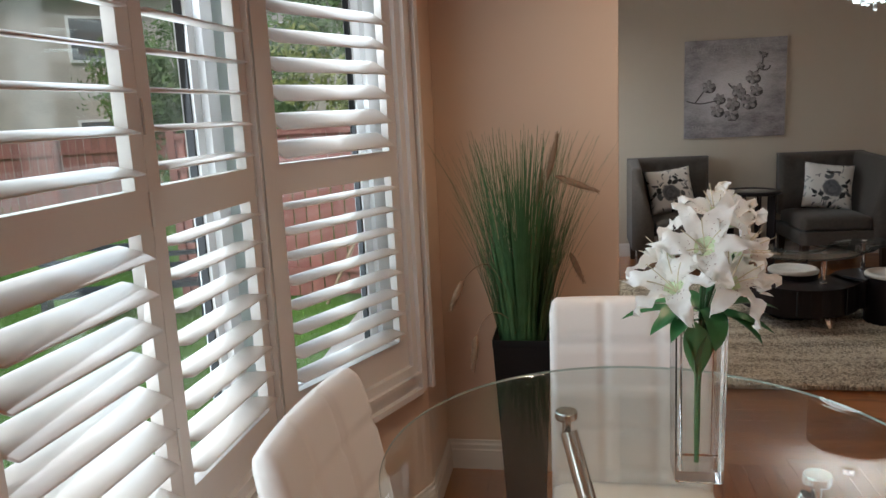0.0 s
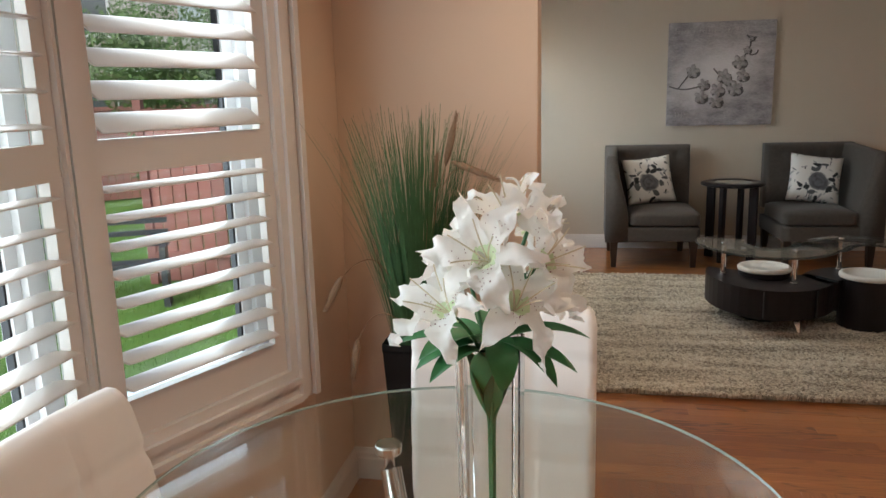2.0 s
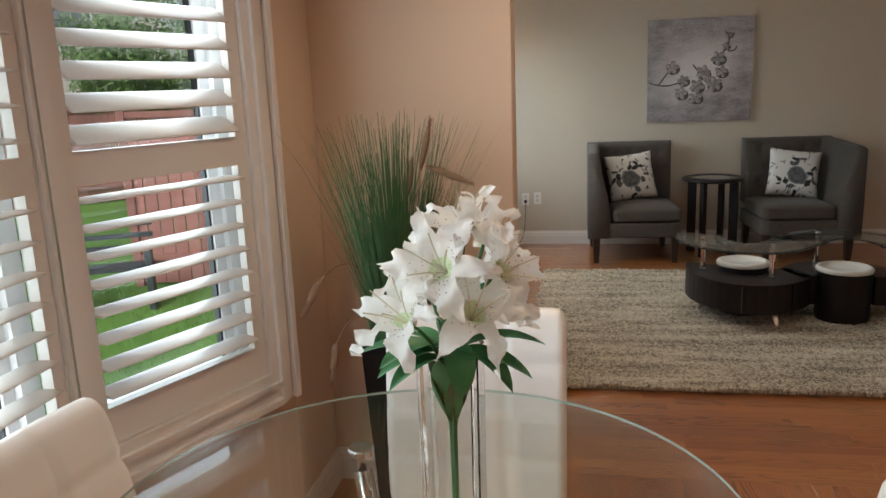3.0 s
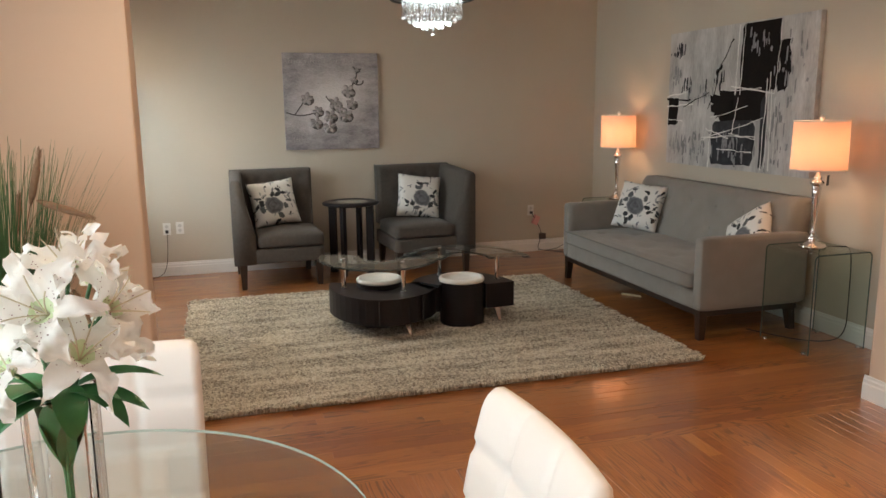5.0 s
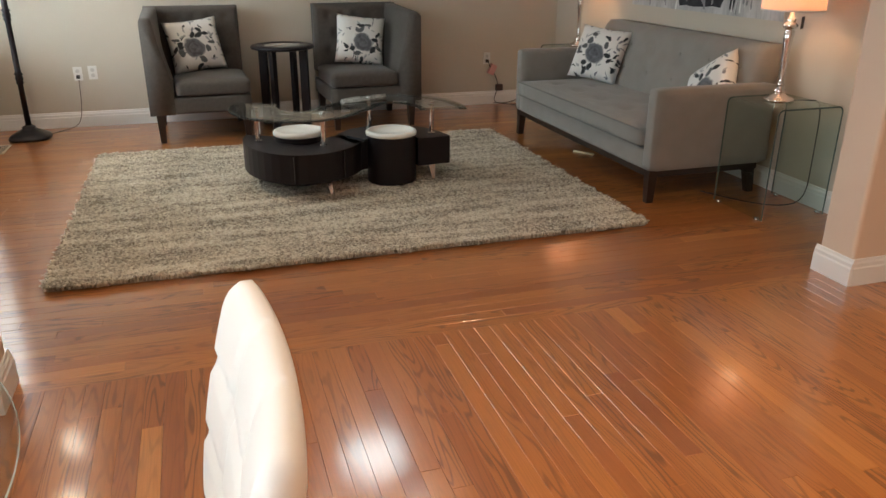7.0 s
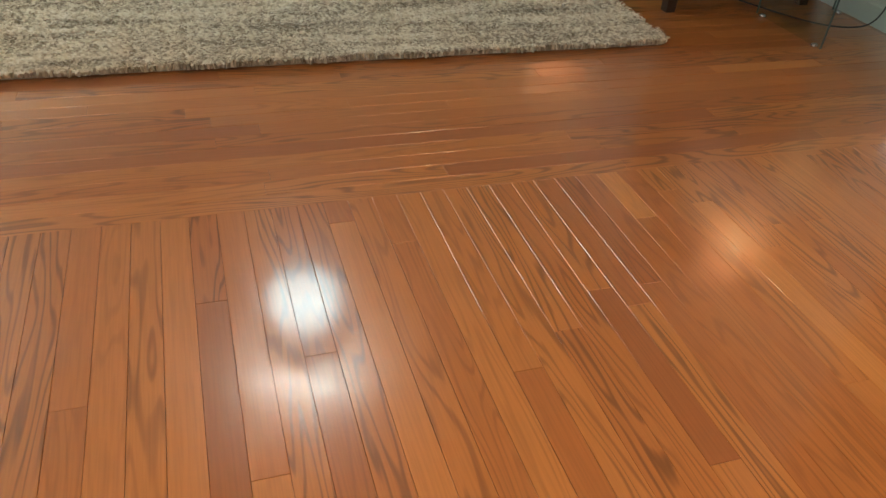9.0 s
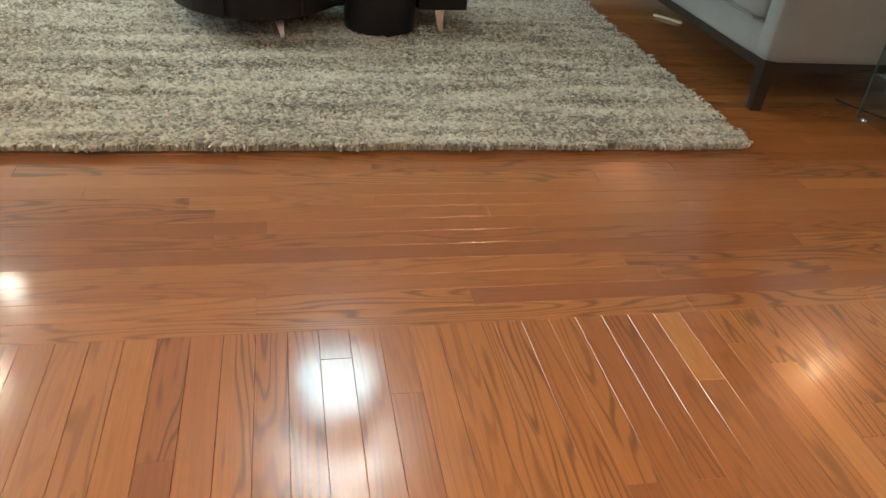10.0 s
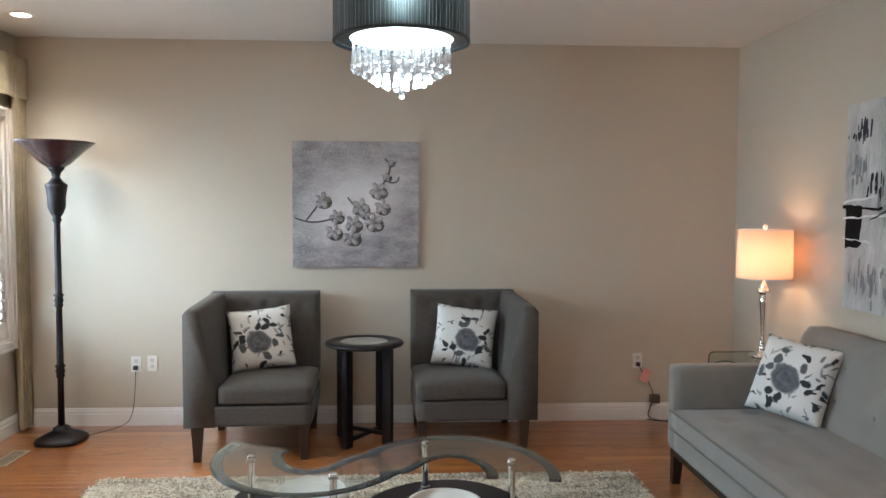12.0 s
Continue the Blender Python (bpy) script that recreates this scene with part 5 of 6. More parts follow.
def abstract_art():
    """The large black and white painting over the sofa, in the plane x = EAST; local u runs to the south."""
    y0, y1, z0, z1 = -3.20, -1.46, 1.04, 2.16
    art = empty("abstract_painting", pose(EAST, 0, 0), "large black, grey and white abstract painting above the sofa", "picture")
    bg = mat("grey_white_brushwork", (0.50, 0.49, 0.48), 0.6, vary=0.55, scale=6, fine=40, bump=0.6, depth=0.003, stretch=(1, 1.6, 0.5))
    part("canvas", boxm(-0.04, -0.002, y0, y1, z0, z1), bg, art, bevel=0.003)
    M_INK = mat("black_paint", (0.013, 0.010, 0.009), 0.85, vary=0.6, spec=0.15, scale=9, fine=60, bump=0.6, depth=0.003)
    M_INK2 = mat("dark_grey_paint", (0.045, 0.046, 0.052), 0.85, spec=0.15, vary=0.8, scale=14, fine=60, bump=0.6, depth=0.003)
    M_WHT = mat("white_scratch_paint", (0.78, 0.77, 0.74), 0.6, vary=0.1, bump=0.4)
    W, H = y1 - y0, z1 - z0
    rng = random.Random(8)
    lay = [0.0]

    def patch(u0, u1, v0, v1, material, rough=0.012, name="paint_field"):
        """A ragged field of paint; u from 0 at the north end, v from 0 at the foot."""
        lay[0] += 0.00004
        x = -0.0405 - lay[0]
        pts = []
        n = 26 if name == "paint_field" else 10
        for k in range(n):
            t = k / n * 4
            e, f_ = int(t), t - int(t)
            uu, vv = ((u0 + (u1 - u0) * f_, v0), (u1, v0 + (v1 - v0) * f_), (u1 - (u1 - u0) * f_, v1), (u0, v1 - (v1 - v0) * f_))[e]
            pts.append((uu + rng.uniform(-1, 1) * rough, vv + rng.uniform(-1, 1) * rough))
        bm = bmesh.new()
        vs = [bm.verts.new((x, y1 - min(0.995, max(0.005, u)) * W, z0 + min(0.99, max(0.01, v)) * H)) for u, v in pts]
        bm.faces.new(vs)
        bmesh.ops.triangulate(bm, faces=bm.faces)
        part(name, bm, material, art)

    G = mat("mid_grey_paint", (0.25, 0.25, 0.26), 0.55, vary=0.5, scale=10, fine=50, bump=0.5, depth=0.003)
    patch(0.55, 0.79, 0.54, 0.995, M_INK, 0.006)
    patch(0.79, 0.85, 0.54, 0.86, M_INK, 0.014)
    patch(0.42, 0.72, 0.34, 0.555, M_INK, 0.012)
    patch(0.36, 0.50, 0.36, 0.52, M_INK, 0.022)
    patch(0.37, 0.66, 0.03, 0.34, M_INK2, 0.012)
    patch(0.0, 0.085, 0.30, 0.50, M_INK, 0.008)
    patch(0.70, 0.73, 0.03, 0.50, M_INK2, 0.006)
    # broken grey scumbles, each of many small dabs
    for cu_, cv_, su_, sv_, n_, m_ in ((0.08, 0.86, 0.05, 0.05, 16, M_INK2), (0.07, 0.68, 0.04, 0.09, 18, G), (0.16, 0.60, 0.05, 0.04, 14, M_INK2), (0.18, 0.14, 0.16, 0.08, 44, G), (0.80, 0.30, 0.05, 0.20, 26, G), (0.88, 0.70, 0.06, 0.18, 22, G), (0.66, 0.86, 0.07, 0.06, 16, G), (0.52, 0.16, 0.10, 0.10, 30, G), (0.28, 0.52, 0.08, 0.05, 14, G), (0.40, 0.62, 0.05, 0.06, 10, M_INK2)):
        for _ in range(n_):
            u_, v_ = rng.gauss(cu_, su_ * 0.6), rng.gauss(cv_, sv_ * 0.6)
            du, dv = rng.uniform(0.0015, 0.006), rng.uniform(0.008, 0.05)
            patch(u_ - du, u_ + du, v_ - dv, v_ + dv, m_, 0.003, "paint_dab")

    def stroke(u0, v0, u1, v1, w, material, wob=0.006, name="paint_stroke"):
        lay[0] += 0.00012
        x = -0.0408 - lay[0]
        bm = bmesh.new()
        n = 8
        a, b = [], []
        d = Vector(((u1 - u0) * W, (v1 - v0) * H)).normalized()
        for k in range(n + 1):
            t = k / n
            p = Vector((u0 * W + (u1 - u0) * W * t, v0 * H + (v1 - v0) * H * t)) + Vector((-d.y, d.x)) * rng.uniform(-wob, wob)
            ww = w * rng.uniform(0.5, 1.2)
            for L, s in ((a, 1), (b, -1)):
                L.append(bm.verts.new((x, y1 - (p.x - s * d.y * ww), z0 + p.y + s * d.x * ww)))
        for i in range(n):
            bm.faces.new((a[i], a[i + 1], b[i + 1], b[i]))
        part(name, bm, material, art)

    for s in ((0.0, 0.44, 0.22, 0.46, 0.006), (0.0, 0.35, 0.14, 0.33, 0.004), (0.0, 0.52, 0.16, 0.55, 0.006), (0.50, 0.58, 0.78, 0.52, 0.005), (0.50, 0.55, 0.70, 0.56, 0.004),
              (0.30, 0.22, 0.68, 0.24, 0.005), (0.30, 0.20, 0.72, 0.36, 0.004), (0.36, 0.36, 0.62, 0.44, 0.003), (0.42, 0.14, 0.66, 0.13, 0.005), (0.52, 0.24, 0.55, 0.50, 0.004),
              (0.36, 0.0, 0.36, 0.24, 0.008), (0.53, 0.52, 0.54, 0.99, 0.006), (0.56, 0.52, 0.575, 0.99, 0.005), (0.72, 0.02, 0.735, 0.62, 0.005), (0.745, 0.02, 0.75, 0.66, 0.004), (0.77, 0.02, 0.765, 0.55, 0.006), (0.795, 0.05, 0.79, 0.5, 0.003), (0.78, 0.52, 0.80, 0.9, 0.004), (0.33, 0.28, 0.5, 0.22, 0.005), (0.5, 0.25, 0.68, 0.22, 0.005)):
        stroke(*s, M_WHT)
    for s in ((0.39, 0.66, 0.50, 0.90, 0.007), (0.39, 0.67, 0.43, 0.73, 0.016), (0.0, 0.50, 0.2, 0.49, 0.010), (0.14, 0.44, 0.34, 0.54, 0.004), (0.34, 0.42, 0.40, 0.60, 0.005)):
        stroke(*s, M_INK)


abstract_art()

# recessed lights (last four unseen, added to brighten the dining side), floor vent
for x, y in ((-2.62, -0.62), (-2.50, -1.62), (-2.45, -2.50), (0.9, -6.6), (0.6, -8.4), (-1.3, -8.5), (-1.45, -5.4)):
    p = empty("recessed_light", pose(x, y, CEIL), "lit recessed ceiling light with a white ring, dining-side ones added", "ceiling light", "recessed lights")
    bm = bmesh.new()
    lathe(bm, [(0.055, -0.004), (0.08, -0.004), (0.084, -0.0005), (0.055, -0.0005), (0.055, -0.004)], 32, cap=False)
    part("trim_ring", bm, M_TRIM, p)
    bm = bmesh.new()
    lathe(bm, [(0.001, -0.003), (0.055, -0.003)], 24, cap=False)
    part("lens", bm, M_POT, p, "glowing lens")
    # the stronger, warmer spots belong to the added dining-side lights
    light("pot_and_fill_light", "SPOT", 34 if y > -4.6 else (125 if y < -6.5 or x > 0 else 72), (1.0, 0.84, 0.66) if y > -4.6 else (1.0, 0.75, 0.52), pose(x, y, CEIL - 0.02), 0.05, spot=125)
vent = empty("floor_vent", pose(-2.70, -0.73, 0.0), "beige metal floor register beside the window", "vent")
part("frame", boxm(-0.055, 0.055, -0.15, 0.15, 0.001, 0.006), mat("beige_vent", (0.45, 0.38, 0.29), 0.5), vent, bevel=0.001)
bm = bmesh.new()
for i in range(16):
    box(bm, -0.04, 0.04, -0.135 + i * 0.017, -0.127 + i * 0.017, 0.0062, 0.0068)
part("slots", bm, M_BLACK, vent, "dark slots")

# curtains at the living room window
M_CURT = mat("damask_curtain", (0.42, 0.36, 0.25), 0.85, vary=0.35, scale=7, fine=60, bump=0.3, sheen=0.1)


def curtain(y0, y1, label):
    c = empty("curtain", pose(0, 0, 0), label, "curtain", "living room curtains")
    bm = bmesh.new()
    N, Z = 60, 8
    rows = []
    for j in range(Z + 1):
        z = 0.02 + 2.55 * j / Z
        k = 1.0 - 0.12 * math.sin(math.pi * j / Z)
        rows.append([bm.verts.new((WEST + 0.045 + 0.024 * math.sin(i * 0.75) * k + 0.01 * math.sin(i * 0.31 + j), y0 + (y1 - y0) * i / N, z)) for i in range(N + 1)])
    for j in range(Z):
        for i in range(N):
            bm.faces.new((rows[j][i], rows[j][i + 1], rows[j + 1][i + 1], rows[j + 1][i]))
    part("cloth", bm, M_CURT, c, "pleated patterned cloth", smooth=True)
    return c


curtain(-0.17, -0.02, "beige damask curtain gathered at the window's end")
curtain(-2.72, -2.42, "beige damask curtain gathered at the window's other end")
bm = bmesh.new()
N = 80
vr = [[bm.verts.new((WEST + 0.075 + 0.012 * math.sin(i * 0.9), -2.75 + 2.74 * i / N, z)) for i in range(N + 1)] for z in (2.34, 2.62)]
for i in range(N):
    bm.faces.new((vr[0][i], vr[0][i + 1], vr[1][i + 1], vr[1][i]))
tagged(link("valance", bm, M_CURT, smooth=True), "beige damask valance across the window head", "curtain")

# ---- dining furniture ----
TX, TY, TZ, TR = -1.970, -6.275, 0.86, 0.528
tb = empty("dining_table", pose(TX, TY, 0), "round clear glass dining table on chrome legs", "table")
bm = bmesh.new()
lathe(bm, [(TR - 0.003, TZ - 0.010), (TR, TZ - 0.008), (TR, TZ - 0.003), (TR - 0.003, TZ)], 96)
g = part("glass_top", bm, M_TGLASS, tb, "round clear glass top", smooth=False)
g.visible_shadow = False
bm = bmesh.new()
lathe(bm, [(TR + 0.0003, TZ - 0.008), (TR + 0.0012, TZ - 0.005), (TR + 0.0003, TZ - 0.002)], 96, cap=False)
part("glass_edge", bm, mat("pale_glass_edge", (0.42, 0.50, 0.45), 0.12, bump=0), tb, "pale green polished edge")
for a in (124, -5, 244):
    ca, sa = math.cos(radians(a)), math.sin(radians(a))
    lg = tube("leg", [(0.33 * ca, 0.33 * sa, 0.004), (0.10 * ca, 0.10 * sa, 0.36), (0.10 * ca, 0.10 * sa, 0.44), (0.285 * ca, 0.285 * sa, TZ - 0.058)], 0.021, M_CHROME, tb, "bent chrome tube leg")
    bm = bmesh.new()
    lathe(bm, [(0.010, TZ - 0.075), (0.010, TZ - 0.032), (0.024, TZ - 0.030), (0.026, TZ - 0.026), (0.026, TZ - 0.014), (0.024, TZ - 0.0105)], 28, 0.295 * ca, 0.295 * sa)
    part("support_puck", bm, M_STEEL, tb, "round metal disc under the glass")


def dining_chair(m, label):
    """White padded chair: local y = 0 is the back, the seat reaches to local y = +0.42. Tufted in squares."""
    c = empty("dining_chair", m, label, "chair", "dining chairs")
    W, T = 0.445, 0.082

    def back_y(z):
        k = (z - 0.47) / 0.53
        return -0.02 - 0.075 * k * k + 0.02 * k

    bm = bmesh.new()
    nx, nz = 36, 44
    grids = []
    for side in (0, 1):
        g = []
        for j in range(nz + 1):
            z = 0.44 + 0.56 * j / nz
            row = []
            for i in range(nx + 1):
                u = 2 * i / nx - 1
                x = u * W / 2
                ez = max(0.0, (z - 0.955) / 0.045)
                ex = max(0.0, (abs(u) - 0.93) / 0.07)
                rnd = math.sqrt(max(0.0, 1 - min(1, max(ez, ex) ** 2)))
                half = T / 2 * (0.35 + 0.65 * rnd) * (1 - 0.42 * max(0.0, (z - 0.62) / 0.38) ** 1.6)
                gx = min(abs(x - q) for q in (-0.072, 0.072))
                gz = min(abs(z - q) for q in (0.515, 0.64, 0.765, 0.88))
                gro = 0.010 * (math.exp(-(gx / 0.009) ** 2) + math.exp(-(gz / 0.009) ** 2)) if side == 1 else 0.0
                y = back_y(z) - 0.018 * (1 - u * u) + (half - gro if side else -half)
                xx = x * (1 - 0.03 * ez ** 2)
                row.append(bm.verts.new((xx, y, z - (0.012 * ex ** 2 if ez > 0.2 else 0))))
            g.append(row)
        grids.append(g)
    a, b = grids
    for j in range(nz):
        for i in range(nx):
            bm.faces.new((a[j][i], a[j][i + 1], a[j + 1][i + 1], a[j + 1][i]))
            bm.faces.new((b[j][i], b[j + 1][i], b[j + 1][i + 1], b[j][i + 1]))
        bm.faces.new((a[j][0], a[j + 1][0], b[j + 1][0], b[j][0]))
        bm.faces.new((a[j][nx], b[j][nx], b[j + 1][nx], a[j + 1][nx]))
    for i in range(nx):
        bm.faces.new((a[nz][i], a[nz][i + 1], b[nz][i + 1], b[nz][i]))
        bm.faces.new((a[0][i], b[0][i], b[0][i + 1], a[0][i + 1]))
    part("backrest", bm, M_LEATHER, c, "curved back stitched in squares", smooth=True)
    part("seat", soft_box(-W / 2, W / 2, -0.03, 0.41, 0.41, 0.475, 0.028, 0.012), M_LEATHER, c, smooth=True)
    for x in (-0.17, 0.17):
        for y in (0.02, 0.36):
            bm = bmesh.new()
            lathe(bm, [(0.011, 0), (0.013, 0.41)], 14, x, y)
            part("leg", bm, M_CHROME, c, "chrome tube leg", smooth=False)
    return c


# backs at the table's far side, at the side by the opening, and by the windows
dining_chair(pose(-1.96, -5.655, 0, 0, 0, 180), "white padded dining chair facing the window side of the table")
dining_chair(pose(-1.228, -6.31, 0, 0, 0, 91), "white padded dining chair with stitched squares near the living room")
dining_chair(pose(-2.54, -6.385, 0, 0, 0, -93), "white padded dining chair beside the bay window")

# vase with lilies
VX, VY, VR = -1.897, -6.335, 0.042
vs_ = empty("vase", pose(VX, VY, TZ), "tall square clear glass vase holding white lilies", "vase")
bm = bmesh.new()
def sq_ring(r, z):
    k = r * 0.85
    pts = []
    for sx, sy in ((1, 1), (-1, 1), (-1, -1), (1, -1)):
        for t in ((r, k) if sx * sy > 0 else (k, r), (k, r) if sx * sy > 0 else (r, k)):
            pts.append((sx * t[0], sy * t[1], z))
    return [bm.verts.new(p) for p in pts]
rs = [sq_ring(VR, 0.001), sq_ring(VR + 0.002, 0.305), sq_ring(VR - 0.003, 0.305), sq_ring(VR - 0.006, 0.022)]
for p, q in zip(rs, rs[1:]):
    for i in range(8):
        bm.faces.new((p[i], p[(i + 1) % 8], q[(i + 1) % 8], q[i]))
bm.faces.new(rs[0]), bm.faces.new(rs[-1])
part("vessel", bm, M_VASE, vs_).visible_shadow = False

M_PETAL = mat("lily_petal", (0.97, 0.94, 0.90), 0.5, vary=0.06, scale=20, fine=160, bump=0.1)
pn, pk = M_PETAL.node_tree.nodes, M_PETAL.node_tree.links
ptr, pmx = pn.new("ShaderNodeBsdfTranslucent"), pn.new("ShaderNodeMixShader")
ptr.inputs[0].default_value, pmx.inputs[0].default_value = (1.0, 0.97, 0.92, 1), 0.42
pk.new(bsdf(M_PETAL).outputs[0], pmx.inputs[1]), pk.new(ptr.outputs[0], pmx.inputs[2])
pk.new(pmx.outputs[0], pn["Material Output"].inputs[0])
M_THROAT = mat("lily_throat", (0.74, 0.88, 0.58), 0.6, vary=0.2, scale=60)
M_LEAF = mat("dark_lily_leaf", (0.03, 0.15, 0.045), 0.4, vary=0.4, scale=20, bump=0.2)
M_STEM = mat("lily_stem", (0.04, 0.13, 0.045), 0.5, vary=0.3)
M_DOT = mat("petal_freckles", (0.30, 0.12, 0.12), 0.6)
M_STAMEN = mat("stamen", (0.70, 0.62, 0.45), 0.6)
bq = empty("lily_bouquet", pose(VX, VY, TZ + 0.022), "bunch of white lilies with dark green leaves in the vase", "flowers")
rngl = random.Random(4)


def petal_strip(L, w, curl, droop, wavy):
    """Points of one petal: rows along its length, five across, in a local frame with x outwards and z up."""
    rows = []
    n = 12
    x = z = 0.0
    ang = radians(62)
    for k in range(n + 1):
        t = k / n
        width = w * (math.sin(math.pi * min(1, t * 0.93 + 0.07)) ** 0.75) * (1 - 0.25 * t)
        if k == n:
            width = 0.001
        row = []
        for j in range(-3, 4):
            s = j / 3
            lift = 0.30 * width * abs(s) ** 1.8 * (1 - 0.8 * t) + wavy * math.sin(t * 17 + 2.2 * s + wavy * 900) * abs(s) * t
            row.append((x - math.sin(ang) * lift, s * width, z + math.cos(ang) * lift))
        rows.append(row)
        ang -= radians(droop) / n * (0.35 + 1.3 * t)
        x += L / n * math.cos(ang)
        z += L / n * math.sin(ang)
    return rows


def lily(at, face, size, roll):
    """One bloom as part of the bunch: six petals, throat, freckles, stamens."""
    rot = Vector(face).to_track_quat("Z", "Y").to_matrix().to_4x4()
    m = Matrix.Translation(at) @ rot @ pose(0, 0, 0, 0, 0, roll)
    fl_ = part("bloom", boxm(-0.002, 0.002, -0.002, 0.002, -0.01, 0.002), M_THROAT, bq, "open white lily bloom")
    fl_.matrix_basis = m
    for k in range(6):
        bm = bmesh.new()
        L, w = size * (1.0 if k % 2 else 0.94) * rngl.uniform(0.92, 1.08), size * (0.205 if k % 2 else 0.148)
        rows = petal_strip(L, w, 0, rngl.uniform(85, 165), 0.013 * rngl.uniform(0.6, 1.5))
        vv = [[bm.verts.new(p) for p in r] for r in rows]
        for r0, r1 in zip(vv, vv[1:]):
            for j in range(6):
                bm.faces.new((r0[j], r0[j + 1], r1[j + 1], r1[j]))
        p = part("petal", bm, [M_PETAL, M_THROAT], fl_, smooth=True)
        for i, poly in enumerate(p.data.polygons):
            if i // 6 < 3 and 1 <= i % 6 <= 4:
                poly.material_index = 1
        p.matrix_basis = pose(0, 0, 0.0 if k % 2 else -0.002, 0, 0, 60 * k + rngl.uniform(-5, 5))
        if k % 2:
            bm = bmesh.new()
            for _ in range(16):
                i, j = rngl.randint(2, 6), rngl.randint(1, 5)
                c = Vector(rows[i][j]) + Vector((rngl.uniform(-1, 1) * 0.003, rngl.uniform(-1, 1) * 0.002, 0.0016))
                bmesh.ops.create_icosphere(bm, subdivisions=1, radius=0.0008, matrix=Matrix.Translation(c))
            d = part("freckles", bm, M_DOT, fl_)
            d["kind"] = "stuff"
            d.matrix_basis = p.matrix_basis
    for k in range(5):
        a = radians(72 * k + 20)
        c, s = math.cos(a), math.sin(a)
        tube("stamen", [(0, 0, 0.0), (0.1 * size * c, 0.1 * size * s, 0.35 * size), (0.28 * size * c, 0.28 * size * s, 0.62 * size)], 0.0009, M_STAMEN, fl_)


BZ = 0.305 - 0.022
RIGHT, FWD = Vector((0.98, 0.17, 0)), Vector((-0.17, 0.98, 0))


def at(r, u, f):
    return Vector((0, 0, BZ + u)) + RIGHT * r + FWD * f


BLOOMS = ((at(-0.050, 0.050, -0.045), (-0.45, -0.50, 0.72), 0.115, 10), (at(0.028, 0.054, -0.045), (0.35, -0.52, 0.74), 0.115, 35),
          (at(-0.002, 0.120, -0.035), (-0.25, -0.80, 0.50), 0.115, 0), (at(0.026, 0.165, 0.0), (0.05, -0.35, 0.9), 0.098, 20),
          (at(0.062, 0.105, 0.0), (0.75, -0.45, 0.45), 0.108, 50), (at(-0.03, 0.085, 0.045), (-0.6, 0.6, 0.5), 0.10, 15), (at(0.055, 0.15, 0.03), (0.8, 0.1, 0.5), 0.085, 0),
          (at(0.05, 0.06, 0.04), (0.7, 0.6, 0.4), 0.10, 25))
for b_ in BLOOMS:
    lily(*b_)
    tube("stem", [(0.0, 0.0, 0.01), (0.001, 0.001, 0.06), (0.001, 0.0, 0.12), (0.002, 0.002, 0.18), tuple(Vector((0, 0, BZ)) + (Vector(b_[0]) - Vector((0, 0, BZ))) * 0.35), tuple(b_[0])], 0.0028, M_STEM, bq)


tube("pistil", [tuple(at(0.026, 0.165, 0.0)), tuple(at(0.042, 0.20, -0.01)), tuple(at(0.038, 0.228, -0.01)), tuple(at(0.022, 0.226, -0.01))], 0.0016, M_PETAL, bq, "long curled white pistil")


def leaf(base, out, L, w, droop=60, start=30):
    a = math.degrees(math.atan2(out[1], out[0]))
    bm = bmesh.new()
    n, x, z, ang = 10, 0.0, 0.0, radians(start)
    rows = []
    for k in range(n + 1):
        t = k / n
        ww = w * math.sin(math.pi * (0.08 + 0.92 * t)) ** 0.8 if k < n else 0.0005
        rows.append([bm.verts.new((x, s * ww, z + abs(s) * ww * 0.35)) for s in (-1, -0.5, 0, 0.5, 1)])
        ang -= radians(droop) / n
        x += L / n * math.cos(ang)
        z += L / n * math.sin(ang)
    for r0, r1 in zip(rows, rows[1:]):
        for j in range(4):
            bm.faces.new((r0[j], r0[j + 1], r1[j + 1], r1[j]))
    ob = part("leaf", bm, M_LEAF, bq, "pointed dark green leaf", smooth=True)
    ob.matrix_basis = Matrix.Translation(base) @ pose(0, 0, 0, 0, 0, a)


for r, u, f, L, w, dr, s0 in ((-0.6, -0.01, -0.8, 0.13, 0.018, 50, 25), (-1, 0.0, 0, 0.13, 0.02, 40, 20), (1, 0.0, -0.1, 0.13, 0.02, 50, 30), (0.25, 0.01, -1, 0.10, 0.022, 140, 20), (-0.7, 0.01, -0.6, 0.12, 0.022, 45, 22), (0.7, 0.0, -0.7, 0.12, 0.02, 80, 25), (0, 0, 1, 0.12, 0.02, 50, 30), (0.8, 0.03, 0.6, 0.15, 0.02, 40, 45), (-0.8, 0.0, 0.7, 0.12, 0.02, 70, 30), (-0.9, -0.0, -0.5, 0.11, 0.02, 45, 15), (0.9, -0.005, -0.5, 0.12, 0.02, 45, 15)):
    d = RIGHT * r + FWD * f
    leaf(at(0.01 * r, u, 0.01 * f), d, L, w, dr, s0)
for r, f, L in ((-0.5, -1, 0.11), (0.6, -0.7, 0.10), (0.9, 0.5, 0.1), (-0.9, 0.3, 0.1)):
    d = RIGHT * r + FWD * f
    leaf(Vector((0, 0, 0.172)), d, L * 1.05, 0.024, 12, 76)
for k in range(5):
    a = 72 * k
    c, s = math.cos(radians(a)), math.sin(radians(a))
    tube("stem", [(0.002 * c, 0.002 * s, 0.002), (0.003 * c, 0.003 * s, 0.06), (0.003 * c, 0.003 * s, 0.13), (0.004 * c, 0.004 * s, 0.18), (0.018 * c, 0.018 * s, BZ)], 0.0026, M_STEM, bq)


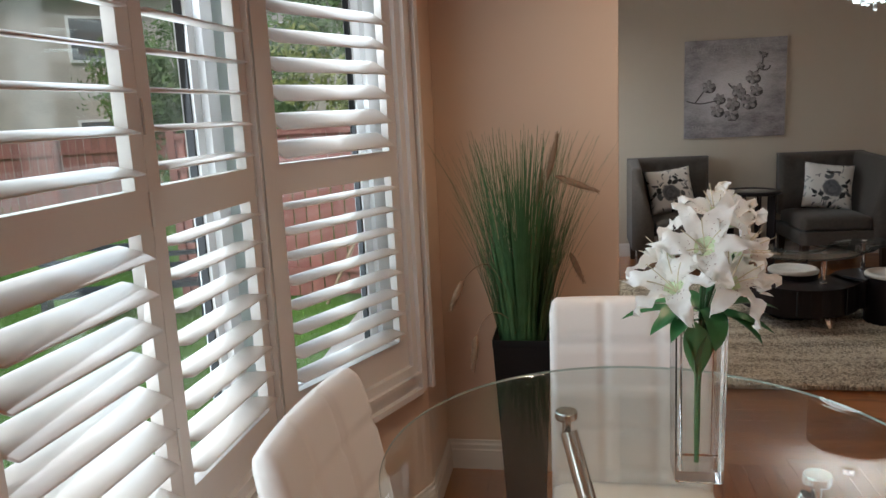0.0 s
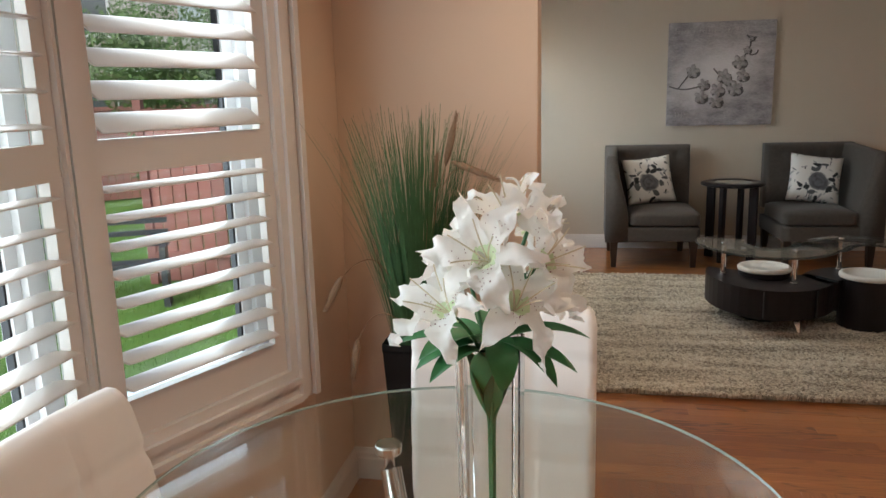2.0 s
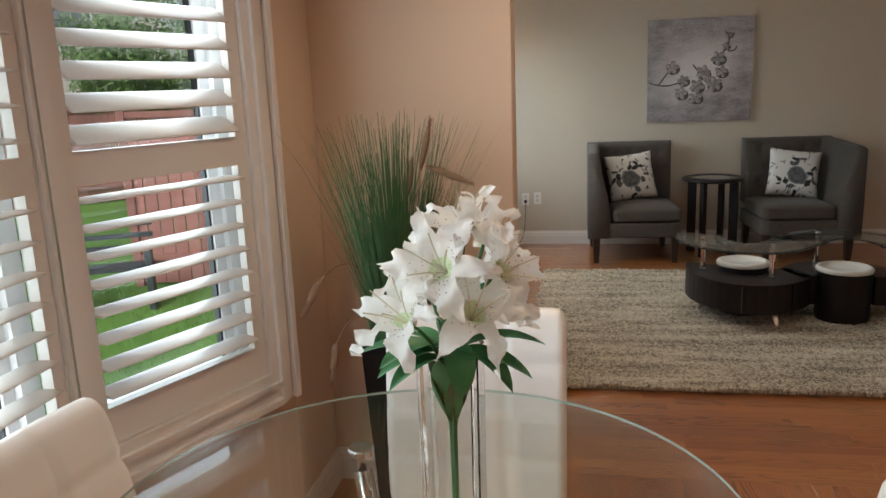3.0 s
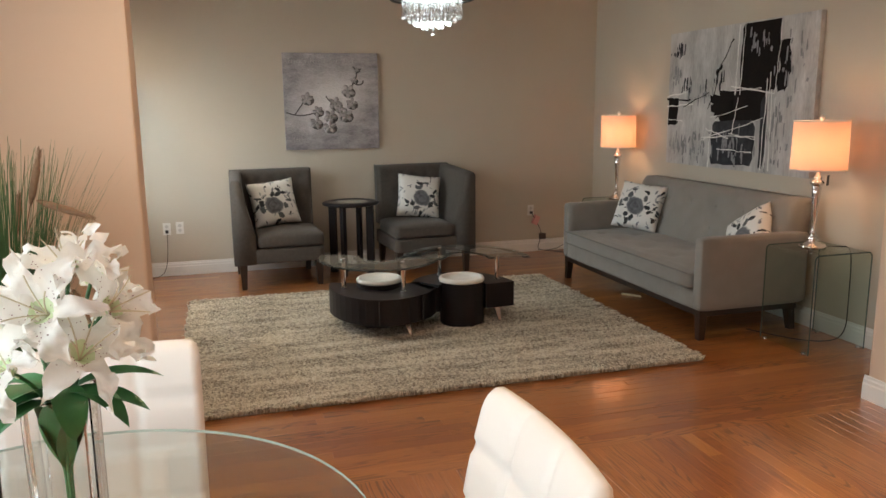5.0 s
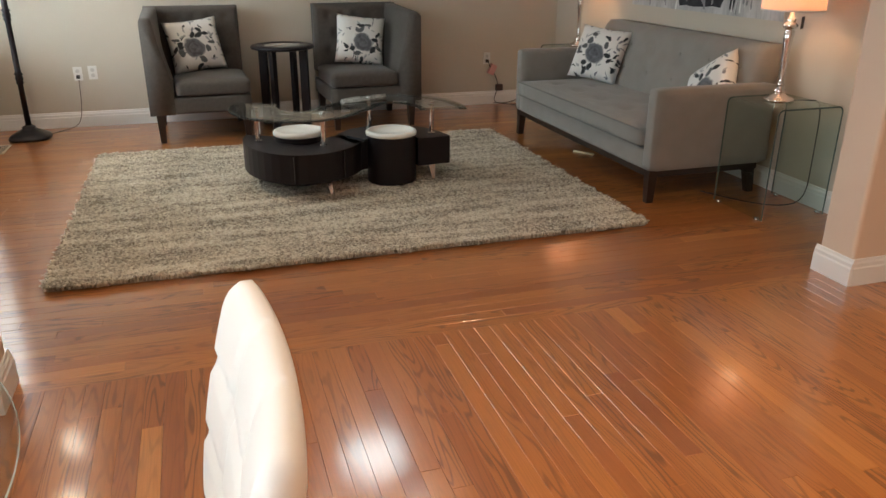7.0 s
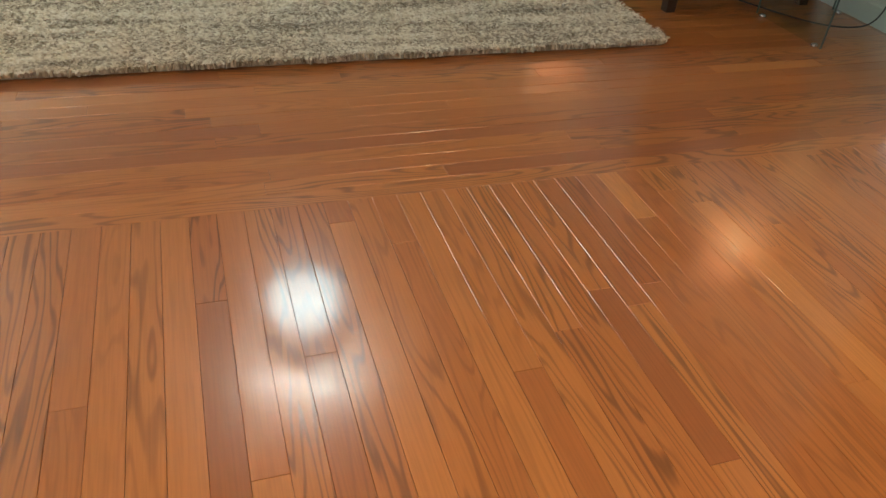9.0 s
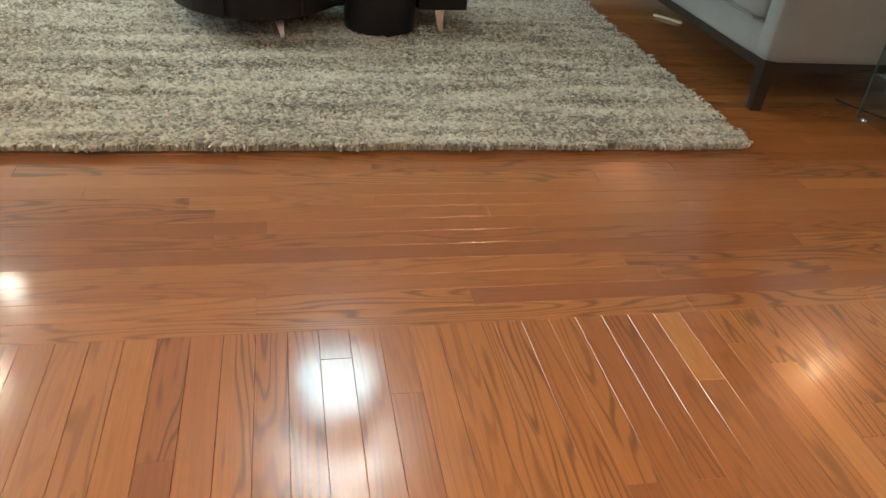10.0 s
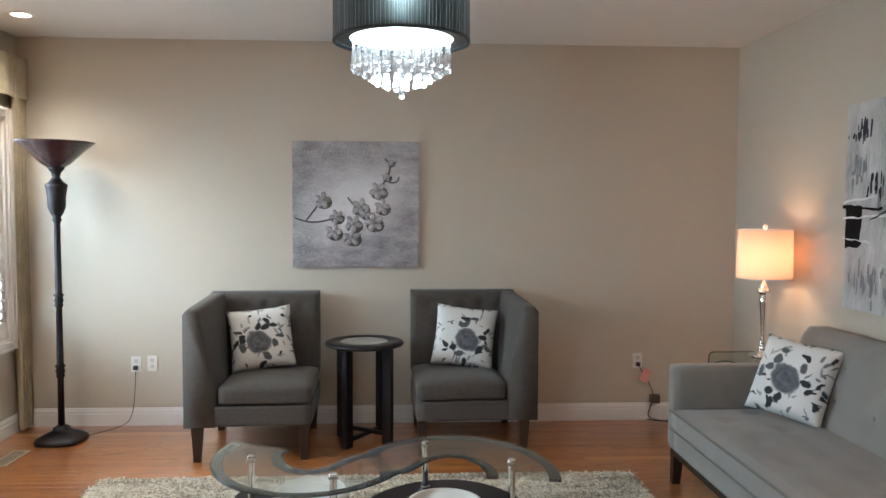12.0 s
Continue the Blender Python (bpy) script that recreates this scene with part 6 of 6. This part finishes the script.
# tall grass plant
PX, PY = -2.30, -4.99
pl = empty("grass_plant", pose(PX, PY, 0), "tall green grass with brown foxtails in a black planter", "plant")
bm = bmesh.new()
taper(bm, 0, 0, 0, 0.72, 0.14, 0.21)
bmesh.ops.inset_region(bm, faces=[f for f in bm.faces if f.calc_center_median().z > 0.71], thickness=0.015)
for f in bm.faces:
    if f.calc_center_median().z > 0.71 and f.calc_area() > 0.04:
        bmesh.ops.translate(bm, vec=(0, 0, -0.03), verts=f.verts)
part("planter", bm, M_PLANTER, pl, "tapered square black planter", bevel=0.004)
M_GRASS = mat("plastic_grass", (0.06, 0.155, 0.06), 0.5, vary=0.5, scale=18, fine=90, bump=0.0)
rg = random.Random(12)
bm = bmesh.new()
for i in range(760):
    a, r0 = rg.uniform(0, 2 * math.pi), 0.085 * math.sqrt(rg.random())
    L = rg.uniform(0.34, 0.79)
    lean = (r0 / 0.085) * rg.uniform(0.01, 0.20) + rg.uniform(0, 0.05)
    base = Vector((r0 * math.cos(a), r0 * math.sin(a), 0.69))
    out = Vector((math.cos(a), math.sin(a), 0))
    side = Vector((-math.sin(a), math.cos(a), 0))
    w = rg.uniform(0.0018, 0.0034)
    bend = rg.uniform(0.0, 0.18) ** 1.3 * 1.6
    prev = None
    k_n = 6
    for k in range(k_n + 1):
        t = k / k_n
        p = base + out * (lean * t * L / 0.7 + bend * t * t * t * L) + Vector((0, 0, L * t * (1 - 0.25 * bend * t)))
        ww = w * (1 - 0.8 * t)
        cur = [bm.verts.new(p + side * ww), bm.verts.new(p - side * ww + out * ww * 0.5)]
        if prev:
            bm.faces.new((prev[0], cur[0], cur[1], prev[1]))
        prev = cur
part("foliage", bm, M_GRASS, pl, "dense thin green blades")["kind"] = "stuff"
M_FOX = mat("brown_foxtail", (0.30, 0.19, 0.12), 0.9, vary=0.4, scale=60, fine=200)
for pts, hl in (([(0.02, 0, 0.7), (0.05, 0.0, 1.1), (0.10, -0.01, 1.28), (0.12, -0.01, 1.36)], 0.14), ([(0.0, 0, 0.7), (0.05, -0.02, 1.05), (0.09, -0.04, 1.22), (0.15, -0.06, 1.29), (0.20, -0.06, 1.27)], 0.13),
                ([(0.0, 0, 0.7), (-0.07, -0.1, 1.0), (-0.16, -0.22, 1.02), (-0.20, -0.26, 0.93)], 0.09), ([(0.0, 0, 0.7), (-0.06, -0.12, 0.85), (-0.14, -0.22, 0.82), (-0.15, -0.24, 0.72)], 0.10),
                ([(0.0, 0, 0.7), (0.03, -0.03, 1.0), (0.06, -0.06, 1.18), (0.075, -0.06, 1.26)], 0.10), ([(0.0, 0, 0.7), (0.08, 0.05, 0.95), (0.17, 0.06, 1.02), (0.2, 0.06, 0.95)], 0.10)):
    tube("foxtail_stem", pts, 0.0014, M_FOX, pl)
    d = (Vector(pts[-1]) - Vector(pts[-2])).normalized()
    q = d.to_track_quat("Z", "Y").to_matrix().to_4x4()
    bm = bmesh.new()
    hl *= 1.2
    for i in range(420):
        t = rg.random()
        a = rg.uniform(0, 6.283)
        rr_ = 0.016 * math.sin(math.pi * (0.1 + 0.85 * t)) ** 0.5
        c, s = math.cos(a), math.sin(a)
        p0, p1 = Vector((0.3 * rr_ * c, 0.3 * rr_ * s, t * hl)), Vector((1.25 * rr_ * c, 1.25 * rr_ * s, t * hl + 0.014))
        s_ = Vector((-s, c, 0)) * 0.001
        bm.faces.new([bm.verts.new(p) for p in (p0 - s_, p0 + s_, p1)])
    lathe(bm, [(0.001, 0), (0.010, hl * 0.2), (0.011, hl * 0.6), (0.001, hl)], 10)
    ob = part("foxtail", bm, M_FOX, pl, "bristly brown seed head")
    ob.matrix_basis = Matrix.Translation(Vector(pts[-1]) - d * hl * 0.5) @ q

# ---- outdoors, seen through the bay shutters ----
G0 = -0.55
M_LAWN = mat("lawn", (0.12, 0.27, 0.05), 0.9, vary=0.5, scale=1.5, fine=25, bump=0.6, depth=0.03)
bm = bmesh.new()
box(bm, -400, 400, -400, 400, G0 - 0.1, G0)
tagged(link("ground", bm, M_LAWN), "green lawn with small yellow flowers", kind="structure")
bm = bmesh.new()
rgr = random.Random(3)
for i in range(26000):
    x, y = -3.4 - 9 * rgr.random() ** 1.3, rgr.uniform(-10, 3)
    h, a, w = rgr.uniform(0.03, 0.07), rgr.uniform(0, 6.28), 0.004
    bm.faces.new([bm.verts.new(p) for p in ((x - w * math.cos(a), y - w * math.sin(a), G0), (x + w * math.cos(a), y + w * math.sin(a), G0), (x + 0.02 * math.sin(a), y, G0 + h))])
tagged(link("grass_blades", bm, M_LAWN), "short lawn grass blades", kind="stuff")
M_FENCE = mat("red_brown_fence_stain", (0.37, 0.165, 0.15), 0.8, vary=0.3, scale=3, fine=60, bump=0.3, rand=0.35, stretch=(1, 1, 0.15))
fence = empty("fence", pose(0, 0, 0), "red-brown stained wooden board fence round the garden", "fence")
post_me = board_me = None


def fence_run(x0, y0, x1, y1):
    global post_me, board_me
    L = math.hypot(x1 - x0, y1 - y0)
    rz = math.degrees(math.atan2(y1 - y0, x1 - x0))
    n = int(L / 0.145)
    for i in range(n):
        m = pose(x0 + (x1 - x0) * i / n, y0 + (y1 - y0) * i / n, G0, 0, 0, rz)
        if board_me is None:
            board_me = part("board", boxm(0.004, 0.14, -0.01, 0.01, 0.03, 1.90), M_FENCE, fence)
            board_me.matrix_basis = m
            board_me = board_me.data
        else:
            ob = new("board", board_me)
            ob.parent, ob.matrix_basis = fence, m
    for i in range(int(L / 2.4) + 1):
        m = pose(x0 + (x1 - x0) * i * 2.4 / L, y0 + (y1 - y0) * i * 2.4 / L, G0, 0, 0, rz)
        if post_me is None:
            o = part("post", boxm(-0.045, 0.045, -0.06, 0.03, 0, 2.08), M_FENCE, fence)
            o.matrix_basis = m
            post_me = o.data
        else:
            ob = new("post", post_me)
            ob.parent, ob.matrix_basis = fence, m
    for z in (0.3, 1.55, 1.90):
        o = part("fence_rail", boxm(0, L, -0.05, -0.012, z, z + 0.07), M_FENCE, fence)
        o.matrix_basis = pose(x0, y0, G0, 0, 0, rz)


fence_run(-6.6, 0.35, -3.2, 0.75)
fence_run(-17.5, 1.0, -9.0, 9.5)
fence_run(-17.5, -12, -17.5, 1.0)
M_SLAB = mat("white_stone_slab", (0.72, 0.73, 0.74), 0.6, vary=0.08, scale=5)
slab = link("garden_slab", boxm(0, 1.0, -1.9, 1.9, G0, G0 + 0.05, m=pose(-4.22, -2.1, 0, 0, 0, 4)), M_SLAB, bevel=0.01)
tagged(slab, "long pale stone slab lying on the lawn", "slab")
stick = tube("garden_stake", [(-4.85, 0.2, G0), (-4.65, 0.22, -0.15), (-4.42, 0.25, 0.28)], 0.018, mat("bare_stake", (0.5, 0.4, 0.3), 0.8))
tagged(stick, "thin bare wooden stake leaning over the lawn", "stake")
bench = empty("garden_bench", pose(-6.6, -0.9, G0, 0, 0, 25), "dark metal garden bench on the lawn before the fence", "bench")
M_BENCH = mat("dark_blue_metal", (0.05, 0.065, 0.085), 0.5)
for z in (0.42, 0.6, 0.72, 0.84):
    part("slat", boxm(-0.8, 0.8, -0.02 + (z > 0.5) * 0.22, (z > 0.5) * 0.22 + 0.02 + (z < 0.5) * 0.2, z, z + 0.05), M_BENCH, bench)
for x in (-0.75, 0.75):
    part("leg", boxm(x - 0.03, x + 0.03, -0.02, 0.24, 0, 0.62), M_BENCH, bench)
M_HEDGE = mat("shrub_leaf", (0.12, 0.22, 0.07), 0.7, vary=0.5, scale=3)
M_BARK = mat("bark", (0.22, 0.18, 0.15), 0.9, vary=0.3, bump=0.5)


def shrub(x, y, h, r, n, seed, material=None, name="tree"):
    rn = random.Random(seed)
    t = empty(name, pose(x, y, G0), "leafy green garden tree behind the fence" if name == "tree" else "leafy green shrub by the fence", name, "garden trees")
    bm = bmesh.new()
    limbs = []
    taper(bm, 0, 0, 0, h * 0.55, 0.16 * h / 4, 0.09 * h / 4)
    for _ in range(7):
        a, e = rn.uniform(0, 6.28), rn.uniform(0.4, 1.1)
        p0 = Vector((0, 0, h * rn.uniform(0.3, 0.55)))
        p1 = p0 + Vector((math.cos(a) * r * 0.8, math.sin(a) * r * 0.8, h * 0.35 * e))
        limbs.append((p0, p1))
        d = (p1 - p0).normalized()
        s, u = d.cross(Vector((0, 0, 1))).normalized(), Vector((0, 0, 1))
        w0, w1 = 0.03 * h / 4, 0.008
        v = [bm.verts.new(p0 + s * w0), bm.verts.new(p0 - s * w0), bm.verts.new(p0 + u * w0 * 1.5), bm.verts.new(p1)]
        for f in ((0, 1, 3), (1, 2, 3), (2, 0, 3)):
            bm.faces.new([v[i] for i in f])
    part("trunk", bm, M_BARK, t)
    verts, faces = [], []
    clumps = [(p0 + (p1 - p0) * rn.uniform(0.4, 1.1) + Vector([rn.uniform(-1, 1) * r * 0.3 for _ in range(3)]), rn.uniform(0.2, 0.42) * r) for p0, p1 in limbs for _ in range(4)]
    for i in range(n):
        c, cr_ = rn.choice(clumps)
        d = Vector((rn.gauss(0, 1), rn.gauss(0, 1), rn.gauss(0, 1))).normalized() * cr_ * rn.random() ** 0.4
        p = c + d
        a, b_ = Vector((rn.gauss(0, 1), rn.gauss(0, 1), rn.gauss(0, 1))).normalized() * 0.06, Vector((rn.gauss(0, 1), rn.gauss(0, 1), rn.gauss(0, 1))).normalized() * 0.035
        k = len(verts)
        verts += [p - a, p - b_, p + a, p + b_]
        faces.append((k, k + 1, k + 2, k + 3))
    me = bpy.data.meshes.new("crown")
    me.from_pydata(verts, [], faces)
    me.materials.append(material or M_HEDGE)
    o = new("crown", me)
    o.parent = t
    o["kind"] = "stuff"


M_YEL = mat("spring_leaf", (0.30, 0.36, 0.12), 0.7, vary=0.4, scale=3)
for x, y, h, r, n, s in ((-20.5, 5.0, 4.2, 1.8, 6000, 1), (-8.2, 5.5, 4.4, 1.9, 9000, 2), (-4.8, 4.4, 3.6, 1.6, 8000, 3), (-13, 9.5, 4.6, 1.8, 6000, 4), (-20.4, -6.5, 5.0, 1.8, 6000, 5), (-10.5, 12.5, 6, 2.2, 6000, 6), (-2.5, 7.5, 4.5, 1.8, 6000, 7)):
    shrub(x, y, h, r, n, s, M_YEL if s % 2 else None)
shrub(-9.6, 6.8, 1.3, 0.8, 3500, 10, name="shrub")

M_BRICK = mat("grey_brown_brick", (0.52, 0.49, 0.46), 0.85, vary=0.25, scale=2, fine=12, bump=0.4, depth=0.01)
M_ROOF = mat("grey_shingle", (0.11, 0.11, 0.12), 0.9, vary=0.3, scale=2, fine=20)


def house(m, w, d, h, label):
    hs = empty("house", m, label, "house", "neighbouring houses")
    part("wall", boxm(-w / 2, w / 2, -d / 2, d / 2, 0, h), M_BRICK, hs)
    bm = bmesh.new()
    e = 0.5
    v = [bm.verts.new(p) for p in ((-w / 2 - e, -d / 2 - e, h), (w / 2 + e, -d / 2 - e, h), (w / 2 + e, d / 2 + e, h), (-w / 2 - e, d / 2 + e, h), (-w / 2 + d / 3, 0, h + d * 0.3), (w / 2 - d / 3, 0, h + d * 0.3))]
    for f in ((0, 1, 5, 4), (1, 2, 5), (2, 3, 4, 5), (3, 0, 4), (3, 2, 1, 0)):
        bm.faces.new([v[i] for i in f])
    part("roof", bm, M_ROOF, hs)
    for fl_z in (1.0, 3.9):
        for k in (-0.32, 0.0, 0.32):
            for yy in (-d / 2 - 0.02,):
                x = k * w
                wi = part("window", boxm(x - 0.6, x + 0.6, yy - 0.05, yy + 0.03, fl_z, fl_z + 1.3), M_VINYL, hs)
                part("pane", boxm(x - 0.52, x + 0.52, yy - 0.062, yy - 0.052, fl_z + 0.08, fl_z + 1.22), mat("dark_window", (0.12, 0.14, 0.16), 0.1, bump=0) if "dark_window" not in bpy.data.materials else bpy.data.materials["dark_window"], wi)


house(pose(-22, 13, G0, 0, 0, 42), 14, 9, 5.8, "neighbour's two-storey grey brick house beyond the fence")
house(pose(-27, -4, G0, 0, 0, 80), 11, 9, 5.8, "neighbour's two-storey brick house with white windows")
house(pose(-9, 22, G0, 0, 0, 12), 12, 9, 5.8, "neighbour's brick house behind trees")

# ---- rug ----
RX0, RX1, RY0, RY1 = -1.945, 1.115, -3.675, -1.215


def rug_mat():
    m = bpy.data.materials.new("shag_pile")
    m.use_nodes = True
    n, l = m.node_tree.nodes, m.node_tree.links
    b = bsdf(m)
    b.inputs["Roughness"].default_value = 0.9
    b.inputs["Sheen Weight"].default_value = 0.25
    tc, mp, a, s, ramp = n.new("ShaderNodeTexCoord"), n.new("ShaderNodeMapping"), n.new("ShaderNodeTexNoise"), n.new("ShaderNodeTexNoise"), n.new("ShaderNodeValToRGB")
    mp.inputs["Scale"].default_value = (0.9, 7.0, 0.0)
    l.new(tc.outputs["Object"], mp.inputs[0])
    l.new(mp.outputs[0], a.inputs["Vector"])
    a.inputs["Scale"].default_value, a.inputs["Detail"].default_value, a.inputs["Roughness"].default_value = 1.4, 7, 0.66
    isl = n.new("ShaderNodeNewGeometry")
    add, sc = n.new("ShaderNodeMath"), n.new("ShaderNodeMath")
    sc.operation, sc.inputs[1].default_value, sc.inputs[2].default_value = "MULTIPLY_ADD", 0.38, -0.19
    l.new(isl.outputs["Random Per Island"], sc.inputs[0])
    l.new(a.outputs["Fac"], add.inputs[0]), l.new(sc.outputs[0], add.inputs[1])
    e = ramp.color_ramp.elements
    e[0].position, e[0].color = 0.28, (0.32, 0.27, 0.20, 1)
    e[1].position, e[1].color = 0.75, (1.0, 0.955, 0.86, 1)
    for p, c in ((0.40, (0.56, 0.49, 0.38, 1)), (0.50, (0.78, 0.70, 0.57, 1)), (0.62, (0.96, 0.90, 0.77, 1))):
        el = e.new(p)
        el.color = c
    l.new(add.outputs[0], ramp.inputs[0])
    l.new(ramp.outputs[0], b.inputs["Base Color"])
    tr, mx = n.new("ShaderNodeBsdfTranslucent"), n.new("ShaderNodeMixShader")
    mx.inputs[0].default_value = 0.45
    l.new(ramp.outputs[0], tr.inputs[0])
    l.new(b.outputs[0], mx.inputs[1]), l.new(tr.outputs[0], mx.inputs[2])
    l.new(mx.outputs[0], n["Material Output"].inputs[0])
    return m


M_RUG = rug_mat()
rug = empty("rug", pose(0, 0, 0), "large shaggy beige and grey streaked rug on the hardwood floor", "rug")
bm = boxm(RX0 + 0.01, RX1 - 0.01, RY0 + 0.01, RY1 - 0.01, 0.003, 0.014)
part("backing", bm, mat("rug_backing", (0.45, 0.40, 0.32), 0.95), rug)
rs_ = np.random.default_rng(5)
NT = 150000
px = rs_.uniform(RX0, RX1, NT)
fray = 1.0 + 0.0025 * np.sin(px * 17) + 0.0022 * rs_.standard_normal(NT)
py = RY1 - (RY1 - RY0) * fray * (1 - rs_.uniform(0, 1, NT) ** 1.25)
px = (RX0 + RX1) / 2 + (px - (RX0 + RX1) / 2) * (1 + 0.005 * rs_.standard_normal(NT) + 0.004 * np.sin(py * 31))
lump = np.sin(px * 61 + 3 * np.sin(py * 37)) * np.sin(py * 83 + 2 * np.sin(px * 29))
hh = 0.022 + 0.008 * rs_.random(NT) + 0.004 * lump
an = rs_.uniform(0, 2 * np.pi, NT) * 0.8 + 1.2 * np.sin(px * 9 + np.sin(py * 11) * 2)
ln_ = rs_.uniform(0.014, 0.030, NT)
wd = rs_.uniform(0.003, 0.0062, NT)
ca, sa = np.cos(an), np.sin(an)
rows_ = []
for t_, hz, ww_ in ((0.0, 0.0, 1.0), (0.25, 0.92, 1.0), (0.7, 1.0, 1.0), (1.0, 0.82, 0.6)):
    rows_ += [np.stack([px + ca * ln_ * t_ - s_ * sa * wd * ww_, py + sa * ln_ * t_ + s_ * ca * wd * ww_, 0.010 + hh * hz], -1) for s_ in (1, -1)]
vts = np.stack(rows_, 1).reshape(-1, 3)
q_ = (np.arange(NT) * 8)[:, None, None] + np.array([[0, 1, 3, 2], [2, 3, 5, 4], [4, 5, 7, 6]])[None]
me = bpy.data.meshes.new("shag")
me.from_pydata(vts.tolist(), [], q_.reshape(-1, 4).tolist())
me.materials.append(M_RUG)
o = new("shag", me)
o.parent = rug
o["kind"] = "stuff"

# ---- floor: strips along x in the living room, along y in the dining side ----
floor = tagged(link("floor", boxm(-3.3, 3.55, SOUTH, 0.15, -0.12, -0.0125), M_SUB), "glossy red oak strip floor", kind="structure")
PWD, PT = 0.066, 0.012
JOIN_Y = -4.54
rf = random.Random(21)
LENS = [0.5, 0.75, 1.0, 1.3, 1.7, 2.2]


def strip_geo(L, x=0.0, y=0.0, dz=0.0, tip=0.0):
    c, z, w = 0.0006, dz, PWD - 0.0006
    a = [(x, y), (x + L, y), (x + L, y + w), (x, y + w)]
    i = [(x + c, y + c), (x + L - c, y + c), (x + L - c, y + w - c), (x + c, y + w - c)]
    up = (z - tip, z - tip, z + tip, z + tip)
    v = [(*p, -PT + z) for p in a] + [(*p, -0.0007 + h) for p, h in zip(a, up)] + [(*p, h) for p, h in zip(i, up)]
    f = [(0, 1, 5, 4), (1, 2, 6, 5), (2, 3, 7, 6), (3, 0, 4, 7), (4, 5, 9, 8), (5, 6, 10, 9), (6, 7, 11, 10), (7, 4, 8, 11), (8, 9, 10, 11)]
    return v, f


piece_me = {}
for L in LENS:
    v, f = strip_geo(L - 0.0004)
    me = bpy.data.meshes.new("plank")
    me.from_pydata(v, [], f)
    me.materials.append(M_FLOOR_P)
    piece_me[L] = me
count = 0


def strips(name, m, u0, u1, v0, v1, near):
    """Fill local u0..u1 by v0..v1 with strips along local x. near(x, y) in the world picks those kept as single pieces."""
    global count
    V, F = [], []
    y = v0
    while y < v1 - 0.001:
        x = u0 - rf.choice(LENS) * rf.random()
        while x < u1:
            L = rf.choice(LENS)
            dz = rf.uniform(-0.00025, 0.00025)
            w = m @ Vector((x + L / 2, y + PWD / 2, 0))
            if x >= u0 and x + L <= u1 and near(w.x, w.y) and count < 296:
                ob = new("plank", piece_me[L])
                ob.parent = floor
                ob.matrix_basis = m @ pose(x, y, dz, rf.uniform(-0.45, 0.45), rf.uniform(-0.012, 0.012))
                count += 1
            else:
                a, b = max(x, u0), min(x + L - 0.0004, u1)
                if b - a > 0.01:
                    v, f = strip_geo(b - a, a, y, dz, rf.uniform(-0.00024, 0.00024))
                    k = len(V)
                    V += v
                    F += [tuple(k + i for i in q) for q in f]
            x += L
        y += PWD
    me = bpy.data.meshes.new(name)
    me.from_pydata(V, [], F)
    me.materials.append(M_FLOOR_J)
    ob = new(name, me)
    ob.parent = floor
    ob.matrix_basis = m
    ob["kind"] = "stuff"


strips("plank_field", pose(0, 0, 0), WEST, EAST, JOIN_Y, -0.005, lambda x, y: -1.5 < x < 1.0 and y < -3.9)
strips("plank_field", pose(3.4, SOUTH, 0, 0, 0, 90), 0.0, JOIN_Y - SOUTH, 0.0, 6.4, lambda x, y: -1.3 < x < 1.05 and y > -5.75)
